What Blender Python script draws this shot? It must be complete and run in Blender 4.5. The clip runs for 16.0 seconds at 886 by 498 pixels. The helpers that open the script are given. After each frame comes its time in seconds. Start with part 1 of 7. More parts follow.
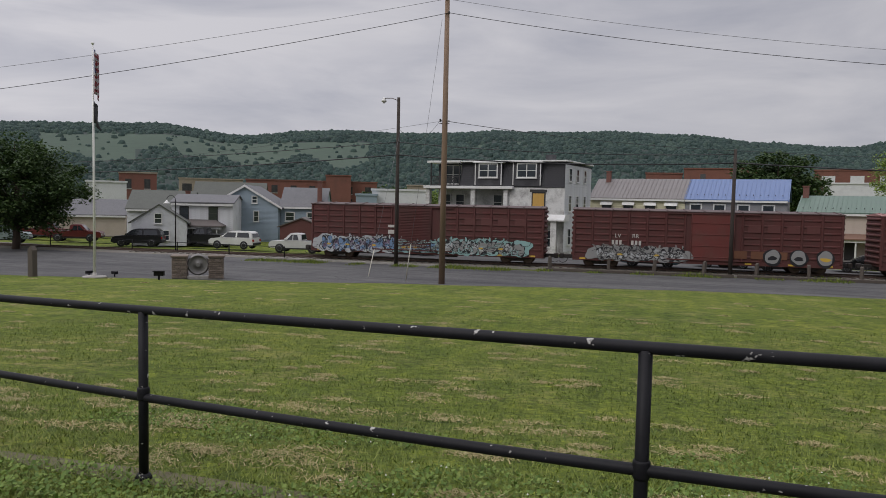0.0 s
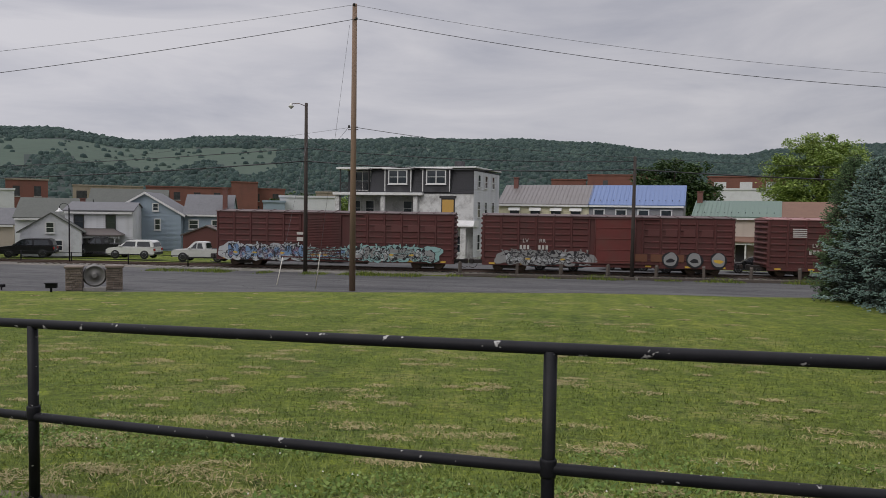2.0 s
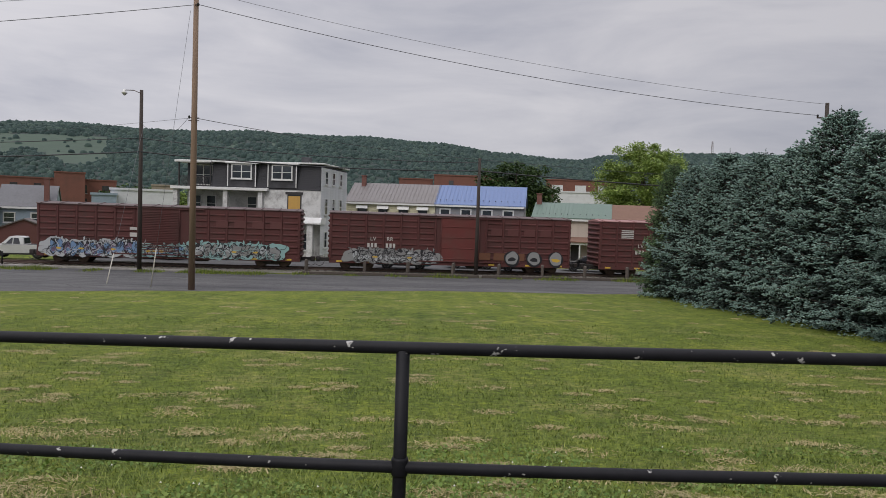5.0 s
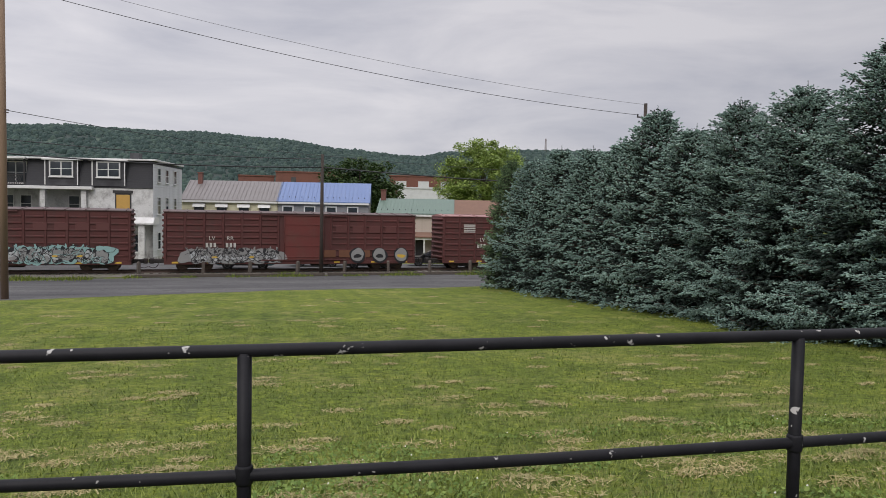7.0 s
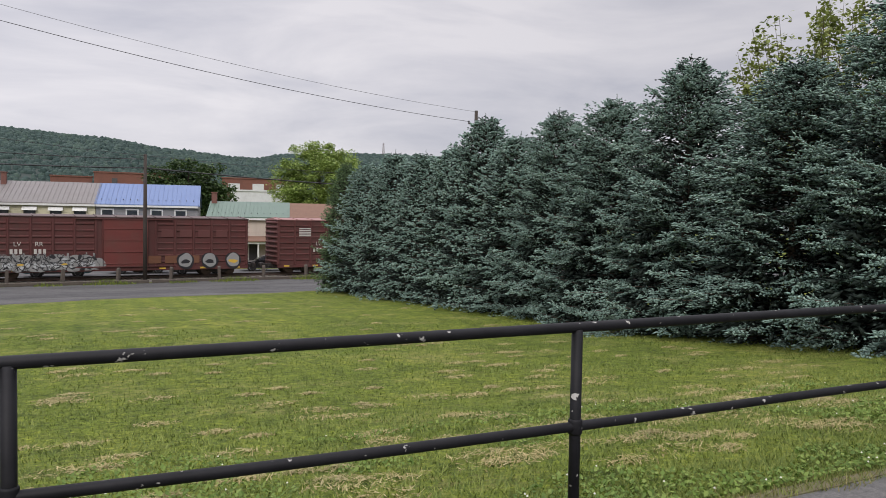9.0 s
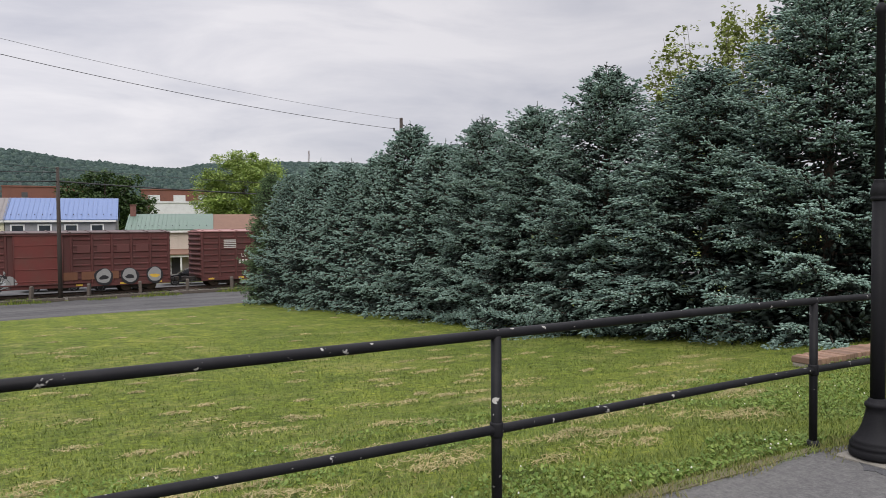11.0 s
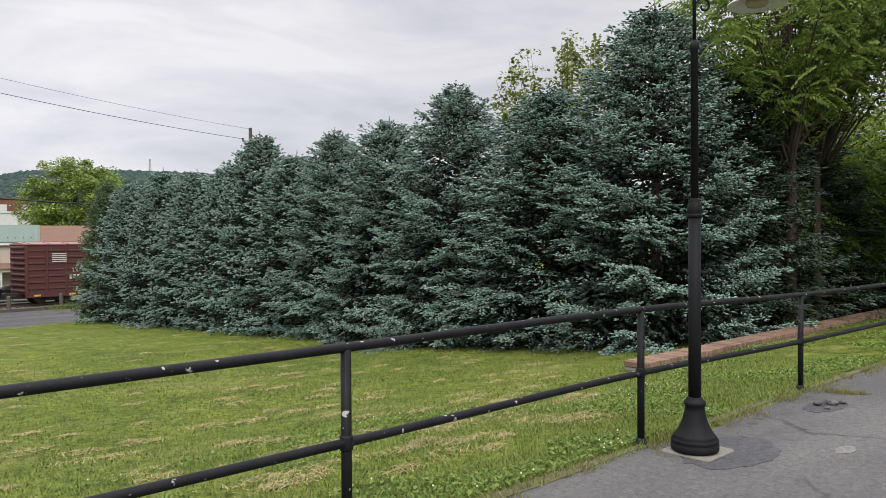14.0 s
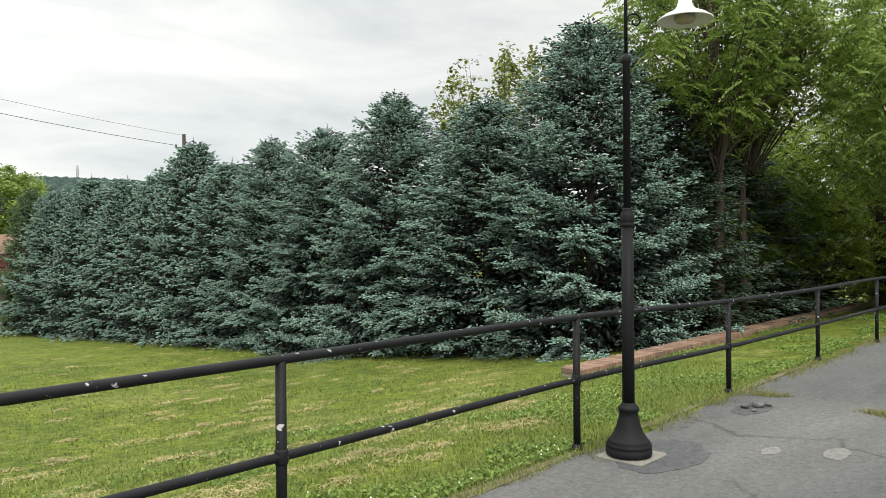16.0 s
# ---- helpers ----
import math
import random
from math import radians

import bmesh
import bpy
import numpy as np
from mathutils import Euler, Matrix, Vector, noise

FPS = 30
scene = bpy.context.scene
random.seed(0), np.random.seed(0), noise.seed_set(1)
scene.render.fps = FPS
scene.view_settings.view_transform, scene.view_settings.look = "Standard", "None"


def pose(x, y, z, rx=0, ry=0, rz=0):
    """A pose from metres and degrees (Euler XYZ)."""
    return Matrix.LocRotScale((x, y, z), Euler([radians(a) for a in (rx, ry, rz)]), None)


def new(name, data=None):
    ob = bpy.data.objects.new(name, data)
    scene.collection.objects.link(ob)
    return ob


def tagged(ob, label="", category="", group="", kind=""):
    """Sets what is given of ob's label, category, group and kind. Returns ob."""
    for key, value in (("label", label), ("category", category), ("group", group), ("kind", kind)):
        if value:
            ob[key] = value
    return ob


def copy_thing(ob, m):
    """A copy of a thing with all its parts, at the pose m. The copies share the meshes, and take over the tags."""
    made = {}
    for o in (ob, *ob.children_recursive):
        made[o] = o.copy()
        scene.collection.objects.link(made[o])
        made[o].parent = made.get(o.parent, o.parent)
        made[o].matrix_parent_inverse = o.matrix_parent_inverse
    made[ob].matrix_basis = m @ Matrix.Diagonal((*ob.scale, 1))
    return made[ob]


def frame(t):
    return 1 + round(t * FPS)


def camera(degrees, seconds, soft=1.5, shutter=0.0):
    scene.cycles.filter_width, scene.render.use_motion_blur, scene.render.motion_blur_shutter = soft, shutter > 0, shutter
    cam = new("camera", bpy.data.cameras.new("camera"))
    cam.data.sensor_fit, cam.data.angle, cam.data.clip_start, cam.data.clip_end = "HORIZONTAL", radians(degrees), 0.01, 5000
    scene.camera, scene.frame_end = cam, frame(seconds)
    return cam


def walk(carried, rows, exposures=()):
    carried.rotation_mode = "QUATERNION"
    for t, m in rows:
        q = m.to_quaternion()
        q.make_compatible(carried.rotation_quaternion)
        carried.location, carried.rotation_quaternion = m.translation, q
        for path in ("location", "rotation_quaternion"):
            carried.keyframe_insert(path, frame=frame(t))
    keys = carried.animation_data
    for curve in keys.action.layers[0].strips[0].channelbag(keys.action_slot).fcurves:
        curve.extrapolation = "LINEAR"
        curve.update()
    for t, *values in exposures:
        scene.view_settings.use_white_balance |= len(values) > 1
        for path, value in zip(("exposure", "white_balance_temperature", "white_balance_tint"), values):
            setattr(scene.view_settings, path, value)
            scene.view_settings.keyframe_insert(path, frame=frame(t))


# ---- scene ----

cam = camera(61.77, 16.0, 0.8)
PATH = [  # seconds, x, y, z, yaw, pitch, roll
    (0.0, 0.003, -0.049, 1.624, 17.5, -3.49, -1.22),
    (0.5, 0.003, -0.066, 1.629, 16.13, -3.18, -1.18),
    (1.0, 0.011, -0.062, 1.626, 13.86, -3.0, -1.02),
    (1.5, 0.015, -0.058, 1.624, 12.05, -2.98, -0.89),
    (2.0, 0.017, -0.054, 1.621, 10.57, -2.87, -0.89),
    (2.5, 0.015, -0.052, 1.625, 9.48, -2.75, -1.19),
    (3.0, 0.007, -0.05, 1.627, 8.48, -2.77, -1.49),
    (3.5, 0.001, -0.033, 1.625, 6.66, -2.85, -1.58),
    (4.0, -0.013, -0.046, 1.63, 4.38, -2.83, -1.76),
    (6.5, -0.005, -0.009, 1.618, -10.36, -2.68, -1.33),
    (7.0, 0.0, -0.0, 1.62, -13.14, -2.72, -1.02),
    (7.5, 0.016, 0.001, 1.62, -15.84, -2.61, -0.95),
    (8.0, 0.023, -0.002, 1.616, -19.41, -2.58, -1.0),
    (8.5, 0.062, -0.018, 1.614, -22.98, -2.51, -1.02),
    (9.0, 0.176, -0.105, 1.613, -25.56, -2.23, -0.97),
    (11.5, 0.158, -0.238, 1.658, -32.78, -1.63, 0.61),
    (12.0, 0.156, -0.248, 1.66, -35.11, -1.48, 0.49),
    (12.5, 0.165, -0.253, 1.664, -37.72, -1.32, 0.3),
    (13.0, 0.156, -0.267, 1.659, -39.71, -1.14, 0.25),
    (13.5, 0.146, -0.28, 1.659, -41.13, -0.95, 0.33),
    (14.0, 0.143, -0.287, 1.657, -42.42, -0.79, 0.33),
    (14.5, 0.142, -0.293, 1.661, -43.68, -0.77, 0.31),
    (15.0, 0.146, -0.289, 1.658, -44.66, -0.53, 0.3),
    (15.5, 0.152, -0.286, 1.659, -45.82, -0.28, 0.31),
    (16.0, 0.16, -0.288, 1.664, -47.11, -0.18, 0.46),
]
walk(cam, [(t, pose(x, y, z, 90 + pitch, roll, yaw)) for t, x, y, z, yaw, pitch, roll in PATH],
     [(0.0, -0.62, 6450, 12.5), (4.0, -0.52, 6450, 12.5), (7.0, -0.24, 6500, 12.5), (9.0, -0.04, 6550, 13), (12.5, 0.1, 6550, 11), (14.5, 0.28, 6650, 9), (16.0, 0.48, 6850, 2)])

# ---- sky and sun ----
world = bpy.data.worlds.new("sky")
scene.world = world
world.use_nodes = True
wt = world.node_tree
wt.nodes.clear()


def wnode(kind, **inputs):
    n = wt.nodes.new(kind)
    for k, v in inputs.items():
        n.inputs[k].default_value = v
    return n


SUN_AZ, SUN_EL = 215.0, 42.0
sky = wnode("ShaderNodeTexSky")
sky.sky_type, sky.sun_disc = "NISHITA", False
sky.sun_elevation, sky.sun_rotation = radians(SUN_EL), radians(SUN_AZ)
dim = wnode("ShaderNodeMix")
dim.data_type, dim.blend_type = "RGBA", "MULTIPLY"
dim.inputs[0].default_value = 1.0
dim.inputs[7].default_value = (0.1, 0.1, 0.1, 1)
wt.links.new(sky.outputs[0], dim.inputs[6])
co = wnode("ShaderNodeTexCoord")
mp = wnode("ShaderNodeMapping")
mp.inputs["Scale"].default_value = (1.0, 1.0, 4.5)
wt.links.new(co.outputs["Generated"], mp.inputs[0])
nz = wnode("ShaderNodeTexNoise", Scale=2.6, Detail=6.0, Roughness=0.55, Distortion=0.4)
wt.links.new(mp.outputs[0], nz.inputs["Vector"])
cr = wnode("ShaderNodeValToRGB")
cr.color_ramp.elements[0].position, cr.color_ramp.elements[0].color = 0.33, (0.56, 0.57, 0.635, 1)
cr.color_ramp.elements[1].position, cr.color_ramp.elements[1].color = 0.62, (0.81, 0.80, 0.83, 1)
wt.links.new(nz.outputs["Fac"], cr.inputs[0])
over = wnode("ShaderNodeMix")
over.data_type = "RGBA"
over.inputs[0].default_value = 0.93
wt.links.new(dim.outputs[2], over.inputs[6])
wt.links.new(cr.outputs[0], over.inputs[7])
# an overcast sky is brightest overhead
sep = wnode("ShaderNodeSeparateXYZ")
wt.links.new(co.outputs["Generated"], sep.inputs[0])
zen = wnode("ShaderNodeMapRange")
zen.interpolation_type = "SMOOTHSTEP"
for i, v in ((1, 0.30), (2, 1.0), (3, 1.0), (4, 3.4)):
    zen.inputs[i].default_value = v
wt.links.new(sep.outputs["Z"], zen.inputs[0])
# and brighter on the side of the hidden sun
side = wnode("ShaderNodeMapRange")
for i, v in ((1, -1.0), (2, 1.0), (3, 1.28), (4, 0.84)):
    side.inputs[i].default_value = v
wt.links.new(sep.outputs["X"], side.inputs[0])
glow = wnode("ShaderNodeMath")
glow.operation = "MULTIPLY"
wt.links.new(zen.outputs[0], glow.inputs[0])
wt.links.new(side.outputs[0], glow.inputs[1])
bg = wnode("ShaderNodeBackground", Strength=1.0)
wt.links.new(over.outputs[2], bg.inputs[0])
wt.links.new(glow.outputs[0], bg.inputs[1])
wo = wnode("ShaderNodeOutputWorld")
wt.links.new(bg.outputs[0], wo.inputs[0])

sun = new("sun", bpy.data.lights.new("sun", "SUN"))
sun.data.energy, sun.data.angle, sun.data.color = 1.5, radians(30), (1.0, 0.96, 0.9)
sun.matrix_world = pose(0, 0, 60, 90 - SUN_EL, 0, 180 - SUN_AZ)

# ---- materials ----
def ramp(nt, fac, stops):
    r = nt.nodes.new("ShaderNodeValToRGB")
    els = r.color_ramp.elements
    while len(els) < len(stops):
        els.new(0.5)
    for e, (p, c) in zip(els, stops):
        e.position, e.color = p, (*c, 1)
    nt.links.new(fac, r.inputs[0])
    return r.outputs[0]


def noise_tex(nt, vec, scale, detail=4.0, rough=0.6, stretch=None, dist=0.0):
    if stretch:
        m = nt.nodes.new("ShaderNodeMapping")
        m.inputs["Scale"].default_value = stretch
        nt.links.new(vec, m.inputs[0])
        vec = m.outputs[0]
    n = nt.nodes.new("ShaderNodeTexNoise")
    n.inputs["Scale"].default_value, n.inputs["Detail"].default_value = scale, detail
    n.inputs["Roughness"].default_value, n.inputs["Distortion"].default_value = rough, dist
    nt.links.new(vec, n.inputs["Vector"])
    return n.outputs["Fac"]


def mixc(nt, fac, a, b, mode="MIX"):
    m = nt.nodes.new("ShaderNodeMix")
    m.data_type, m.blend_type = "RGBA", mode
    for i, v in ((0, fac), (6, a), (7, b)):
        if isinstance(v, (int, float)):
            m.inputs[i].default_value = v
        elif isinstance(v, tuple):
            m.inputs[i].default_value = (*v, 1)
        else:
            nt.links.new(v, m.inputs[i])
    return m.outputs[2]


def math_node(nt, op, a, b=0.0):
    m = nt.nodes.new("ShaderNodeMath")
    m.operation = op
    for i, v in enumerate((a, b)):
        if isinstance(v, (int, float)):
            m.inputs[i].default_value = v
        else:
            nt.links.new(v, m.inputs[i])
    return m.outputs[0]


def base_mat(name, rough=0.8, metal=0.0, spec=0.5):
    m = bpy.data.materials.new(name)
    m.use_nodes = True
    nt = m.node_tree
    b = nt.nodes["Principled BSDF"]
    b.inputs["Roughness"].default_value, b.inputs["Metallic"].default_value = rough, metal
    b.inputs["Specular IOR Level"].default_value = spec
    vec = nt.nodes.new("ShaderNodeTexCoord").outputs["Object"]
    return m, nt, b, vec


def bump(nt, b, height, strength, distance=0.02):
    n = nt.nodes.new("ShaderNodeBump")
    n.inputs["Strength"].default_value, n.inputs["Distance"].default_value = strength, distance
    nt.links.new(height, n.inputs["Height"])
    nt.links.new(n.outputs[0], b.inputs["Normal"])


def surface(name, c1, c2, scale=3.0, rough=0.8, metal=0.0, fine=40.0, bump_s=0.25, grime=None, grime_amt=0.5, grime_scale=0.8,
            stretch=None, rand=0.0, spec=0.5):
    """Two tones by a coarse noise, a fine grain, and optional grime in patches."""
    m, nt, b, vec = base_mat(name, rough, metal, spec)
    col = mixc(nt, math_node(nt, "MULTIPLY", noise_tex(nt, vec, scale, 5.0, 0.6, stretch), 1.0), c1, c2)
    f = noise_tex(nt, vec, fine, 3.0, 0.7)
    col = mixc(nt, 0.35, col, ramp(nt, f, [(0.3, (0.45, 0.45, 0.45)), (0.7, (1, 1, 1))]), "MULTIPLY")
    if grime:
        g = noise_tex(nt, vec, grime_scale, 6.0, 0.7, stretch)
        fac = math_node(nt, "MULTIPLY", ramp(nt, g, [(0.48, (0, 0, 0)), (0.7, (1, 1, 1))]), grime_amt)
        col = mixc(nt, fac, col, grime)
    if rand:
        oi = nt.nodes.new("ShaderNodeObjectInfo")
        fac = math_node(nt, "MULTIPLY", oi.outputs["Random"], rand)
        col = mixc(nt, fac, col, (0.04, 0.03, 0.025))
    nt.links.new(col, b.inputs["Base Color"])
    bump(nt, b, f, bump_s, 0.01)
    return m


def foliage(name, c1, c2, c3, rough=0.6, scale=0.6, trans=0.25):
    """Leaf colour that differs from leaf to leaf and from bough to bough."""
    m, nt, b, vec = base_mat(name, rough, 0.0, 0.3)
    geo = nt.nodes.new("ShaderNodeNewGeometry")
    col = ramp(nt, geo.outputs["Random Per Island"], [(0.0, c1), (0.55, c2), (1.0, c3)])
    n = noise_tex(nt, vec, scale, 3.0, 0.6)
    col = mixc(nt, 0.6, col, ramp(nt, n, [(0.3, (0.62, 0.66, 0.62)), (0.7, (1.1, 1.1, 1.0))]), "MULTIPLY")
    nt.links.new(col, b.inputs["Base Color"])
    if trans:
        t = nt.nodes.new("ShaderNodeBsdfTranslucent")
        nt.links.new(col, t.inputs[0])
        mx = nt.nodes.new("ShaderNodeMixShader")
        mx.inputs[0].default_value = trans
        out = nt.nodes["Material Output"]
        nt.links.new(b.outputs[0], mx.inputs[1])
        nt.links.new(t.outputs[0], mx.inputs[2])
        nt.links.new(mx.outputs[0], out.inputs[0])
    return m


def plain(name, c, rough=0.6, metal=0.0, spec=0.5):
    return surface(name, c, tuple(v * 0.82 for v in c), 6.0, rough, metal, 60.0, 0.08, spec=spec)


def lawn_mat():
    m, nt, b, vec = base_mat("lawn_grass", 0.9, 0.0, 0.2)
    big = noise_tex(nt, vec, 0.22, 4.0, 0.6)
    col = ramp(nt, big, [(0.3, (0.083, 0.118, 0.017)), (0.5, (0.115, 0.149, 0.024)), (0.72, (0.156, 0.182, 0.035))])
    mid = noise_tex(nt, vec, 2.2, 5.0, 0.75)
    col = mixc(nt, 0.75, col, ramp(nt, mid, [(0.34, (0.42, 0.5, 0.36)), (0.66, (1.5, 1.42, 1.15))]), "MULTIPLY")
    tuft = noise_tex(nt, vec, 8.0, 3.0, 0.7)
    col = mixc(nt, 0.7, col, ramp(nt, tuft, [(0.36, (0.4, 0.45, 0.35)), (0.64, (1.5, 1.45, 1.3))]), "MULTIPLY")
    fine = noise_tex(nt, vec, 22.0, 4.0, 0.8)
    col = mixc(nt, 0.8, col, ramp(nt, fine, [(0.34, (0.25, 0.3, 0.2)), (0.66, (1.55, 1.5, 1.4))]), "MULTIPLY")
    # mown stripes towards the road
    w = nt.nodes.new("ShaderNodeTexWave")
    w.wave_type, w.bands_direction = "BANDS", "X"
    w.inputs["Scale"].default_value, w.inputs["Distortion"].default_value = 0.28, 0.6
    nt.links.new(vec, w.inputs["Vector"])
    col = mixc(nt, 0.3, col, ramp(nt, w.outputs["Fac"], [(0.3, (0.7, 0.78, 0.7)), (0.7, (1.12, 1.08, 1.0))]), "MULTIPLY")
    # dry clippings left in patches and rows
    d1 = noise_tex(nt, vec, 0.55, 3.0, 0.6)
    d2 = noise_tex(nt, vec, 5.5, 5.0, 0.8, (1.0, 1.5, 1.0))
    dry = ramp(nt, math_node(nt, "MULTIPLY", d1, d2), [(0.275, (0, 0, 0)), (0.39, (1, 1, 1))])
    col = mixc(nt, math_node(nt, "MULTIPLY", dry, 0.5), col, (0.27, 0.235, 0.095))
    nt.links.new(col, b.inputs["Base Color"])
    bump(nt, b, math_node(nt, "ADD", fine, mid), 0.9, 0.04)
    return m


def asphalt_mat(name, c1, c2, crack=True, fine=90.0, streaked=0.0):
    m, nt, b, vec = base_mat(name, 0.85, 0.0, 0.35)
    big = noise_tex(nt, vec, 0.25, 5.0, 0.65, (0.6, 1.6, 1.0))
    col = ramp(nt, big, [(0.32, c1), (0.68, c2)])
    f = noise_tex(nt, vec, fine, 3.0, 0.8)
    col = mixc(nt, 0.7, col, ramp(nt, f, [(0.3, (0.55, 0.55, 0.55)), (0.72, (1.35, 1.33, 1.3))]), "MULTIPLY")
    grit = noise_tex(nt, vec, 16.0, 6.0, 0.8)
    col = mixc(nt, 0.5, col, ramp(nt, grit, [(0.36, (0.42, 0.42, 0.43)), (0.64, (1.5, 1.48, 1.44))]), "MULTIPLY")
    streak = noise_tex(nt, vec, 1.1, 6.0, 0.7, (0.09, 1.5, 1.0), 0.6)
    col = mixc(nt, streaked, col, ramp(nt, streak, [(0.38, (0.55, 0.55, 0.56)), (0.5, (1.0, 1.0, 1.0)), (0.68, (1.2, 1.19, 1.17))]), "MULTIPLY")
    patch = noise_tex(nt, vec, 0.9, 6.0, 0.7)
    col = mixc(nt, math_node(nt, "MULTIPLY", ramp(nt, patch, [(0.56, (0, 0, 0)), (0.66, (1, 1, 1))]), 0.4), col, tuple(v * 0.5 for v in c1))
    if crack:
        v = nt.nodes.new("ShaderNodeTexVoronoi")
        v.feature = "DISTANCE_TO_EDGE"
        v.inputs["Scale"].default_value = 0.42
        warp = nt.nodes.new("ShaderNodeTexNoise")
        warp.inputs["Scale"].default_value, warp.inputs["Detail"].default_value = 1.5, 5.0
        nt.links.new(vec, warp.inputs["Vector"])
        add = nt.nodes.new("ShaderNodeVectorMath")
        add.operation = "MULTIPLY_ADD"
        add.inputs[1].default_value = (1.4, 1.4, 0)
        nt.links.new(warp.outputs["Color"], add.inputs[0])
        nt.links.new(vec, add.inputs[2])
        nt.links.new(add.outputs[0], v.inputs["Vector"])
        line = ramp(nt, v.outputs["Distance"], [(0.0, (1, 1, 1)), (0.02, (0, 0, 0))])
        line = math_node(nt, "MULTIPLY", line, ramp(nt, noise_tex(nt, vec, 0.5, 2.0, 0.5), [(0.42, (0, 0, 0)), (0.6, (1, 1, 1))]))
        col = mixc(nt, math_node(nt, "MULTIPLY", line, 0.75), col, (0.02, 0.02, 0.018))
    nt.links.new(col, b.inputs["Base Color"])
    bump(nt, b, math_node(nt, "ADD", f, grit), 0.7, 0.012)
    return m


def black_paint_mat():
    """Black rail paint, spotted with white droppings and worn grey."""
    m, nt, b, vec = base_mat("black_rail_paint", 0.55, 0.0, 0.18)
    n = noise_tex(nt, vec, 5.0, 5.0, 0.7)
    col = ramp(nt, n, [(0.3, (0.005, 0.005, 0.006)), (0.75, (0.013, 0.013, 0.015))])
    s = noise_tex(nt, vec, 19.0, 2.5, 0.6, (0.8, 1.0, 1.0))
    spot = ramp(nt, s, [(0.665, (0, 0, 0)), (0.70, (1, 1, 1))])
    col = mixc(nt, math_node(nt, "MULTIPLY", spot, 0.8), col, (0.42, 0.41, 0.38))
    nt.links.new(col, b.inputs["Base Color"])
    bump(nt, b, noise_tex(nt, vec, 70.0, 3.0, 0.6), 0.15, 0.003)
    return m


def glass_mat(name, c=(0.02, 0.025, 0.03)):
    m, nt, b, vec = base_mat(name, 0.06, 0.0, 0.8)
    n = noise_tex(nt, vec, 1.5, 2.0, 0.5)
    nt.links.new(ramp(nt, n, [(0.3, c), (0.7, tuple(v * 1.8 for v in c))]), b.inputs["Base Color"])
    return m


LAWN = lawn_mat()
ASPHALT = asphalt_mat("street_asphalt", (0.052, 0.052, 0.055), (0.098, 0.097, 0.096), True, 30.0, 0.85)
PATH_ASPHALT = asphalt_mat("path_asphalt", (0.064, 0.064, 0.067), (0.138, 0.135, 0.13), True, 45.0)
CONCRETE = surface("concrete", (0.36, 0.34, 0.31), (0.27, 0.26, 0.24), 4.0, 0.9, grime=(0.12, 0.11, 0.1))
BLACK_RAIL = black_paint_mat()
BLACK_IRON = surface("black_cast_iron", (0.007, 0.007, 0.008), (0.013, 0.013, 0.015), 6.0, 0.6, fine=60.0, bump_s=0.2, spec=0.14)
BARK = surface("bark", (0.09, 0.065, 0.05), (0.05, 0.036, 0.028), 6.0, 0.95, fine=25.0, bump_s=0.8, stretch=(1, 1, 0.3))
WHITE_METAL = surface("white_enamel", (0.78, 0.78, 0.76), (0.66, 0.66, 0.64), 5.0, 0.35, grime=(0.4, 0.38, 0.33), grime_amt=0.35)
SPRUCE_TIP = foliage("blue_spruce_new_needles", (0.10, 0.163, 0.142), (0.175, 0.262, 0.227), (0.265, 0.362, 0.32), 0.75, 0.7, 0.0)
# old needles, darkened further to paint the shade inside and under boughs
SPRUCE_OLD_SHADED = foliage("blue_spruce_shaded_old_needles", (0.011, 0.019, 0.016), (0.02, 0.032, 0.026), (0.034, 0.05, 0.041), 0.8, 0.7, 0.0)
GREEN_TIP = foliage("green_spruce_new_needles", (0.06, 0.11, 0.05), (0.095, 0.155, 0.068), (0.14, 0.205, 0.10), 0.75, 0.7, 0.0)
# green old needles, with bough shade put into the colour likewise
GREEN_OLD_SHADED = foliage("green_spruce_shaded_old_needles", (0.016, 0.028, 0.014), (0.028, 0.044, 0.02), (0.042, 0.062, 0.03), 0.8, 0.7, 0.0)
# shaded copy of the spruce needles, for trees standing under leafy crowns
SHADE_TIP = foliage("shaded_spruce_needles", (0.035, 0.06, 0.045), (0.06, 0.092, 0.07), (0.10, 0.14, 0.11), 0.75, 0.7, 0.0)
LEAF_DARK = foliage("dark_maple_leaves", (0.022, 0.045, 0.012), (0.04, 0.075, 0.02), (0.07, 0.11, 0.03))
LEAF_LIGHT = foliage("light_locust_leaves", (0.14, 0.21, 0.045), (0.21, 0.29, 0.065), (0.30, 0.37, 0.10))
LEAF_MID = foliage("ailanthus_leaves", (0.12, 0.19, 0.045), (0.21, 0.295, 0.07), (0.35, 0.43, 0.12), 0.5, 0.6, 0.45)
LEAF_BRIGHT = foliage("young_ailanthus_leaves", (0.2, 0.28, 0.045), (0.3, 0.4, 0.07), (0.42, 0.5, 0.11), 0.5, 0.6, 0.4)
LEAF_YELLOW = foliage("yellow_green_leaves", (0.14, 0.17, 0.04), (0.2, 0.24, 0.06), (0.27, 0.29, 0.1))


# ---- mesh helpers ----
def part(name, bm, material, parent=None, label="", smooth=False):
    me = bpy.data.meshes.new(name)
    bm.to_mesh(me)
    bm.free()
    if smooth:
        for p in me.polygons:
            p.use_smooth = True
    for m in (material if isinstance(material, (list, tuple)) else [material]):
        me.materials.append(m)
    ob = new(name, me)
    ob.parent = parent
    if label:
        tagged(ob, label)
    return ob


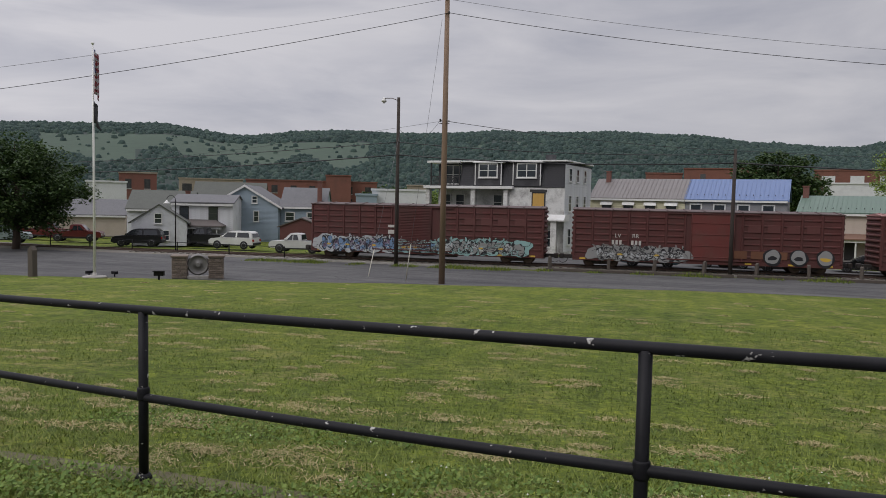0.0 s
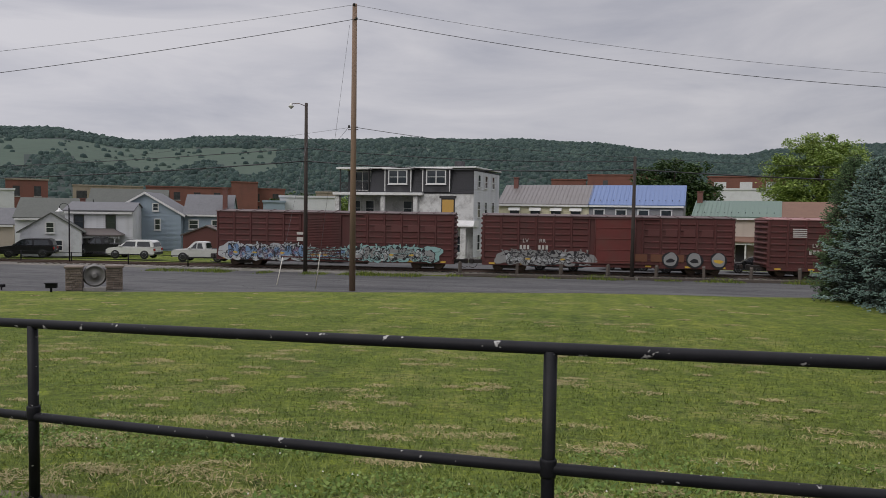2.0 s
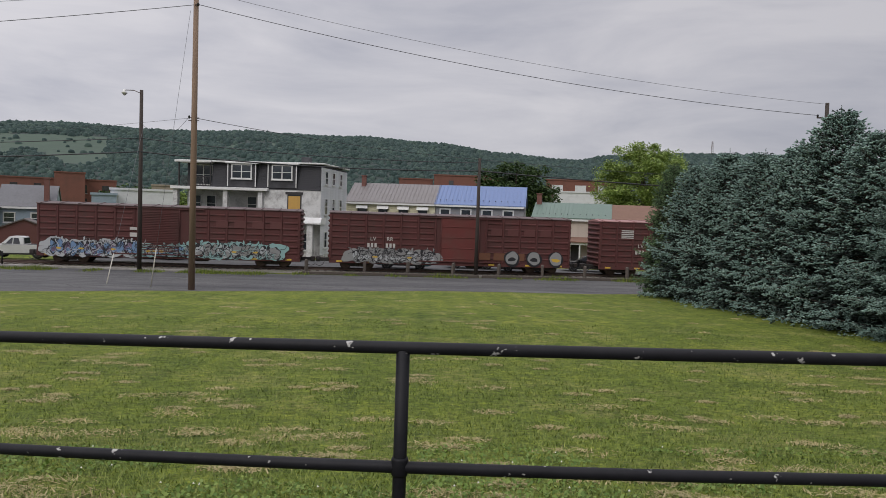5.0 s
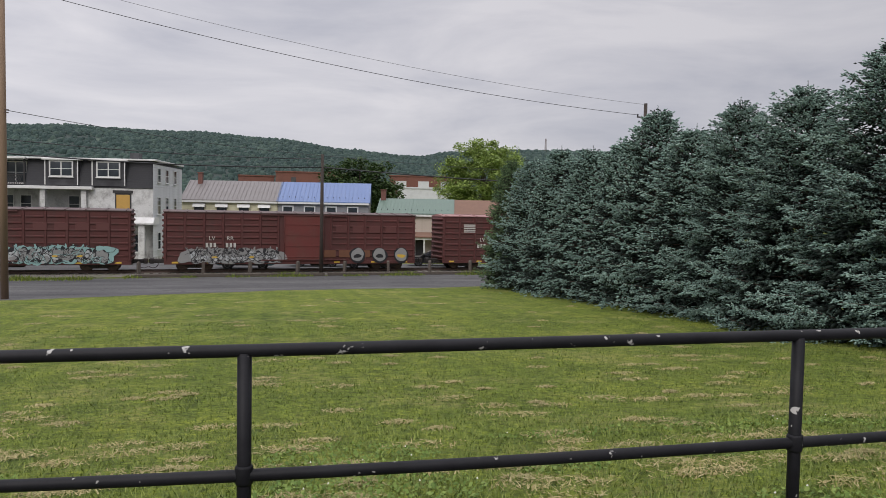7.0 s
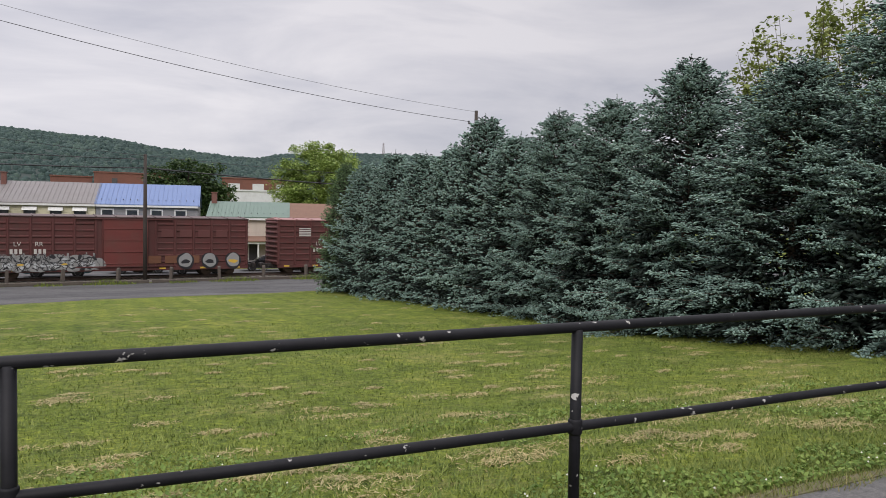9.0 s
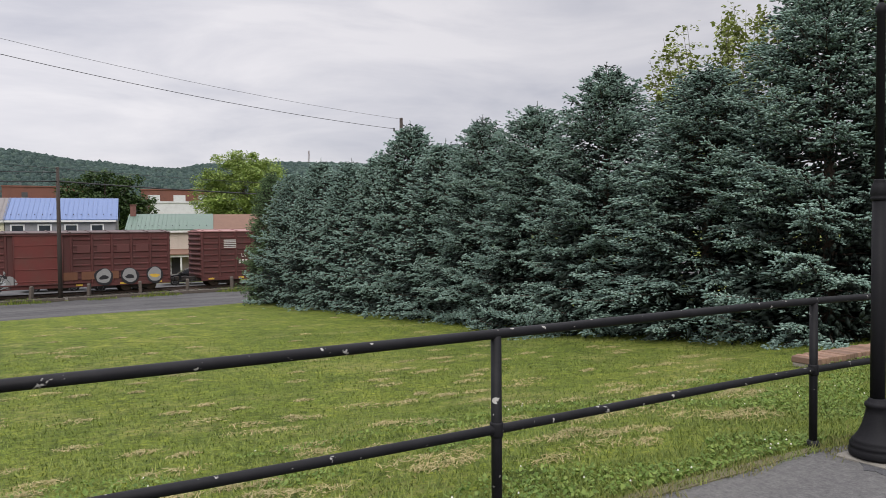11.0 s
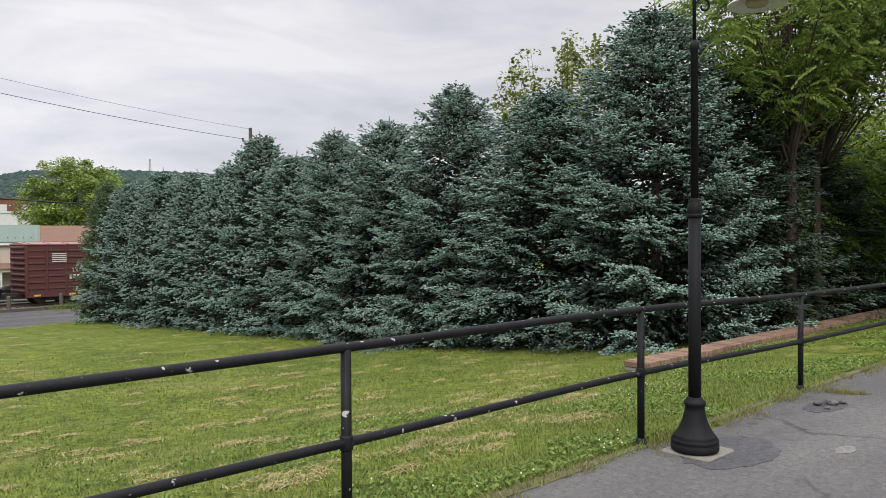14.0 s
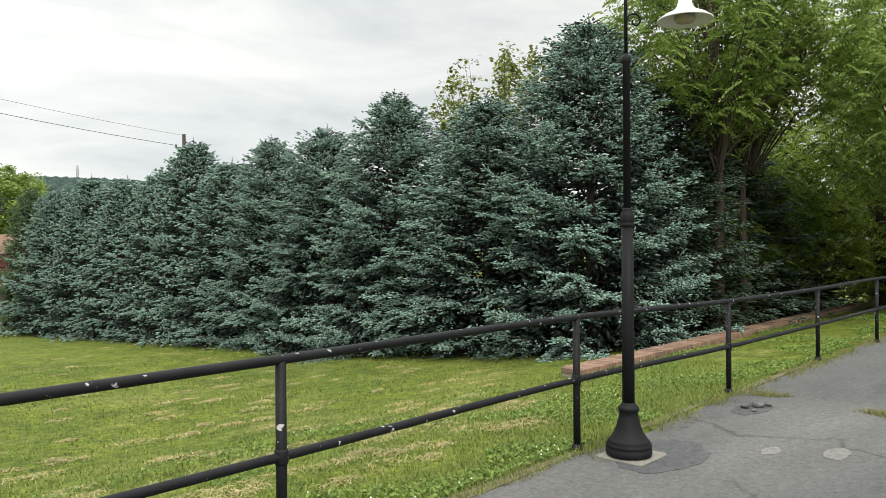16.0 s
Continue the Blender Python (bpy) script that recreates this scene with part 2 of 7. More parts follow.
def mesh_part(name, verts, faces, material, parent=None, mats=None, smooth=False, label=""):
    """A mesh from arrays of places and of triangles or quads."""
    me = bpy.data.meshes.new(name)
    verts = np.asarray(verts, np.float32)
    faces = np.asarray(faces, np.int32)
    k = faces.shape[1]
    me.vertices.add(len(verts))
    me.vertices.foreach_set("co", verts.ravel())
    me.loops.add(faces.size)
    me.loops.foreach_set("vertex_index", faces.ravel())
    me.polygons.add(len(faces))
    me.polygons.foreach_set("loop_start", np.arange(0, faces.size, k, dtype=np.int32))
    me.polygons.foreach_set("loop_total", np.full(len(faces), k, np.int32))
    for m in (material if isinstance(material, (list, tuple)) else [material]):
        me.materials.append(m)
    if mats is not None:
        me.polygons.foreach_set("material_index", np.asarray(mats, np.int32))
    if smooth:
        me.polygons.foreach_set("use_smooth", np.ones(len(faces), bool))
    me.update(calc_edges=True)
    ob = new(name, me)
    ob.parent = parent
    if label:
        tagged(ob, label)
    return ob


def thing(name, m, label, category, group="", kind=""):
    e = new(name)
    e.matrix_basis = m if isinstance(m, Matrix) else Matrix.Translation(m)
    e.empty_display_size = 0.2
    return tagged(e, label, category, group, kind)


def add_box(bm, x0, x1, y0, y1, z0, z1, bev=0.0, mi=0):
    vs = [bm.verts.new(p) for p in ((x0, y0, z0), (x1, y0, z0), (x1, y1, z0), (x0, y1, z0), (x0, y0, z1), (x1, y0, z1), (x1, y1, z1), (x0, y1, z1))]
    fs = [bm.faces.new([vs[i] for i in q]) for q in ((3, 2, 1, 0), (4, 5, 6, 7), (0, 1, 5, 4), (1, 2, 6, 5), (2, 3, 7, 6), (3, 0, 4, 7))]
    for f in fs:
        f.material_index = mi
    if bev:
        es = list({e for f in fs for e in f.edges})
        bmesh.ops.bevel(bm, geom=es, offset=bev, segments=1, affect="EDGES")
    return vs


def box_part(name, x0, x1, y0, y1, z0, z1, material, parent=None, bev=0.0, label=""):
    bm = bmesh.new()
    add_box(bm, x0, x1, y0, y1, z0, z1, bev)
    return part(name, bm, material, parent, label)


def add_tube(bm, pts, radius, seg=8, caps=True, mi=0):
    """A round bar along points; radius a number or one for each point."""
    pts = [Vector(p) for p in pts]
    rad = [radius] * len(pts) if isinstance(radius, (int, float)) else list(radius)
    rings = []
    side = None
    for i, p in enumerate(pts):
        d = (pts[min(i + 1, len(pts) - 1)] - pts[max(i - 1, 0)]).normalized()
        if side is None:
            side = d.cross((0, 0, 1)) if abs(d.z) < 0.95 else d.cross((1, 0, 0))
        side = (side - d * side.dot(d)).normalized()
        up = d.cross(side)
        rings.append([bm.verts.new(p + (side * math.cos(a) + up * math.sin(a)) * rad[i]) for a in [2 * math.pi * k / seg for k in range(seg)]])
    for a, b in zip(rings, rings[1:]):
        for k in range(seg):
            f = bm.faces.new((a[k], a[(k + 1) % seg], b[(k + 1) % seg], b[k]))
            f.smooth, f.material_index = True, mi
    if caps:
        bm.faces.new(rings[0][::-1]).material_index = mi
        bm.faces.new(rings[-1]).material_index = mi


def tube_part(name, pts, radius, material, parent=None, seg=8, label=""):
    bm = bmesh.new()
    add_tube(bm, pts, radius, seg)
    return part(name, bm, material, parent, label)


def add_lathe(bm, prof, seg=20, centre=(0, 0, 0), mi=0, caps=True):
    """A turned form from (radius, height) pairs."""
    cx, cy, cz = centre
    rings = [[bm.verts.new((cx + r * math.cos(2 * math.pi * k / seg), cy + r * math.sin(2 * math.pi * k / seg), cz + z)) for k in range(seg)] for r, z in prof]
    for a, b in zip(rings, rings[1:]):
        for k in range(seg):
            f = bm.faces.new((a[k], a[(k + 1) % seg], b[(k + 1) % seg], b[k]))
            f.smooth, f.material_index = True, mi
    if caps:
        bm.faces.new(rings[0][::-1]).material_index = mi
        bm.faces.new(rings[-1]).material_index = mi


def add_prism(bm, outline, y0, y1, mi=0):
    """An outline in x, z drawn out along y."""
    a = [bm.verts.new((x, y0, z)) for x, z in outline]
    b = [bm.verts.new((x, y1, z)) for x, z in outline]
    n = len(a)
    fs = [bm.faces.new(a), bm.faces.new(b[::-1])]
    fs += [bm.faces.new((a[(i + 1) % n], a[i], b[i], b[(i + 1) % n])) for i in range(n)]
    for f in fs:
        f.material_index = mi
    bmesh.ops.recalc_face_normals(bm, faces=fs)
    return fs

# ---- ground, lawn, street, path ----
PROFILE = ((3.0, 0.0), (4.2, -0.12), (8.5, -0.78), (12.3, -1.15), (16.7, -1.52), (27.8, -2.05), (44.6, -2.95), (60.0, -3.4))


def near_edge(x):
    return min(max(42.2 + 0.248 * x, 22.0), 47.0)


def far_edge(x):
    return 52.6 + 3.4 * min(max((x + 16) / 28, 0), 1)


def lawn_z(x, y):
    z = 0.0
    for (a, za), (b, zb) in zip(PROFILE, PROFILE[1:]):
        if a <= y <= b:
            z = za + (zb - za) * (y - a) / (b - a)
    k = min(max((y - 2.5) / 6, 0), 1)
    z -= 0.019 * max(0.0, -x) * (0.6 + 0.4 * k) * min(max((y - 1.0) / 2, 0), 1)
    bumps = 0.035 * noise.noise((x * 0.35, y * 0.35, 0)) * k
    return max(z, -3.02) + bumps


def build_ground():
    xs = [-3000, -800, -300, -150, -90, -60] + [i * 1.0 for i in range(-50, 41)] + [60, 90, 150, 300, 800, 3000]
    ts = [0, 0.012, 0.03, 0.06, 0.1, 0.14, 0.18] + [0.23 + 0.035 * i for i in range(22)] + [1.0]
    bm = bmesh.new()
    rows = []
    for x in xs:
        e = near_edge(x)
        dip = -0.03 - 0.05 * min(max(0.0, -x - 0.5), 40)
        col = [(-3000, dip), (-60, dip), (0, dip), (2.85, dip)]
        col += [(3.0 + t * (e - 3.0), lawn_z(x, 3.0 + t * (e - 3.0))) for t in ts]
        col += [(e + 0.12, -3.16), (56.0, -3.17), (60.0, -3.2), (62.0, -3.32), (66.0, -3.34), (72.0, -3.2), (90.0, -3.1), (200.0, -3.0), (420.0, 0.0), (3000, 2.0)]
        rows.append([bm.verts.new((x, y, z)) for y, z in col])
    for a, b in zip(rows, rows[1:]):
        for i in range(len(a) - 1):
            bm.faces.new((a[i], b[i], b[i + 1], a[i + 1])).smooth = True
    ob = part("ground", bm, LAWN)
    tagged(ob, "mown green lawn sloping down to the street, dry clippings", "lawn", kind="structure")


def strip(name, material, label, category, xs, lo, hi, z, drop=0.1):
    """A flat paved strip with side faces."""
    bm = bmesh.new()
    prev = None
    for x in xs:
        h = z(x) if callable(z) else z
        v = [bm.verts.new((x, lo(x), h - drop)), bm.verts.new((x, lo(x), h)), bm.verts.new((x, hi(x), h)), bm.verts.new((x, hi(x), h - drop))]
        if prev:
            for i in range(3):
                bm.faces.new((prev[i], v[i], v[i + 1], prev[i + 1]))
        prev = v
    return tagged(part(name, bm, material), label, category, kind="structure")


build_ground()
wob = lambda x: 0.10 * noise.noise((x * 0.9, 3.1, 0)) + 0.05 * noise.noise((x * 3.1, 1.0, 0))
strip("road", ASPHALT, "worn grey asphalt street with cracks and patches", "road", [-300, -120] + [i * 0.5 for i in range(-160, 120)] + [90, 300],
      lambda x: near_edge(x) + 0.10 + wob(x * 0.7), lambda x: far_edge(x) + 2.5 * wob(x * 0.5), -3.1)
strip("path", PATH_ASPHALT, "cracked grey asphalt footpath beside the railing", "path", [-40, -20] + [i * 0.15 for i in range(-80, 240)] + [60],
      lambda x: -6.0, lambda x: 2.92 + 0.11 * max(0.0, -x - 0.5) + 1.2 * wob(x), lambda x: -0.045 * max(0.0, -x - 0.5), 0.12)
strip("road_back", ASPHALT, "grey asphalt back street with parked cars", "road", [-30, -20, 0, 40, 120],
      lambda x: 61.6, lambda x: 69.8 - 0.1 * x if x < 20 else 67.8, -3.18, 0.2)


def grass_blades(name, n, near, far, h, w, seed, mats, label):
    """Blades standing on the lawn, thickest beside the railing."""
    rng = np.random.default_rng(seed)
    y = near * (far / near) ** rng.random(n * 2)
    x = -1.15 * y - 3 + rng.random(n * 2) * (2.6 * y + 8)
    keep = (x > -16) & (x < 16)
    x, y = x[keep][:n], y[keep][:n]
    n = len(x)
    z = np.array([lawn_z(a, b) for a, b in zip(x, y)])
    ang, lean = rng.random(n) * 6.283, 0.35 + rng.random(n) * 1.2
    hh, ww = h * (0.5 + rng.random(n)), w * (0.6 + 0.8 * rng.random(n)) * (0.6 + y / 9)
    dx, dy = np.cos(ang), np.sin(ang)
    p = np.stack([x, y, z - 0.004], 1)
    side = np.stack([-dy, dx, 0 * x], 1) * ww[:, None]
    tip = p + np.stack([dx * lean * hh, dy * lean * hh, hh], 1)
    v = np.concatenate([p - side, p + side, tip], 0)
    f = np.stack([np.arange(n), np.arange(n) + n, np.arange(n) + 2 * n], 1)
    return tagged(mesh_part(name, v, f, mats), label, "grass", kind="stuff")


BLADE = foliage("grass_blade", (0.07, 0.108, 0.015), (0.13, 0.171, 0.027), (0.23, 0.265, 0.058), 0.55, 0.8, 0.15)
STRAW = foliage("dry_clipping", (0.22, 0.18, 0.08), (0.33, 0.27, 0.13), (0.42, 0.36, 0.2), 0.8, 1.0, 0.1)
grass_blades("grass", 250000, 3.02, 24.0, 0.036, 0.0038, 1, BLADE, "short mown green grass blades on the sloping lawn")
grass_blades("verge_grass", 30000, 2.9, 3.7, 0.034, 0.004, 2, BLADE, "longer untrimmed grass along the path edge")


def clippings():
    """Heaps of dry cut grass left by the mower."""
    rng = np.random.default_rng(5)
    vs, fs, k = [], [], 0
    for i in range(420):
        cy = 4.0 * (36 / 4.0) ** rng.random()
        cx = -1.0 * cy - 2 + rng.random() * (2.0 * cy + 5)
        if cx > 12.5:
            continue
        r = 0.10 + 0.22 * rng.random()
        n = 90
        a, d = rng.random(n) * 6.283, r * rng.random(n) ** 0.5 * rng.random(n) ** 0.3
        px, py = cx + d * np.cos(a) * 1.7, cy + d * np.sin(a)
        base = lawn_z(cx, cy)
        pz = np.array([lawn_z(u, v) for u, v in zip(px, py)]) + 0.01 + rng.random(n) * 0.035 * (1 - d / r)
        b, l = rng.random(n) * 6.283, 0.02 + 0.04 * rng.random(n)
        p = np.stack([px, py, pz], 1)
        e = np.stack([np.cos(b) * l, np.sin(b) * l, rng.random(n) * 0.02], 1)
        s = np.stack([-np.sin(b), np.cos(b), 0 * b], 1) * 0.004 * (1 + cy / 8)
        vs.append(np.concatenate([p - e - s, p - e + s, p + e]))
        fs.append(np.stack([np.arange(n), np.arange(n) + n, np.arange(n) + 2 * n], 1) + k)
        k += 3 * n
    return tagged(mesh_part("grass_clippings", np.concatenate(vs), np.concatenate(fs), STRAW), "dry yellow grass clippings lying on the lawn", "clippings", kind="stuff")


clippings()


def clover():
    """Low round-leaved clover and weeds in patches beside the path, with a few white flower heads."""
    rng = np.random.default_rng(15)
    n = 60000
    y = 3.05 + 3.6 * rng.random(n) ** 1.6
    x = -5 + 26 * rng.random(n)
    d = np.array([noise.noise((a * 0.8, b * 0.8, 4.0)) for a, b in zip(x, y)])
    k = d > 0.02
    x, y, d = x[k], y[k], d[k]
    n = len(x)
    z = np.array([lawn_z(a, b) for a, b in zip(x, y)]) + 0.02 + 0.05 * rng.random(n) * (0.4 + d)
    a = rng.random(n) * 6.283
    s = 0.008 + 0.009 * rng.random(n)
    u = np.stack([np.cos(a), np.sin(a), 0.5 * rng.normal(size=n)], 1) * s[:, None]
    w = np.stack([-np.sin(a), np.cos(a), 0.5 * rng.normal(size=n)], 1) * s[:, None]
    p = np.stack([x, y, z], 1)
    i = np.arange(n)
    tagged(mesh_part("clover", np.concatenate([p - u, p - w, p + u, p + w]), np.stack([i, i + n, i + 2 * n, i + 3 * n], 1),
                     foliage("clover_leaf", (0.085, 0.145, 0.026), (0.145, 0.225, 0.043), (0.23, 0.30, 0.075), 0.6, 1.0, 0.3)), "low clover and weeds beside the path", "clover", kind="stuff")
    q = p[rng.random(n) < 0.006] + np.array([0, 0, 0.03])
    m = len(q)
    c = np.array([[1, 0, 0], [-0.5, 0.87, 0], [-0.5, -0.87, 0], [0, 0, 1.3]]) * 0.009
    v = np.concatenate([q + o for o in c])
    j = np.arange(m)
    f = np.concatenate([np.stack([j, j + m, j + 3 * m], 1), np.stack([j + m, j + 2 * m, j + 3 * m], 1), np.stack([j + 2 * m, j, j + 3 * m], 1)])
    tagged(mesh_part("clover_flowers", v, f, surface("clover_white", (0.6, 0.6, 0.52), (0.5, 0.5, 0.42), 5.0)), "tiny white clover flower heads in the grass", "flowers", kind="stuff")


clover()


def path_details():
    """Weeds along a cracked joint, dirt at the edge, dark sealed patches and pale repairs."""
    rng = np.random.default_rng(19)
    n = 11000
    t = rng.random(n)
    x = 8.5 - 0.4 * t + 0.12 * np.sin(9 * t) + rng.normal(size=n) * 0.055
    y = 2.75 - 3.2 * t + rng.normal(size=n) * 0.05
    e = rng.random(n) < 0.62
    x = np.where(e, 3 + 16 * rng.random(n), x)
    y = np.where(e, 2.92 + rng.normal(size=n) * 0.09, y)
    k = np.array([noise.noise((a * 1.7, b * 1.7, 9.0)) for a, b in zip(x, y)]) > -0.1
    x, y = x[k], y[k]
    n = len(x)
    a = rng.random(n) * 6.283
    h = 0.02 + 0.06 * rng.random(n)
    p = np.stack([x, y, 0 * x - 0.002], 1)
    s = np.stack([np.cos(a), np.sin(a), 0 * a], 1) * 0.004
    tip = p + np.stack([0.6 * rng.normal(size=n), 0.6 * rng.normal(size=n), 1 + 0 * a], 1) * h[:, None]
    i = np.arange(n)
    dry = foliage("dry_edge_grass", (0.12, 0.14, 0.04), (0.19, 0.19, 0.07), (0.28, 0.24, 0.11), 0.8, 1.0, 0.2)
    tagged(mesh_part("path_weeds", np.concatenate([p - s, p + s, tip]), np.stack([i, i + n, i + 2 * n], 1), dry), "dry weeds growing along the cracked path", "weeds", kind="stuff")
    dark = asphalt_mat("sealed_asphalt", (0.042, 0.043, 0.047), (0.095, 0.096, 0.1), False, 45.0)
    pale = asphalt_mat("pale_repair", (0.13, 0.127, 0.12), (0.2, 0.195, 0.187), False, 45.0)
    dirt = surface("edge_dirt", (0.15, 0.125, 0.07), (0.09, 0.085, 0.045), 3.0, 0.95, fine=40.0, bump_s=0.8)
    for nm, cx, cy, rx, ry, m, lab in (("asphalt_patch", 5.62, 2.42, 0.52, 0.30, dark, "dark sealed asphalt patch round the lamp"), ("asphalt_patch", 7.75, 2.52, 0.34, 0.15, dark, "dark broken hollow in the path edge"),
                                       ("concrete_repair", 6.3, 1.84, 0.13, 0.06, pale, "pale repair spot on the path"), ("concrete_repair", 6.55, 1.42, 0.2, 0.09, pale, "pale repair spot on the path"),
                                       ("dirt_strip", 4.0, 2.98, 1.3, 0.06, dirt, "bare dirt along the path edge"), ("dirt_strip", 6.9, 3.02, 1.2, 0.06, dirt, "bare dirt along the path edge"),
                                       ("dirt_strip", 9.6, 2.98, 1.3, 0.05, dirt, "bare dirt along the path edge"), ("dirt_strip", -3.1, 3.72, 1.3, 0.14, dirt, "bare dirt along the path edge")):
        bm = bmesh.new()
        vs, lo = [], []
        for q in range(40):
            a = 2 * math.pi * q / 40
            w = 1 + 0.25 * noise.noise((math.cos(a) * 1.5 + cx, math.sin(a) * 1.5 + cy, 0)) + 0.12 * noise.noise((math.cos(a) * 5 + cx, math.sin(a) * 5, 1))
            px, py = cx + rx * w * math.cos(a), cy + ry * w * math.sin(a)
            z = 0.005 if "dirt" not in nm else max(0.004, lawn_z(px, max(py, 3.0)) + 0.008) if py < 3.0 else lawn_z(px, py) + 0.008
            vs.append(bm.verts.new((px, py, z)))
            lo.append(bm.verts.new((px, py, z - 0.02)))
        bm.faces.new(vs)
        for q in range(40):
            bm.faces.new((vs[q], lo[q], lo[(q + 1) % 40], vs[(q + 1) % 40]))
        tagged(part(nm, bm, m), lab, "patch", kind="structure")


path_details()


def asphalt_lumps():
    rng = random.Random(77)
    for x, y, r in ((7.86, 2.50, 0.06), (7.98, 2.44, 0.035), (7.72, 2.58, 0.045), (7.62, 2.46, 0.028), (8.05, 2.56, 0.03)):
        bm = bmesh.new()
        bmesh.ops.create_icosphere(bm, subdivisions=2, radius=r)
        for v in bm.verts:
            v.co *= 1 + 0.5 * noise.noise(v.co * 22 + Vector((x * 9, y * 7, 0)))
            v.co.z *= 0.6
        lump = part("asphalt_lump", bm, PATH_ASPHALT)
        lump.matrix_basis = pose(x, y, 0.008 + r * 0.4, 0, 0, rng.uniform(0, 360))
        tagged(lump, "loose dark lump of broken asphalt on the path", "rubble", "broken asphalt lumps")


asphalt_lumps()

# ---- railing, lamp and low wall ----
POSTS = ((-8.9, 5.0, 0.76), (-5.95, 4.25, 0.855), (-3.04, 3.64, 0.948), (-0.096, 3.08, 1.052), (2.42, 2.98, 1.08), (5.32, 3.03, 1.08), (8.41, 3.02, 1.03),
         (11.56, 3.0, 1.02), (14.2, 2.84, 1.07), (17.2, 2.75, 1.07), (20.2, 2.7, 1.07), (23.2, 2.65, 1.07))


def smooth_line(pts, n=8):
    """A smooth line through the points."""
    out = []
    for i in range(len(pts) - 1):
        p0, p1, p2, p3 = (Vector(pts[max(0, min(len(pts) - 1, j))]) for j in (i - 1, i, i + 1, i + 2))
        for k in range(n):
            t = k / n
            out.append(0.5 * (2 * p1 + (p2 - p0) * t + (2 * p0 - 5 * p1 + 4 * p2 - p3) * t * t + (3 * p1 - p0 - 3 * p2 + p3) * t ** 3))
    return out + [Vector(pts[-1])]


def railing():
    r = thing("railing", pose(0, 0, 0), "black painted steel pipe railing, chipped and bird-spotted", "railing")
    tube_part("top_rail", smooth_line([(x, y, z) for x, y, z in POSTS]), 0.027, BLACK_RAIL, r, 12)
    tube_part("mid_rail", smooth_line([(x, y, z - 0.51 - 0.007 * min(max(0.5 - x, 0), 4)) for x, y, z in POSTS]), 0.026, BLACK_RAIL, r, 12)
    for x, y, z in POSTS:
        g = lawn_z(x, max(y, 3.0)) - 0.05
        p = tube_part("post", [(x, y, g), (x, y, z - 0.01)], 0.029, BLACK_RAIL, r, 12)
        bm = bmesh.new()
        add_lathe(bm, [(0.033, z - 0.55), (0.037, z - 0.54), (0.037, z - 0.48), (0.033, z - 0.47)], 12, (x, y, 0))
        part("collar", bm, BLACK_RAIL, p)
        bm = bmesh.new()
        add_lathe(bm, [(0.05, g + 0.03), (0.05, g + 0.075), (0.036, g + 0.10)], 12, (x, y, 0))
        part("foot_sleeve", bm, BLACK_RAIL, p)


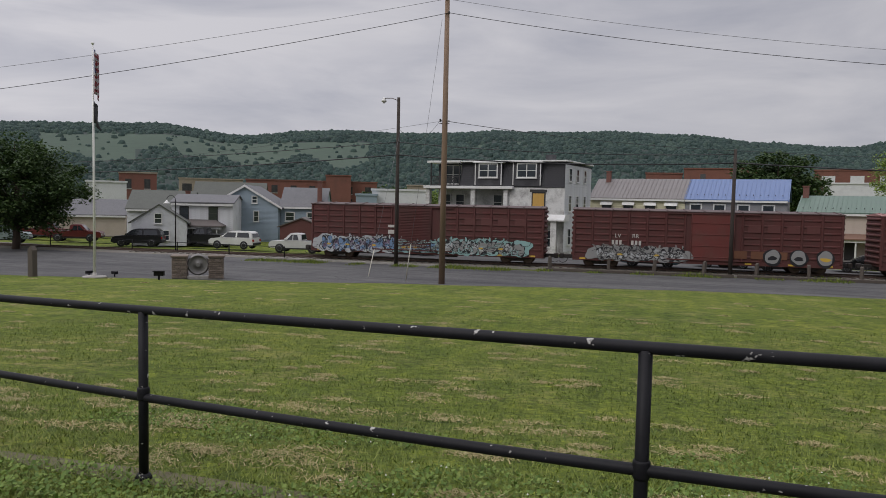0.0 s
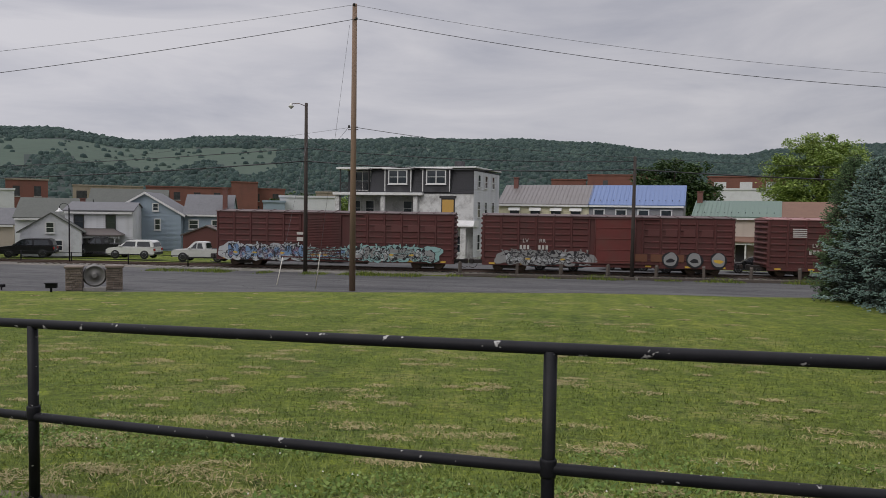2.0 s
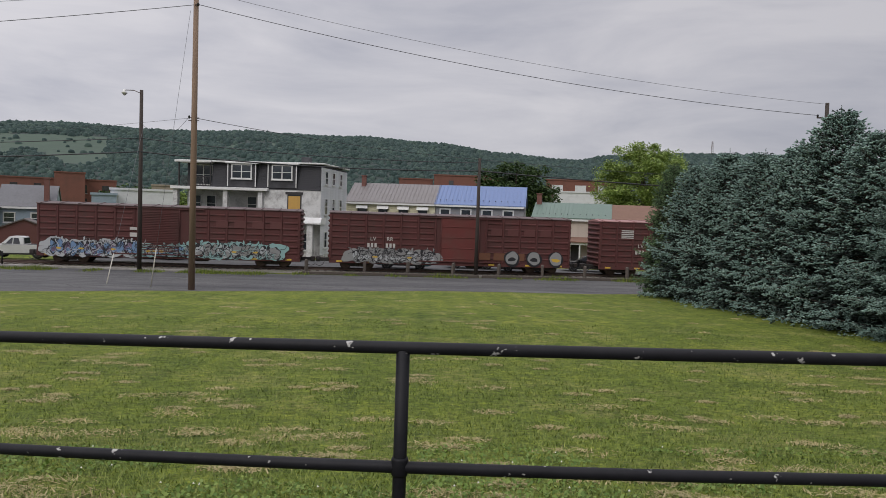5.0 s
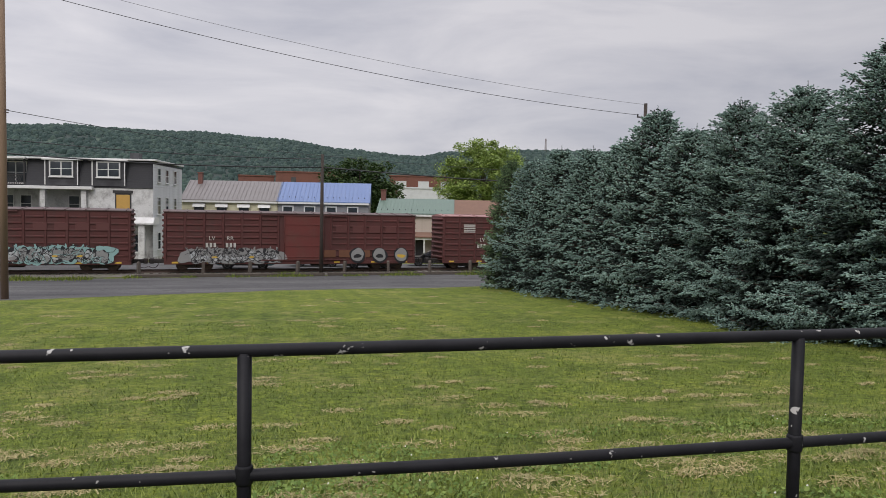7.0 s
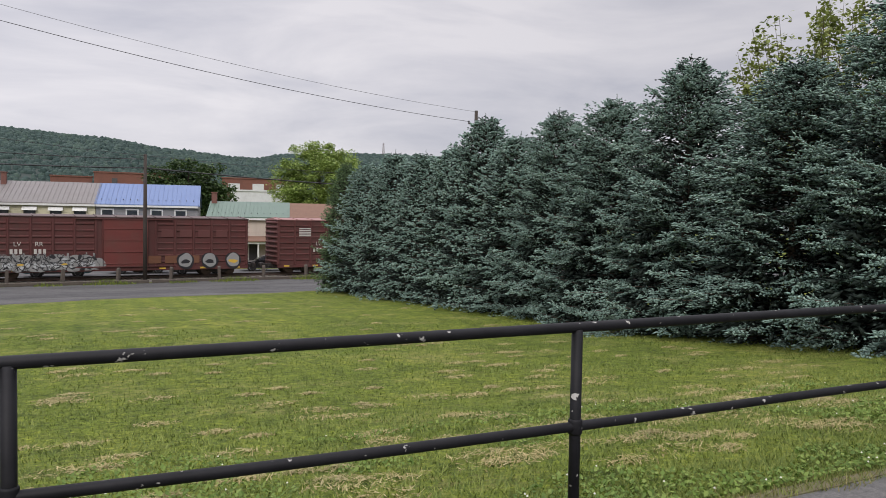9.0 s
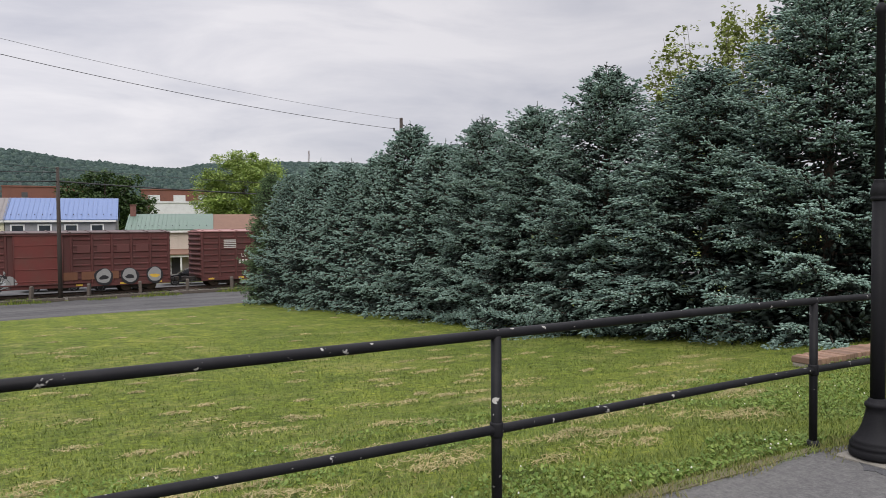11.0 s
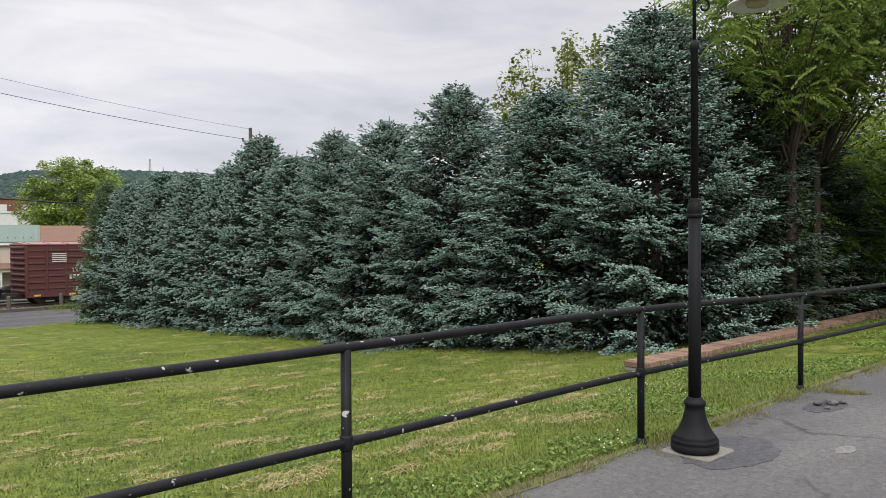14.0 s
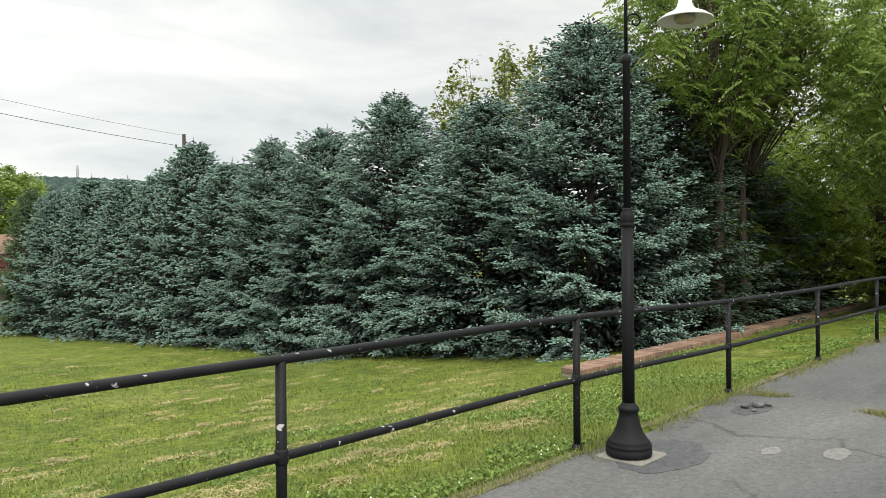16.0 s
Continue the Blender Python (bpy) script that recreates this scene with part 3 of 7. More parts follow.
def path_lamp():
    lx, ly = 5.39, 2.60
    L = thing("path_lamp", pose(lx, ly, 0.03), "black cast iron lamp post with white dish shade", "lamp post")
    bm = bmesh.new()
    add_lathe(bm, [(0.174, 0), (0.178, 0.012), (0.178, 0.048), (0.170, 0.056), (0.176, 0.066), (0.174, 0.085), (0.160, 0.098), (0.163, 0.106), (0.148, 0.120), (0.118, 0.165),
                   (0.093, 0.225), (0.077, 0.295), (0.071, 0.335), (0.080, 0.343), (0.083, 0.358), (0.078, 0.373), (0.064, 0.380), (0.060, 0.395), (0.049, 0.405)], 28)
    part("base", bm, BLACK_IRON, L)
    bm = bmesh.new()
    add_lathe(bm, [(0.048, 0.40), (0.047, 1.0), (0.046, 1.80)], 20)
    part("shaft", bm, BLACK_IRON, L)
    bm = bmesh.new()
    add_lathe(bm, [(0.046, 1.775), (0.055, 1.782), (0.056, 1.80), (0.051, 1.806), (0.056, 1.815), (0.056, 1.85), (0.049, 1.885), (0.036, 1.905), (0.039, 1.915), (0.03, 1.925)], 20)
    part("collar", bm, BLACK_IRON, L)
    bm = bmesh.new()
    add_lathe(bm, [(0.029, 1.90), (0.027, 3.05), (0.036, 3.06), (0.036, 3.10), (0.0172, 3.13)], 18)
    part("upper_shaft", bm, BLACK_IRON, L)
    bm = bmesh.new()
    add_tube(bm, [(0, 0, 3.11), (0, 0, 4.05)], 0.014, 10)
    part("rod", bm, BLACK_IRON, L)
    # gooseneck with a small scroll, towards the path
    ax = Vector((0.80, -0.6, 0)).normalized()
    arm = [ax * (0.26 - 0.26 * math.cos(a)) + Vector((0, 0, 3.60 + 0.30 * math.sin(a))) for a in [i * math.pi / 14 for i in range(13)]]
    a = tube_part("arm", arm, 0.013, BLACK_IRON, L, 8)
    scroll = [ax * (0.075 + (0.07 - 0.0035 * i) * math.cos(3.3 - i * 0.45)) + Vector((0, 0, 3.39 + (0.07 - 0.0035 * i) * math.sin(3.3 - i * 0.45))) for i in range(16)]
    tube_part("scroll", scroll, 0.008, BLACK_IRON, a, 6)
    tip = ax * 0.50
    bm = bmesh.new()
    add_lathe(bm, [(0.035, 0.27), (0.045, 0.20), (0.06, 0.12), (0.09, 0.08), (0.16, 0.05), (0.215, 0.012), (0.215, 0.0), (0.205, 0.006), (0.15, 0.035), (0.08, 0.06), (0.05, 0.08)], 28,
              (tip.x, tip.y, 3.41))
    s = part("shade", bm, WHITE_METAL, L, "white enamelled dish shade")
    bm = bmesh.new()
    add_lathe(bm, [(0.02, 0.07), (0.075, 0.055), (0.085, 0.03), (0.07, 0.008), (0.03, 0.0)], 18, (tip.x, tip.y, 3.395))
    part("lens", bm, surface("frosted_lens", (0.5, 0.42, 0.3), (0.35, 0.28, 0.2), 14.0, 0.25), s)
    pad = box_part("concrete_pad", 5.22, 5.64, 2.40, 2.80, -0.1, 0.022, surface("stained_pad", (0.24, 0.225, 0.19), (0.16, 0.15, 0.13), 6.0, 0.95, fine=60.0, bump_s=0.5), None, 0.012)
    tagged(pad, "square concrete pad under the lamp post", "pad")


BRICKS = surface("red_brick", (0.30, 0.185, 0.125), (0.21, 0.125, 0.085), 9.0, 0.9, fine=50.0, bump_s=0.5, grime=(0.17, 0.155, 0.10), grime_amt=0.75, rand=0.5)
MORTAR = surface("mortar", (0.30, 0.27, 0.23), (0.2, 0.18, 0.15), 6.0, 0.95)


def brick_wall():
    W = thing("brick_wall", pose(10.12, 6.0, -0.13), "low red brick garden wall, mossy coping", "wall")
    box_part("mortar_core", 0.02, 17.5, 0.02, 0.40, -1.0, -0.20, MORTAR, W)
    bm = bmesh.new()
    add_box(bm, 0, 0.094, 0, 0.42, -0.045, 0.045, 0.008)
    top = part("brick", bm, BRICKS, W)
    bm = bmesh.new()
    add_box(bm, 0, 0.2, 0, 0.09, -0.03, 0.03, 0.006)
    side = part("brick", bm, BRICKS, W)
    rng = random.Random(4)
    for i in range(172):
        b = top if i == 0 else new("brick", top.data)
        b.parent = W
        b.location = (i * 0.1015, rng.uniform(-0.006, 0.006), -0.195 + rng.uniform(-0.006, 0.006))
        b.rotation_euler = (rng.uniform(-0.01, 0.01), rng.uniform(-0.02, 0.02), rng.uniform(-0.02, 0.02))
    n = 0
    for row in range(2):
        for i in range(60):
            b = side if n == 0 else new("brick", side.data)
            n += 1
            b.parent = W
            b.location = (i * 0.212 + 0.1 * (row % 2), rng.uniform(-0.004, 0.004), -0.275 - row * 0.072)


railing()
path_lamp()
brick_wall()

# ---- trees ----
def spindle_arrays(P, D, L, W):
    """Needle-clad twigs: three-sided spindles, thickest before the middle. P base, D direction, L length, W radius."""
    n = len(P)
    up = np.tile(np.array([[0.0, 0.0, 1.0]]), (n, 1))
    s1 = np.cross(D, up)
    s1 /= np.linalg.norm(s1, axis=1)[:, None] + 1e-9
    s2 = np.cross(s1, D)
    mid = P + D * (L * 0.45)[:, None]
    ring = [mid + (s1 * math.cos(a) + s2 * math.sin(a)) * W[:, None] for a in (1.571, 3.665, 5.76)]
    vs = [P, P + D * L[:, None]] + ring
    i = np.arange(n)
    fs = []
    for a, b in ((2, 3), (3, 4), (4, 2)):
        fs += [np.stack([i, i + b * n, i + a * n], 1), np.stack([i + n, i + a * n, i + b * n], 1)]
    return np.concatenate(vs), np.concatenate(fs)


def spruce(name, seed, height, radius, tip_mat, shaded_old_mat, bare=0.0, dense=1.0):
    """A dense spruce: tiers of boughs, each a flat spray of side twigs set with stubby needle-clad fingers, over a
    twiggy heart coloured dark for inner shade.
    """
    rng = np.random.default_rng(seed)
    S = thing(name, pose(0, 0, 0), "", "spruce tree")
    tube_part("trunk", [(0, 0, -0.3), (0.02, 0, height * 0.4), (0, 0.02, height * 0.8), (0, 0, height)], [0.15, 0.11, 0.05, 0.012], BARK, S, 8)
    P, D, L, W, T = [], [], [], [], []
    wood = bmesh.new()
    up = np.array([0, 0, 1.0])
    fat = dense ** -0.5

    def add(p, d, l, w, tip):
        if len(p):
            P.append(p), D.append(d), L.append(l), W.append(w * fat), T.append(tip)

    z = 0.15
    while z < height * 0.965:
        f = z / height
        r0 = radius * min((1 - f) ** 0.64, 1.95 * (1 - f)) * (0.88 + 1.2 * f if f < 0.1 else 1.0) + 0.09
        n = max(8, int(round(10.5 - 2.5 * f)))
        off = rng.random() * 6.283
        for b in range(n):
            if rng.random() < bare * 0.7:
                continue
            a = off + (b + 0.33 * rng.normal()) * 6.283 / n
            r = r0 * (0.74 + 0.40 * rng.random())
            zz = z + rng.normal() * 0.24 * (1 - 0.6 * f)
            ca, sa = math.cos(a), math.sin(a)
            out, lat = np.array([ca, sa, 0.0]), np.array([-sa, ca, 0.0])
            rise = -0.20 + 0.85 * f ** 1.3 + 0.10 * rng.normal()
            curl = 0.16 - 0.05 * f + 0.05 * rng.normal()
            start = 0.34 if r > 0.8 else 0.12
            m = 2 * max(3, int((1 - start) * r / 0.115 * dense))
            side = np.tile([-1.0, 1.0], m // 2)
            u = start + (1 - start) * (np.arange(m) + rng.random(m)) / m
            tl = np.minimum(0.09 + 0.40 * r * (1 - u) ** 0.9, 0.50) * (0.7 + 0.5 * rng.random(m))
            base = out[None] * (r * u)[:, None] + up[None] * (zz + r * (rise * u + curl * u * u) + 0.03 * rng.normal(size=m))[:, None]
            td = out[None] * (0.72 + 0.15 * rng.normal(size=m))[:, None] + lat[None] * (side * (0.75 + 0.2 * rng.normal(size=m)))[:, None]
            td = td + up[None] * (rise * 0.6 + 0.06 - 0.16 * (1 - f) + 0.16 * rng.normal(size=m))[:, None]
            td /= np.linalg.norm(td, axis=1)[:, None]
            perp = np.cross(td, up)
            # fingers on both sides of each side twig, and one at its end
            step = 0.068 * fat
            for j in range(int(0.62 / step)):
                q = step * (j + 0.5 + 0.4 * rng.random(m))
                k = q < tl
                for s in (-1, 1, 0):
                    kk = k & (rng.random(m) < (0.92 if s else 0.5))
                    c = int(kk.sum())
                    p = base[kk] + td[kk] * q[kk][:, None] - up[None] * (0.25 * q[kk] ** 2)[:, None]
                    if s:
                        d = td[kk] * 0.72 + perp[kk] * (s * 0.7) + up[None] * (0.10 + 0.24 * rng.normal(size=c))[:, None]
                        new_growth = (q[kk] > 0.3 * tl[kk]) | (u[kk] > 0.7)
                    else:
                        # downward fingers get the dark colour, as painted shade on the underside
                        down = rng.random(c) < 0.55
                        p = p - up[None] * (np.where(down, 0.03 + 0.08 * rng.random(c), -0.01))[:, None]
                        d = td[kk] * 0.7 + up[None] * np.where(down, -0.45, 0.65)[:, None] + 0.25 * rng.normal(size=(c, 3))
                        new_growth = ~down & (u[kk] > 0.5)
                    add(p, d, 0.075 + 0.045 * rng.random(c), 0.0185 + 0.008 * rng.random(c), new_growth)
            add(base + td * tl[:, None] - up[None] * (0.25 * tl ** 2)[:, None], td + up[None] * 0.12, 0.09 + 0.06 * rng.random(m), 0.017 + 0.007 * rng.random(m), np.ones(m, bool))
            e = out * r + up * (zz + r * (rise + curl))
            add(np.tile(e, (3, 1)) - out[None] * 0.06, out[None] + 0.45 * rng.normal(size=(3, 3)), 0.12 + 0.05 * rng.random(3), np.full(3, 0.019), np.ones(3, bool))
            if r > 0.5:
                add_tube(wood, [(0, 0, zz), (ca * r * 0.45, sa * r * 0.45, zz + r * (rise * 0.45 + curl * 0.2) - 0.02), tuple(e - up * 0.02)], [0.026, 0.016, 0.004], 3, False)
        # tufts of young twigs that close the outline between the boughs
        c = int(15 * r0 * dense * (1 - bare) * min(max((f - 0.3) / 0.3, 0.18), 1)) + 3
        a, q = rng.random(c) * 6.283, r0 * (0.62 + 0.3 * rng.random(c))
        cen = np.stack([np.cos(a) * q, np.sin(a) * q, z + 0.3 * rng.random(c) + (0.7 * f - 0.12) * q], 1)
        k = np.repeat(np.arange(c), 13)
        spread = rng.normal(size=(len(k), 3)) * np.array([0.5, 0.5, 0.16])
        away = np.stack([np.cos(a), np.sin(a), 0 * a + 0.12], 1)[k]
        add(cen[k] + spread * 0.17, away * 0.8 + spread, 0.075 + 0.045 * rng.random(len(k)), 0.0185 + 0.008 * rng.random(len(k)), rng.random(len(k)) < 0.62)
        # old twigs round the trunk, a near-black filler that paints the inner shade
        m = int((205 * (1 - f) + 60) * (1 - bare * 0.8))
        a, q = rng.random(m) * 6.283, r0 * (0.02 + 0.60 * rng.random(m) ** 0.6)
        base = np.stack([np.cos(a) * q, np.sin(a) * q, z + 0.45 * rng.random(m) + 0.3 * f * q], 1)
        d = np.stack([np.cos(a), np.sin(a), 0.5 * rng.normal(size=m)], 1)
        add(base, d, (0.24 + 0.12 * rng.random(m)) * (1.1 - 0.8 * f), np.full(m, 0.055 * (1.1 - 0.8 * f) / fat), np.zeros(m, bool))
        z += (0.37 - 0.225 * f) * (0.85 + 0.3 * rng.random())
    # upright leaders at the top
    for k in range(4):
        h = (0.62, 0.36, 0.30, 0.26)[k]
        a = rng.random() * 6.283
        lean = np.array([math.cos(a) * 0.22, math.sin(a) * 0.22, 1.0]) if k else up
        foot = np.array([0, 0, height - (0.34 if k else 0.30)]) + (0.10 * lean * np.array([3, 3, 0]) if k else 0)
        m = 16
        t = rng.random(m)
        b = rng.random(m) * 6.283
        add(foot[None] + lean[None] * (h * t)[:, None], np.stack([np.cos(b) * 0.6, np.sin(b) * 0.6, np.full(m, 0.7)], 1), 0.05 + 0.07 * (1 - t), np.full(m, 0.012 / fat), np.ones(m, bool))
        add_tube(wood, [tuple(foot), tuple(foot + lean * h)], [0.016, 0.006], 3, False)
    P, D, L, W, T = (np.concatenate(q) for q in (P, D, L, W, T))
    D = D / np.linalg.norm(D, axis=1)[:, None]
    v, f = spindle_arrays(P, D, L * (1 + 0.3 * (fat - 1)), W)
    mesh_part("needles", v, f, [shaded_old_mat, tip_mat], S, np.tile(T.astype(np.int32), 6))
    part("bough_wood", wood, BARK, S)
    return S


# x, y, height, turn, width, variant
ROW = ((14.7, 44.3, 7.9, 20, 0.82, 0), (15.0, 41.0, 7.5, 200, 1.05, 4), (15.2, 37.4, 7.6, 75, 1.0, 4), (15.3, 33.6, 7.1, 140, 1.05, 4), (15.4, 30.4, 7.0, 310, 1.0, 4),
       (15.4, 27.7, 7.85, 250, 1.0, 4), (15.4, 24.8, 6.7, 15, 1.05, 4), (15.4, 22.2, 7.2, 100, 1.0, 1), (15.4, 19.0, 7.1, 330, 1.08, 2), (15.4, 15.8, 7.75, 45, 1.1, 1),
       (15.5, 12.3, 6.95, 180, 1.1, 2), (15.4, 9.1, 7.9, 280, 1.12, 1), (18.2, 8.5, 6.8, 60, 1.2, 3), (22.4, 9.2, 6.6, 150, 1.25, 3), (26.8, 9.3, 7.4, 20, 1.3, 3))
kinds = (spruce("green_spruce", 11, 7.4, 2.7, GREEN_TIP, GREEN_OLD_SHADED, 0, 0.6), spruce("blue_spruce", 12, 7.4, 2.85, SPRUCE_TIP, SPRUCE_OLD_SHADED, 0, 0.85),
         spruce("blue_spruce", 13, 7.4, 2.85, SPRUCE_TIP, SPRUCE_OLD_SHADED, 0, 0.85), spruce("sparse_spruce", 14, 7.4, 2.5, SHADE_TIP, GREEN_OLD_SHADED, 0.15, 0.6),
         spruce("blue_spruce", 16, 7.4, 2.9, SPRUCE_TIP, SPRUCE_OLD_SHADED, 0, 0.4))
labels = ("dark green spruce with dense drooping boughs beside the street", "dense blue spruce with silvery needles along the lawn",
          "dense blue spruce with silvery needles along the lawn", "spruce with bare inner boughs, coloured dark for shade beneath leafy trees",
          "dense blue spruce with silvery needles along the lawn")
used = set()
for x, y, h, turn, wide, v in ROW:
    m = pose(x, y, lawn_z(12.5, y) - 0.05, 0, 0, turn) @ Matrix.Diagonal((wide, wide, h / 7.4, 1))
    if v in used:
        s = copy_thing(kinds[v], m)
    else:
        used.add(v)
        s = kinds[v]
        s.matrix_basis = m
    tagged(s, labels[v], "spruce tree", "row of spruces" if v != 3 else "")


def leaf_cloud(rng, centres, radii, n, size, droop=0.3, long=1.6):
    """Bent leaves scattered in and round the ends of boughs."""
    c = rng.integers(0, len(centres), n)
    d = rng.normal(size=(n, 3))
    d /= np.linalg.norm(d, axis=1)[:, None]
    r = rng.random(n) ** 0.45
    p = centres[c] + d * (radii[c] * r)[:, None] * np.array([1, 1, 0.72])
    a = rng.random(n) * 6.283
    ax = np.stack([np.cos(a), np.sin(a), -droop + 0.5 * rng.normal(size=n)], 1)
    ax /= np.linalg.norm(ax, axis=1)[:, None]
    nrm = np.stack([0.5 * rng.normal(size=n), 0.5 * rng.normal(size=n), np.ones(n)], 1)
    side = np.cross(ax, nrm)
    side /= np.linalg.norm(side, axis=1)[:, None]
    s = size * (0.6 + 0.8 * rng.random(n))
    l, w = ax * (s * long)[:, None], side * (s * 0.5)[:, None]
    v = np.concatenate([p, p + l * 0.5 + w, p + l, p + l * 0.5 - w])
    i = np.arange(n)
    return v, np.stack([i, i + n, i + 2 * n, i + 3 * n], 1)


def broadleaf(name, m, seed, height, crown_lo, rx, ry, clumps, clump_r, leaves, size, mat, label, trunk_r=0.2, long=1.6, droop=0.3, top=1.0):
    rng = np.random.default_rng(seed)
    T = thing(name, m, label, "tree")
    cen = []
    ch = (height - crown_lo) / 2
    while len(cen) < clumps:
        d = rng.normal(size=3)
        d /= np.linalg.norm(d)
        r = 0.45 + 0.5 * rng.random()
        p = np.array([d[0] * rx * r, d[1] * ry * r, crown_lo + ch + d[2] * ch * r])
        if p[2] < crown_lo + 0.3 * ch and rng.random() < 0.3:
            continue
        cen.append(p)
    cen = np.array(cen)
    rad = clump_r * (0.6 + 0.8 * rng.random(clumps))
    v, f = leaf_cloud(rng, cen, rad, leaves, size, droop, long)
    wood = bmesh.new()
    add_tube(wood, [(0, 0, -0.3), (0.1, 0.05, crown_lo * 0.7), (0, 0.1, crown_lo + ch), (0, 0, height * 0.9)], [trunk_r * 1.2, trunk_r, trunk_r * 0.6, 0.03], 8)
    for c in cen[:: max(1, clumps // 40)]:
        b = Vector((0, 0, crown_lo + max(0, (c[2] - crown_lo)) * 0.45))
        add_tube(wood, [b, b.lerp(Vector(c), 0.55) + Vector((0, 0, 0.15)), c], [trunk_r * 0.35, trunk_r * 0.2, 0.012], 5, False)
    part("trunk", wood, BARK, T)
    mesh_part("crown", v, f, mat, T)
    return T


broadleaf("maple_tree", pose(-54.9, 50.3, -3.1), 21, 9.7, 1.3, 6.6, 6.0, 190, 1.15, 42000, 0.17, LEAF_DARK, "dense dark green maple tree standing by parked cars", 0.3)
broadleaf("locust_tree", pose(30.2, 104.0, -3.0), 22, 15.8, 3.2, 7.6, 7.0, 210, 1.15, 36000, 0.2, LEAF_LIGHT, "light green locust tree behind the brown-roofed house", 0.3)
broadleaf("maple_tree", pose(12.0, 102.0, -3.0), 23, 12.0, 3.0, 6.6, 5.0, 120, 1.2, 18000, 0.26, LEAF_DARK, "dark green spreading tree behind the row houses", 0.3)


def frond_tree(name, m, seed, height, crown_lo, rx, ry, fronds, mat, label, trunks=1):
    """A tree of long drooping compound leaves, in rosettes at the ends of its twigs."""
    rng = np.random.default_rng(seed)
    T = thing(name, m, label, "tree")
    ch = (height - crown_lo) / 2
    nb = max(30, fronds // 9)
    d = rng.normal(size=(nb, 3))
    d /= np.linalg.norm(d, axis=1)[:, None]
    tips = d * np.array([rx, ry, ch]) * (0.42 + 0.58 * rng.random((nb, 1)) ** 0.7) + np.array([0, 0, crown_lo + ch])
    wood = bmesh.new()
    for k in range(trunks):
        o = Vector((0.5 * k, 0.3 * k, 0))
        add_tube(wood, [o + Vector((0, 0, -0.4)), o + Vector((0.1, 0, height * 0.4)), o * 1.6 + Vector((-0.1, 0.2, height * 0.85))], [0.17, 0.12, 0.03], 7)
    for c in tips[:: max(1, nb // 34)]:
        limb = bmesh.new()
        b = Vector((0, 0, crown_lo * 0.6 + max(0, c[2] - crown_lo) * 0.7))
        add_tube(limb, [b, b.lerp(Vector(c), 0.6) + Vector((0, 0, 0.25)), c], [0.035, 0.02, 0.006], 5, False)
        part("limb", limb, BARK, T)
    part("trunk", wood, BARK, T)
    n = fronds
    c = rng.integers(0, nb, n)
    base = tips[c] + rng.normal(size=(n, 3)) * np.array([0.16, 0.16, 0.22])
    a = rng.random(n) * 6.283
    out = np.stack([np.cos(a), np.sin(a), 0.22 + 0.25 * rng.normal(size=n)], 1)
    side = np.stack([-np.sin(a), np.cos(a), 0.75 * rng.normal(size=n)], 1)
    side /= np.linalg.norm(side, axis=1)[:, None]
    L = 0.36 + 0.26 * rng.random(n)
    droop = 0.45 + 0.35 * rng.random(n)
    vs, fs, k = [], [], 0
    for j in range(7):
        u = (j + 1) / 7
        for s in (-1, 1):
            p = base + out * (L * u)[:, None]
            p[:, 2] -= droop * L * u * u
            q = (side * s + out * 0.5) * (0.125 * (1.1 - 0.8 * abs(u - 0.45)))
            q[:, 2] -= 0.02 + 0.05 * rng.random(n)
            w = out * 0.032
            vs += [p, p + q * 0.4 + w, p + q, p + q * 0.4 - w]
            i = np.arange(n) + k
            fs.append(np.stack([i, i + n, i + 2 * n, i + 3 * n], 1))
            k += 4 * n
    mesh_part("crown", np.concatenate(vs), np.concatenate(fs), mat, T)
    return T


def spray_tree(name, m, seed, height, fork, spread, shoots, leaves, size, mat, label):
    """A thin tree of upright shoots, each set with small leaves along its upper part."""
    rng = np.random.default_rng(seed)
    T = thing(name, m, label, "tree")
    wood = bmesh.new()
    add_tube(wood, [(0, 0, -0.3), (0.05, 0.03, fork * 0.6), (0, 0, fork + 1.0)], [0.13, 0.10, 0.05], 7)
    cen = []
    for i in range(shoots):
        a, r = rng.random() * 6.283, spread * rng.random() ** 0.6
        top = Vector((math.cos(a) * r, math.sin(a) * r, height * (1 - 0.22 * rng.random()) - 0.35 * r))
        foot = Vector((top.x * 0.15, top.y * 0.15, fork + rng.random()))
        bend = foot.lerp(top, 0.5) + Vector((top.x * 0.18, top.y * 0.18, -0.15))
        add_tube(wood, [foot, bend, top], [0.03, 0.017, 0.005], 4, False)
        for t in (0.3 + 0.7 * rng.random(26)):
            p = foot.lerp(bend, t * 2) if t < 0.5 else bend.lerp(top, t * 2 - 1)
            cen.append(np.array(p) + rng.normal(size=3) * 0.16)
    part("trunk", wood, BARK, T)
    cen = np.array(cen)
    v, f = leaf_cloud(rng, cen, np.full(len(cen), 0.24), leaves, size, 0.2, 1.5)
    mesh_part("crown", v, f, mat, T)
    return T


spray_tree("pear_tree", pose(20.0, 15.1, -1.5), 24, 10.0, 3.6, 2.8, 56, 13000, 0.10, LEAF_YELLOW, "thin yellow-green tree rising behind the spruces")
spray_tree("pear_tree", pose(20.4, 7.4, -0.9), 25, 10.8, 4.4, 2.2, 40, 9000, 0.10, LEAF_YELLOW, "yellow-green tree with upright shoots behind the lamp post")
frond_tree("ailanthus_tree", pose(21.5, 3.6, -0.9), 31, 9.5, 3.4, 3.4, 2.2, 3000, LEAF_MID, "tall leafy green tree arching over the path", 2)
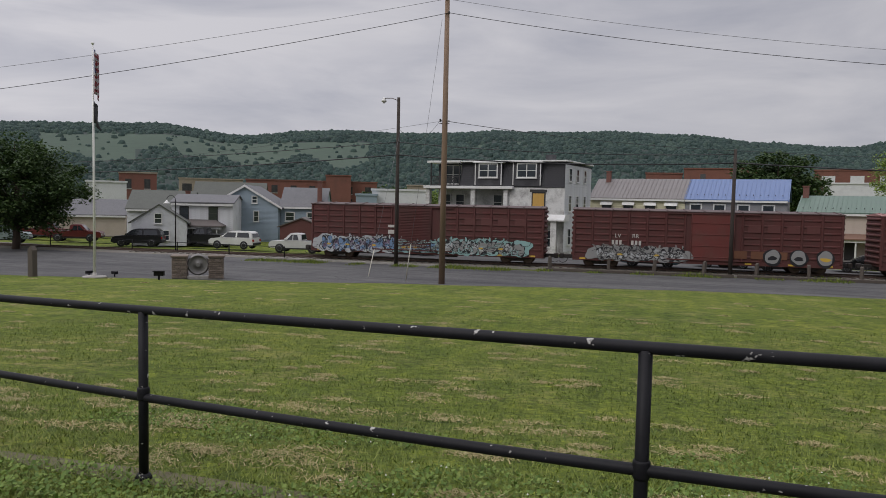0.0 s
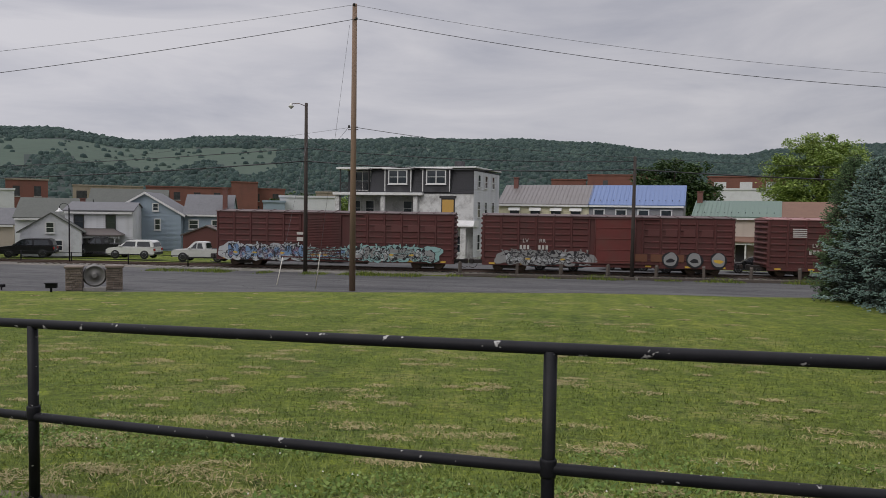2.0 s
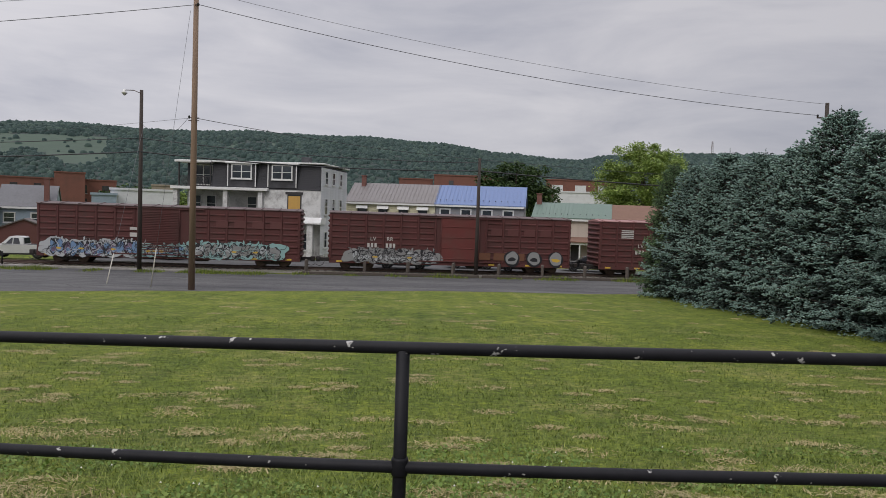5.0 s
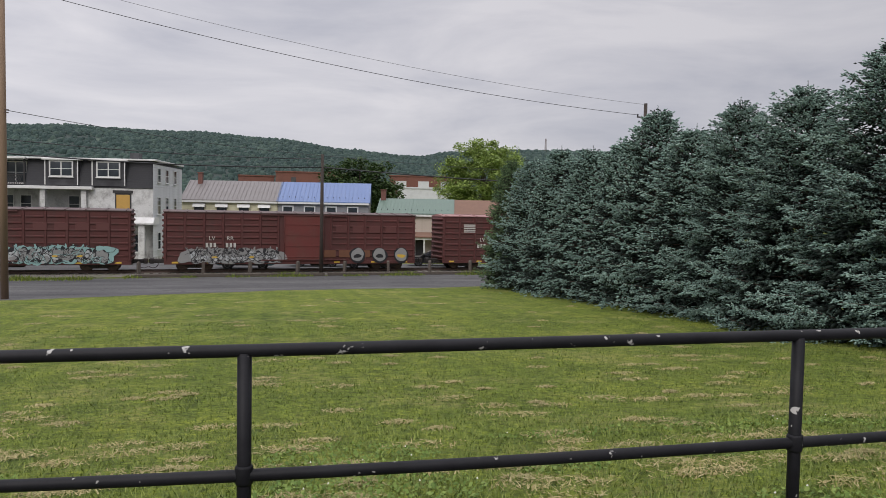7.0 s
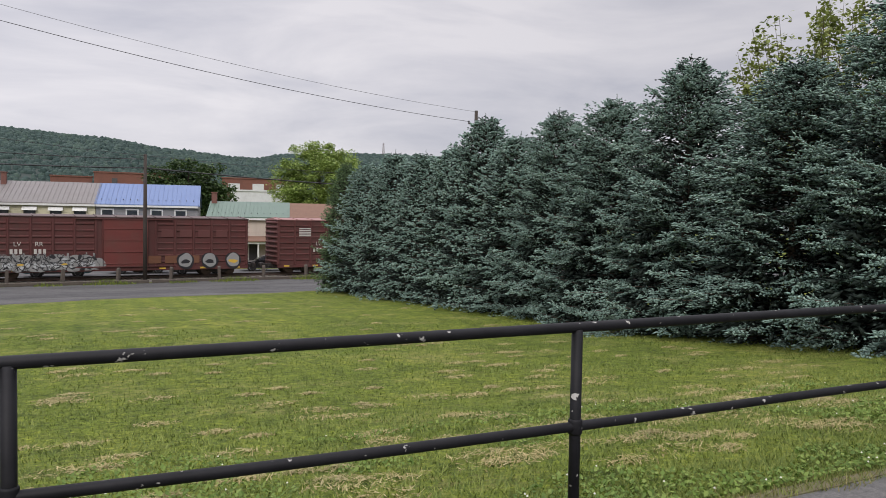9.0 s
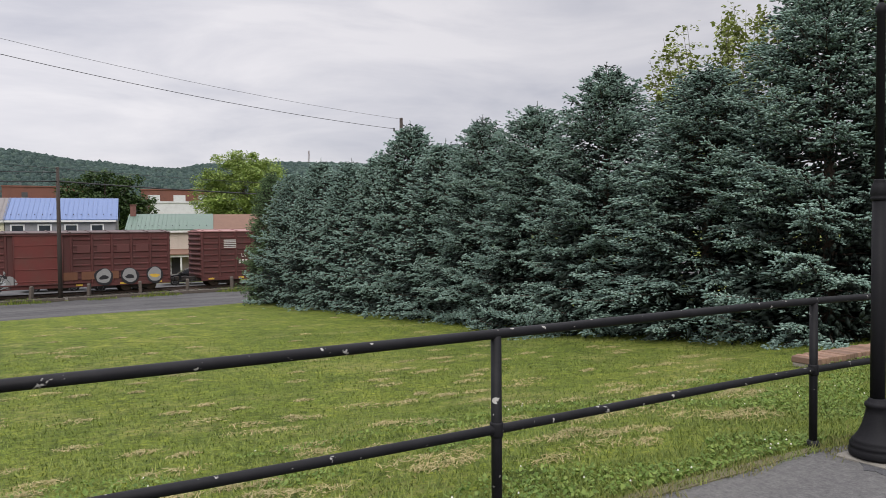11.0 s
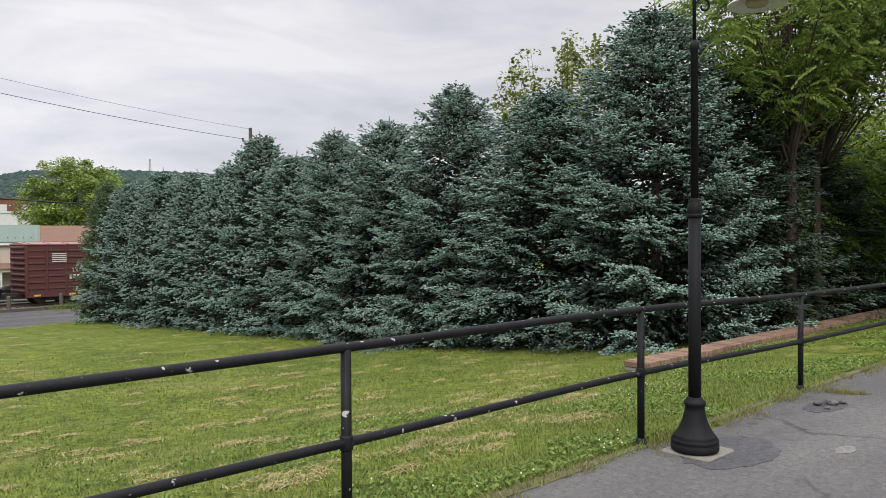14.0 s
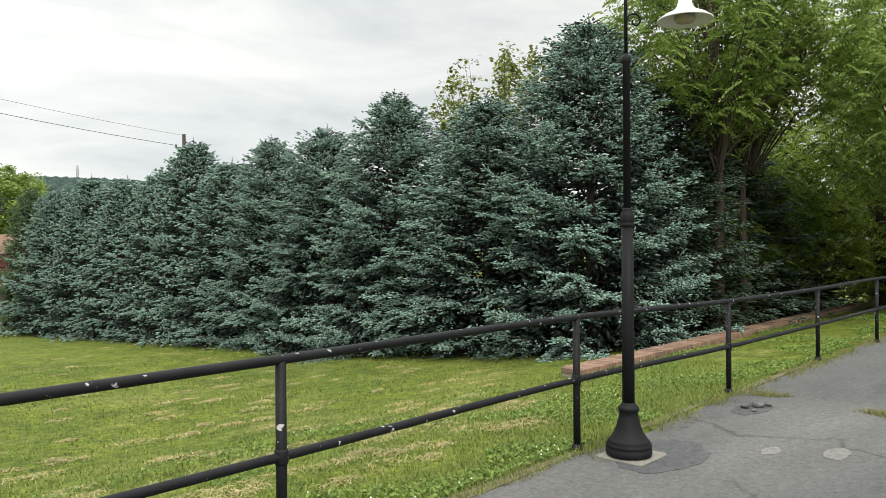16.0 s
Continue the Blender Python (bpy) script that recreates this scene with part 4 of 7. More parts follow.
frond_tree("ailanthus_tree", pose(18.2, 7.2, -0.9), 32, 11.5, 5.2, 3.2, 2.6, 2800, LEAF_MID, "leafy green tree arching above the spruces", 1)
frond_tree("ailanthus_tree", pose(27.0, 5.4, -0.8), 33, 11.0, 0.6, 4.0, 3.0, 3600, LEAF_BRIGHT, "dense green tree beside the low brick wall", 2)
frond_tree("ailanthus_sapling", pose(24.5, 2.6, -0.2), 34, 4.2, 0.3, 2.0, 1.1, 1600, LEAF_BRIGHT, "bushy green sapling growing beside the railing", 1)
frond_tree("ailanthus_sapling", pose(21.4, 8.4, -0.6), 35, 3.6, 0.2, 1.8, 1.0, 1500, LEAF_MID, "bushy green sapling growing behind the brick wall", 1)
frond_tree("ailanthus_sapling", pose(24.6, 7.9, -0.6), 38, 5.2, 0.1, 2.4, 1.2, 1700, LEAF_MID, "bushy dark green sapling behind the brick wall", 1)
frond_tree("ailanthus_sapling", pose(28.5, 2.2, 0.0), 36, 5.5, 0.1, 2.6, 1.6, 2200, LEAF_BRIGHT, "bushy green sapling growing beside the path", 1)
frond_tree("ailanthus_sapling", pose(31.0, 6.5, -0.6), 37, 6.5, 0.1, 3.4, 2.4, 2400, LEAF_MID, "dense green saplings behind the brick wall", 2)

# ---- wooded hills ----
SKYLINE = ((-180, 0.05), (-60, 0.06), (-22, 0.083), (-18, 0.083), (-13.3, 0.079), (-11.6, 0.072), (-9.5, 0.0735), (-6.8, 0.079), (-4.5, 0.081), (-1.7, 0.089), (2, 0.092), (5, 0.0955),
           (8.3, 0.0935), (13.5, 0.0955), (17, 0.091), (20.4, 0.0885), (25.5, 0.0905), (28.9, 0.0865), (31.8, 0.079), (33.8, 0.08), (38, 0.0895), (45, 0.0835), (48.3, 0.08), (60, 0.07), (180, 0.05))
RIDGE = 1050.0
# ground colours lean bluish, part of the haze tint mixed into the ridge
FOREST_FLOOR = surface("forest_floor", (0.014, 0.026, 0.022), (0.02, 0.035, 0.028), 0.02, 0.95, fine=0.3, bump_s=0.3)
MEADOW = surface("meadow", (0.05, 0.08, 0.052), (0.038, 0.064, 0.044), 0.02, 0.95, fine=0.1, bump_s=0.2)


def skyline(a):
    for (a0, s0), (a1, s1) in zip(SKYLINE, SKYLINE[1:]):
        if a0 <= a <= a1:
            return s0 + (s1 - s0) * (a - a0) / (a1 - a0)
    return 0.05


def hill_z(a, r):
    top = 1.6 + (skyline(a) + 0.001) * RIDGE
    t = min(max((r - 430) / (RIDGE - 430), 0), 1)
    z = -1.0 + (top + 1.0) * (0.55 * t + 0.45 * t * t * (3 - 2 * t))
    z += 10 * t * (1 - t) * noise.noise((a * 0.12, r * 0.006, 2.0))
    if r > RIDGE:
        z = top - (r - RIDGE) * 0.12
    return z


def in_meadow(a, r):
    n = noise.noise((a * 0.3, r * 0.01, 7.0))
    return (23 + 3 * n < a < 46 and 690 + 80 * n < r < 860 + 30 * n) or (11 < a < 15.5 and 815 < r + 80 * n < 832)


def hills():
    bm = bmesh.new()
    az = [-180 + 6 * i for i in range(22)] + [-48 + 1.0 * i for i in range(111)] + [64 + 6 * i for i in range(20)]
    rs = [425 + 25 * i for i in range(27)] + [1150, 1300, 1600]
    rows = []
    for a in az:
        rows.append([bm.verts.new((-math.sin(radians(a)) * r, math.cos(radians(a)) * r, hill_z(a, r))) for r in rs])
    for ra, rb, a in zip(rows, rows[1:], az):
        for i in range(len(rs) - 1):
            f = bm.faces.new((rb[i], ra[i], ra[i + 1], rb[i + 1]))
            f.smooth, f.material_index = True, int(in_meadow(a + 0.5, rs[i] + 12))
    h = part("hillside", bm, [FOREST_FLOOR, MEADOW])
    tagged(h, "long wooded green ridge behind the town", "hill", kind="structure")
    # crowns, each a lumpy dome
    ang = np.arange(5) * 1.2566
    base_v = np.concatenate([[[0, 0, 0.95]], np.stack([np.cos(ang) * 0.72, np.sin(ang) * 0.72, np.full(5, 0.55)], 1), np.stack([np.cos(ang + 0.6), np.sin(ang + 0.6), np.full(5, -0.6)], 1)])
    base_f = np.array([[0, 1 + i, 1 + (i + 1) % 5] for i in range(5)] + [[1 + i, 6 + i, 1 + (i + 1) % 5] for i in range(5)] + [[6 + i, 6 + (i + 1) % 5, 1 + (i + 1) % 5] for i in range(5)])
    rng = np.random.default_rng(8)
    vs, fs, k = [], [], 0
    for i in range(30000):
        a = -34 + 87 * rng.random()
        r = 440 + (RIDGE - 432) * rng.random() ** 0.75
        if (in_meadow(a, r) and rng.random() < 0.95) or (i % 2 and r < 560):
            continue
        s = (1.4 + 2.6 * rng.random() ** 2.0) * (0.5 + 0.4 * r / RIDGE)
        v = base_v * (0.72 + 0.5 * rng.random((len(base_v), 1))) * np.array([s * 1.3, s * 1.3, s * (0.8 + 0.5 * rng.random())])
        v = v + np.array([-math.sin(radians(a)) * r, math.cos(radians(a)) * r, hill_z(a, r) + s * 0.35])
        vs.append(v)
        fs.append(base_f + k)
        k += len(base_v)
    # blue cast in the leaf colour stands in for distance haze
    leaf = foliage("hazed_far_woods", (0.022, 0.042, 0.039), (0.032, 0.056, 0.051), (0.048, 0.076, 0.062), 0.9, 0.012, 0.0)
    w = mesh_part("hazed_far_woods", np.concatenate(vs), np.concatenate(fs), leaf, smooth=True)
    tagged(w, "dense green woodland covering the far ridge, tinted bluish for haze", "woods", kind="stuff")


hills()

# ---- track and boxcars ----
CAR_RED = surface("oxide_red_paint", (0.104, 0.025, 0.021), (0.068, 0.0172, 0.0155), 1.2, 0.7, fine=14.0, bump_s=0.15, grime=(0.05, 0.028, 0.022), grime_amt=0.6, grime_scale=0.7, stretch=(1, 1, 0.25))
DOOR_RED = surface("fresh_red_door_paint", (0.15, 0.028, 0.022), (0.11, 0.023, 0.019), 1.5, 0.6, fine=14.0, grime=(0.10, 0.04, 0.03), grime_amt=0.6)
ROOF_GREY = surface("weathered_car_roof", (0.10, 0.058, 0.053), (0.065, 0.04, 0.037), 1.5, 0.6, grime=(0.06, 0.045, 0.04))
PINK_ROOF = surface("faded_pink_roof", (0.34, 0.17, 0.16), (0.26, 0.12, 0.11), 1.5, 0.6, grime=(0.12, 0.07, 0.06))
RUST_BLACK = surface("greasy_black_steel", (0.018, 0.016, 0.015), (0.035, 0.028, 0.024), 4.0, 0.7, grime=(0.07, 0.04, 0.025))
RAIL_STEEL = surface("rail_steel", (0.14, 0.10, 0.08), (0.09, 0.06, 0.05), 4.0, 0.5, 0.6)
TIMBER = surface("weathered_timber", (0.11, 0.09, 0.075), (0.065, 0.055, 0.045), 5.0, 0.95, fine=30.0, bump_s=0.5, stretch=(1, 1, 0.2))
BALLAST = surface("ballast", (0.19, 0.17, 0.15), (0.11, 0.10, 0.085), 3.0, 0.95, fine=9.0, bump_s=1.0, grime=(0.09, 0.11, 0.035), grime_amt=0.7)
paint = lambda n, c: plain(n, c, 0.6)
GRAF = {"black": paint("graffiti_black", (0.012, 0.012, 0.015)), "blue": paint("graffiti_blue", (0.16, 0.27, 0.44)), "violet": paint("graffiti_violet", (0.17, 0.115, 0.185)),
        "white": paint("graffiti_white", (0.46, 0.48, 0.49)), "teal": paint("graffiti_teal", (0.27, 0.44, 0.43)), "grey": paint("graffiti_grey", (0.27, 0.27, 0.265)),
        "yellow": paint("graffiti_yellow", (0.62, 0.40, 0.05)), "stencil": paint("stencil_white", (0.55, 0.52, 0.48)), "faded": paint("faded_stencil", (0.112, 0.034, 0.03))}
TRACK_ANGLE = math.degrees(math.atan(0.1))
TRACK = pose(0, 58.2, -3.1, 0, 0, TRACK_ANGLE)


def track():
    T = thing("railway_track", TRACK, "rusty railway track on weedy ballast", "track", kind="structure")
    bm = bmesh.new()
    prev = None
    for i in range(-70, 61):
        w = 1.9 + 0.25 * noise.noise((i * 0.7, 0, 0))
        row = [bm.verts.new((i * 1.0, y, z)) for y, z in ((-w - 0.5, -0.06), (-w, 0.05), (0, 0.09), (w, 0.05), (w + 0.5, -0.06))]
        if prev:
            for a in range(4):
                bm.faces.new((prev[a], row[a], row[a + 1], prev[a + 1])).smooth = True
        prev = row
    part("ballast_bed", bm, BALLAST, T)
    for y in (-0.72, 0.72):
        bm = bmesh.new()
        add_prism(bm, [(-0.07, 0.12), (0.07, 0.12), (0.015, 0.145), (0.015, 0.2), (0.036, 0.21), (0.036, 0.24), (-0.036, 0.24), (-0.036, 0.21), (-0.015, 0.2), (-0.015, 0.145)], -62, 62)
        r = part("rail", bm, RAIL_STEEL, T)
        r.matrix_basis = pose(0, y, 0, 0, 0, 90)
    bm = bmesh.new()
    add_box(bm, -0.11, 0.11, -1.3, 1.3, 0.0, 0.12, 0.01)
    tie = part("tie", bm, TIMBER, T)
    for i in range(150):
        t = tie if i == 0 else new("tie", tie.data)
        t.parent, t.location = T, (-45 + i * 0.6, 0, 0)


def blob(bm, rng, cx, cz, rx, rz, y, mi, n=18, wob=0.22):
    """A rounded flat painted shape in the plane of the car side."""
    ph = [rng.uniform(0, 6.28) for _ in range(4)]
    vs = []
    for i in range(n):
        a = -2 * math.pi * i / n
        k = 1 + wob * (math.sin(2 * a + ph[0]) * 0.5 + math.sin(3 * a + ph[1]) * 0.4 + math.sin(5 * a + ph[2]) * 0.35)
        vs.append(bm.verts.new((cx + rx * k * math.cos(a), y, cz + rz * k * math.sin(a))))
    bm.faces.new(vs[::-1]).material_index = mi


def stroke(bm, pts, w, y, mi):
    prev = None
    for i, p in enumerate(pts):
        a, b = Vector(pts[max(i - 1, 0)]), Vector(pts[min(i + 1, len(pts) - 1)])
        d = (b - a).normalized()
        n = Vector((-d.y, d.x)) * w * (0.6 + 0.4 * math.sin(i * 1.3) ** 2)
        row = [bm.verts.new((p[0] + n.x, y, p[1] + n.y)), bm.verts.new((p[0] - n.x, y, p[1] - n.y))]
        if prev:
            bm.faces.new((prev[0], prev[1], row[1], row[0])).material_index = mi
        prev = row


def graffiti(parent, seed, x0, x1, z0, z1, cloud, fills, label):
    rng = random.Random(seed)
    bm = bmesh.new()
    mats = [GRAF[c] for c in [cloud] + fills + ["black", "yellow"]]
    nb = len(fills)
    y = -1.585
    x = x0
    h = z1 - z0
    while x < x1:
        blob(bm, rng, x, z0 + h * 0.5, 0.75, h * 0.52, y - 0.001 * rng.random(), 0, 22, 0.3)
        x += 0.55
    x = x0 + 0.3
    while x < x1:
        w = rng.uniform(0.34, 0.62)
        cz = z0 + h * rng.uniform(0.38, 0.56)
        hh = h * rng.uniform(0.34, 0.46)
        blob(bm, rng, x, cz, w * 0.66, hh * 1.06, y - 0.004, nb + 1, 24, 0.3)
        f = 1 + rng.randrange(nb)
        blob(bm, rng, x, cz, w * 0.56, hh * 0.9, y - 0.007, f, 24, 0.3)
        blob(bm, rng, x + 0.05, cz - hh * 0.35, w * 0.42, hh * 0.42, y - 0.009, 1 + (f + 0) % nb, 16, 0.3)
        for k in range(8):
            px, pz = x + rng.uniform(-0.4, 0.4), cz + rng.uniform(-0.5, 0.5) * hh
            a = rng.uniform(0, 6.28)
            pts = []
            for s in range(9):
                pts.append((px, pz))
                px, pz = px + math.cos(a) * 0.11, pz + math.sin(a) * 0.12
                a += rng.uniform(-0.7, 0.9)
            pts = [(min(max(u, x0 - 0.4), x1 + 0.4), min(max(v, z0), z1 + 0.1)) for u, v in pts]
            stroke(bm, pts, rng.uniform(0.014, 0.034), y - 0.012, nb + 1 if k % 4 else 0)
        if rng.random() < 0.3:
            blob(bm, rng, x, z0 + h * 0.42, 0.2, 0.07, y - 0.014, nb + 2, 10, 0.2)
        if rng.random() < 0.5:
            blob(bm, rng, x + 0.2, z1 + 0.06, 0.07, 0.16, y - 0.006, 0, 10, 0.4)
        x += w * 1.02
    return part("graffiti", bm, mats, parent, label)


def text_part(word, size, x, y, z, mat, parent):
    cu = bpy.data.curves.new("lettering", "FONT")
    cu.body, cu.size, cu.extrude = word, size, 0.002
    ob = new("lettering_curve", cu)
    me = bpy.data.meshes.new_from_object(ob.evaluated_get(bpy.context.evaluated_depsgraph_get()))
    bpy.data.objects.remove(ob)
    me.materials.append(mat)
    t = new("lettering", me)
    t.parent, t.matrix_basis = parent, pose(x, y, z, 90, 0, 0)
    return t


def truck(parent, x):
    t = new("truck")
    t.parent, t.location = parent, (x, 0, 0)
    for s in (-1, 1):
        bm = bmesh.new()
        y = s * 1.0
        add_prism(bm, [(-1.15, 0.42), (-0.75, 0.38), (-0.45, 0.22), (0.45, 0.22), (0.75, 0.38), (1.15, 0.42), (1.15, 0.66), (0.7, 0.74), (0.35, 0.86), (-0.35, 0.86), (-0.7, 0.74), (-1.15, 0.66)], y - 0.09, y + 0.09)
        part("side_frame", bm, RUST_BLACK, t)
        for k in (-0.16, 0.0, 0.16):
            bm = bmesh.new()
            add_lathe(bm, [(0.06, 0.3), (0.075, 0.36), (0.06, 0.42), (0.075, 0.48), (0.06, 0.54), (0.075, 0.6)], 10, (k, y - s * -0.06, 0))
            part("spring", bm, RUST_BLACK, t)
    bm = bmesh.new()
    add_box(bm, -0.2, 0.2, -0.98, 0.98, 0.45, 0.8, 0.03)
    part("bolster", bm, RUST_BLACK, t)
    for dx in (-0.86, 0.86):
        w = tube_part("axle", [(dx, -1.05, 0.66 - 0.24), (dx, 1.05, 0.66 - 0.24)], 0.075, RUST_BLACK, t, 8)
        for s in (-1, 1):
            bm = bmesh.new()
            add_lathe(bm, [(0.10, -0.09), (0.16, -0.07), (0.33, -0.03), (0.41, -0.06), (0.42, 0.05), (0.45, 0.07), (0.45, 0.10), (0.1, 0.10)], 24)
            p = part("wheel", bm, RAIL_STEEL, t)
            p.matrix_basis = pose(dx, s * 0.74, 0.45 - 0.03, 90 * s, 0, 0)


def boxcar(xc, roof_mat, door_mat, door_x, label, corrugated_door=True):
    """An end-to-end ribbed boxcar; local x along the track, z from the rail foot level."""
    C = thing("boxcar", TRACK @ Matrix.Translation((xc, 0, 0.24)), label, "freight car", "train of boxcars")
    L2, W2, lo, hi = 9.35, 1.5, 0.72, 4.28
    bm = bmesh.new()
    add_box(bm, -L2, L2, -W2, W2, lo, hi, 0.02)
    body = part("body", bm, CAR_RED, C)
    # upright ribs and pressed panels
    n = 14
    bm = bmesh.new()
    add_prism(bm, [(-0.09, 0), (-0.05, 0.055), (0.05, 0.055), (0.09, 0)], lo + 0.05, hi - 0.1)
    rib = part("rib", bm, CAR_RED, C)
    bm = bmesh.new()
    add_prism(bm, [(-0.075, 0), (-0.04, 0.05), (0.04, 0.05), (0.075, 0)], -0.55, 0.55)
    crease = part("panel_crease", bm, CAR_RED, C)
    first, firstc = True, True
    for s in (-1, 1):
        for i in range(n + 1):
            x = -L2 + 0.1 + i * (2 * L2 - 0.2) / n
            if abs(x - door_x) < 1.45:
                continue
            o = rib if first else new("rib", rib.data)
            first = False
            o.parent = C
            # rib section in x and outwards, drawn out upwards
            o.matrix_basis = Matrix(((1, 0, 0, x), (0, 0, s, s * W2), (0, 1, 0, 0), (0, 0, 0, 1)))
            if i < n and s < 0 and abs(x + 0.66 - door_x) > 1.9:
                for k in range(7):
                    q = crease if firstc else new("panel_crease", crease.data)
                    firstc = False
                    q.parent = C
                    q.matrix_basis = Matrix(((0, 1, 0, x + 0.66), (0, 0, -1, -W2), (-1, 0, 0, lo + 0.4 + k * 0.45), (0, 0, 0, 1)))
    # plug door with guides
    d = box_part("door", door_x - 1.5, door_x + 1.5, -W2 - 0.07, -W2 + 0.01, lo + 0.12, hi - 0.16, door_mat, C, 0.012)
    k = 0
    step = 0.125 if corrugated_door else 0.82
    z = lo + 0.3
    while z < hi - 0.3:
        bm = bmesh.new()
        add_box(bm, door_x - 1.42, door_x + 1.42, -W2 - 0.10, -W2 - 0.068, z - 0.03, z + 0.03, 0.01)
        part("door_rib", bm, door_mat, d)
        z += step
    for zz in (lo + 0.08, hi - 0.12):
        box_part("door_track", door_x - 3.2, door_x + 3.2, -W2 - 0.12, -W2, zz - 0.04, zz + 0.04, CAR_RED, C, 0.01)
    for dx in (-1.5, 1.5):
        tube_part("locking_bar", [(door_x + dx * 0.98, -W2 - 0.12, lo + 0.1), (door_x + dx * 0.98, -W2 - 0.12, hi - 0.15)], 0.018, CAR_RED, d, 6)
    # roof: a shallow gable with raised seams
    bm = bmesh.new()
    add_prism(bm, [(-W2 - 0.06, hi - 0.03), (W2 + 0.06, hi - 0.03), (W2 + 0.06, hi + 0.03), (0, hi + 0.17), (-W2 - 0.06, hi + 0.03)], -L2 - 0.05, L2 + 0.05)
    roof = part("roof", bm, roof_mat, C)
    roof.matrix_basis = pose(0, 0, 0, 0, 0, 90)
    bm = bmesh.new()
    add_prism(bm, [(-W2 - 0.07, hi + 0.0), (W2 + 0.07, hi + 0.0), (W2 + 0.07, hi + 0.07), (0, hi + 0.21), (-W2 - 0.07, hi + 0.07)], -0.04, 0.04)
    seam = part("roof_seam", bm, roof_mat, roof)
    for i in range(15):
        o = seam if i == 0 else new("roof_seam", seam.data)
        o.parent, o.location = roof, (0, -L2 + 0.3 + i * (2 * L2 - 0.6) / 14, 0)
    # corrugated ends, couplers, ladders, sill
    for s in (-1, 1):
        for i in range(9):
            z = lo + 0.25 + i * 0.385
            bm = bmesh.new()
            add_tube(bm, [(s * L2, -W2 + 0.12, z), (s * (L2 + 0.02), -W2 + 0.3, z), (s * (L2 + 0.02), W2 - 0.3, z), (s * L2, W2 - 0.12, z)], [0.04, 0.11, 0.11, 0.04], 8)
            part("end_corrugation", bm, CAR_RED, C)
        bm = bmesh.new()
        add_box(bm, s * L2 - 0.0, s * (L2 + 0.75), -0.14, 0.14, 0.52, 0.80, 0.03)
        c = part("coupler", bm, RUST_BLACK, C)
        bm = bmesh.new()
        add_box(bm, s * (L2 + 0.68), s * (L2 + 1.05), -0.2, 0.17, 0.48, 0.86, 0.06)
        part("knuckle", bm, RUST_BLACK, c)
        hose = [(s * (L2 + 0.35), -0.35, 0.62), (s * (L2 + 0.5), -0.4, 0.3), (s * (L2 + 0.8), -0.3, 0.18), (s * (L2 + 1.05), -0.2, 0.3)]
        tube_part("air_hose", smooth_line(hose, 4), 0.025, RUST_BLACK, C, 6)
        for r in range(5):
            z = lo + 0.1 + r * 0.38
            tube_part("ladder_rung", [(s * (L2 - 0.1), -W2 - 0.1, z), (s * (L2 - 0.52), -W2 - 0.1, z)], 0.012, CAR_RED, C, 5)
        tube_part("brake_rod", [(s * (L2 + 0.08), 0.7, 1.0), (s * (L2 + 0.1), 0.7, 3.1)], 0.02, CAR_RED, C, 5)
        truck(C, s * (L2 - 2.1))
    box_part("side_sill", -L2, L2, -W2 - 0.02, -W2 + 0.1, lo - 0.22, lo + 0.02, CAR_RED, C, 0.01)
    box_part("centre_sill", -L2, L2, -0.3, 0.3, 0.42, lo, RUST_BLACK, C)
    box_part("brake_reservoir", 1.2, 2.6, -0.9, -0.45, 0.32, 0.68, RUST_BLACK, C, 0.08)
    for i, x in enumerate((-8.6, -6.2, -2.9, 3.1, 6.0, 8.5)):
        box_part("reflector", x - 0.22, x + 0.22, -W2 - 0.035, -W2 - 0.02, lo - 0.14, lo - 0.02, GRAF["yellow"], C, 0, "yellow reflective strip")
    return C


def stencil(C, x, z):
    text_part("LV", 0.42, x, -1.565, z + 0.52, GRAF["stencil"], C)
    text_part("RR", 0.42, x + 1.25, -1.565, z + 0.52, GRAF["stencil"], C)
    for k in range(2):
        for j in range(3):
            box_part("number_bar", x - 0.2 + k * 1.4 + j * 0.27, x - 0.03 + k * 1.4 + j * 0.27, -1.568, -1.562, z, z + 0.32, GRAF["stencil"], C, 0, "worn white number bars")
    for k in range(2):
        box_part("data_bar", x + k * 1.4, x + 0.55 + k * 1.4, -1.567, -1.562, z - 0.5, z - 0.28, GRAF["faded"], C)


def faded_squares(C, x, n, z):
    for k in range(n):
        box_part("faded_square", x + k * 1.3, x + 0.85 + k * 1.3, -1.566, -1.561, z, z + 0.52, GRAF["faded"], C, 0, "faded pale painted square")


track()
mid = 1 / math.cos(math.atan(0.1))
c1 = boxcar(-18.95 * mid, ROOF_GREY, CAR_RED, -0.9, "oxide red boxcar with blue and white graffiti")
graffiti(c1, 1, -8.5, -2.2, 0.62, 1.75, "white", ["blue", "violet", "blue"], "blue and violet graffiti with black outlines")
graffiti(c1, 2, -1.9, 1.2, 0.66, 1.5, "teal", ["grey", "blue"], "teal and grey graffiti band")
graffiti(c1, 3, 1.7, 8.0, 0.66, 1.75, "teal", ["grey", "white", "grey"], "pale teal and grey graffiti lettering")
faded_squares(c1, 3.2, 4, 2.9)
box_part("notice_plate", -2.9, -2.2, -1.6, -1.59, 2.55, 2.75, GRAF["stencil"], c1)
box_part("notice_plate", -2.9, -2.2, -1.6, -1.59, 2.05, 2.35, GRAF["stencil"], c1)
c2 = boxcar(1.8 * mid, ROOF_GREY, DOOR_RED, 0.6, "oxide red boxcar with a brighter red door", False)
graffiti(c2, 4, -7.6, -1.5, 0.62, 1.6, "grey", ["white", "grey"], "white and grey bubble graffiti")
stencil(c2, -6.3, 1.75)
faded_squares(c2, 3.0, 4, 2.9)
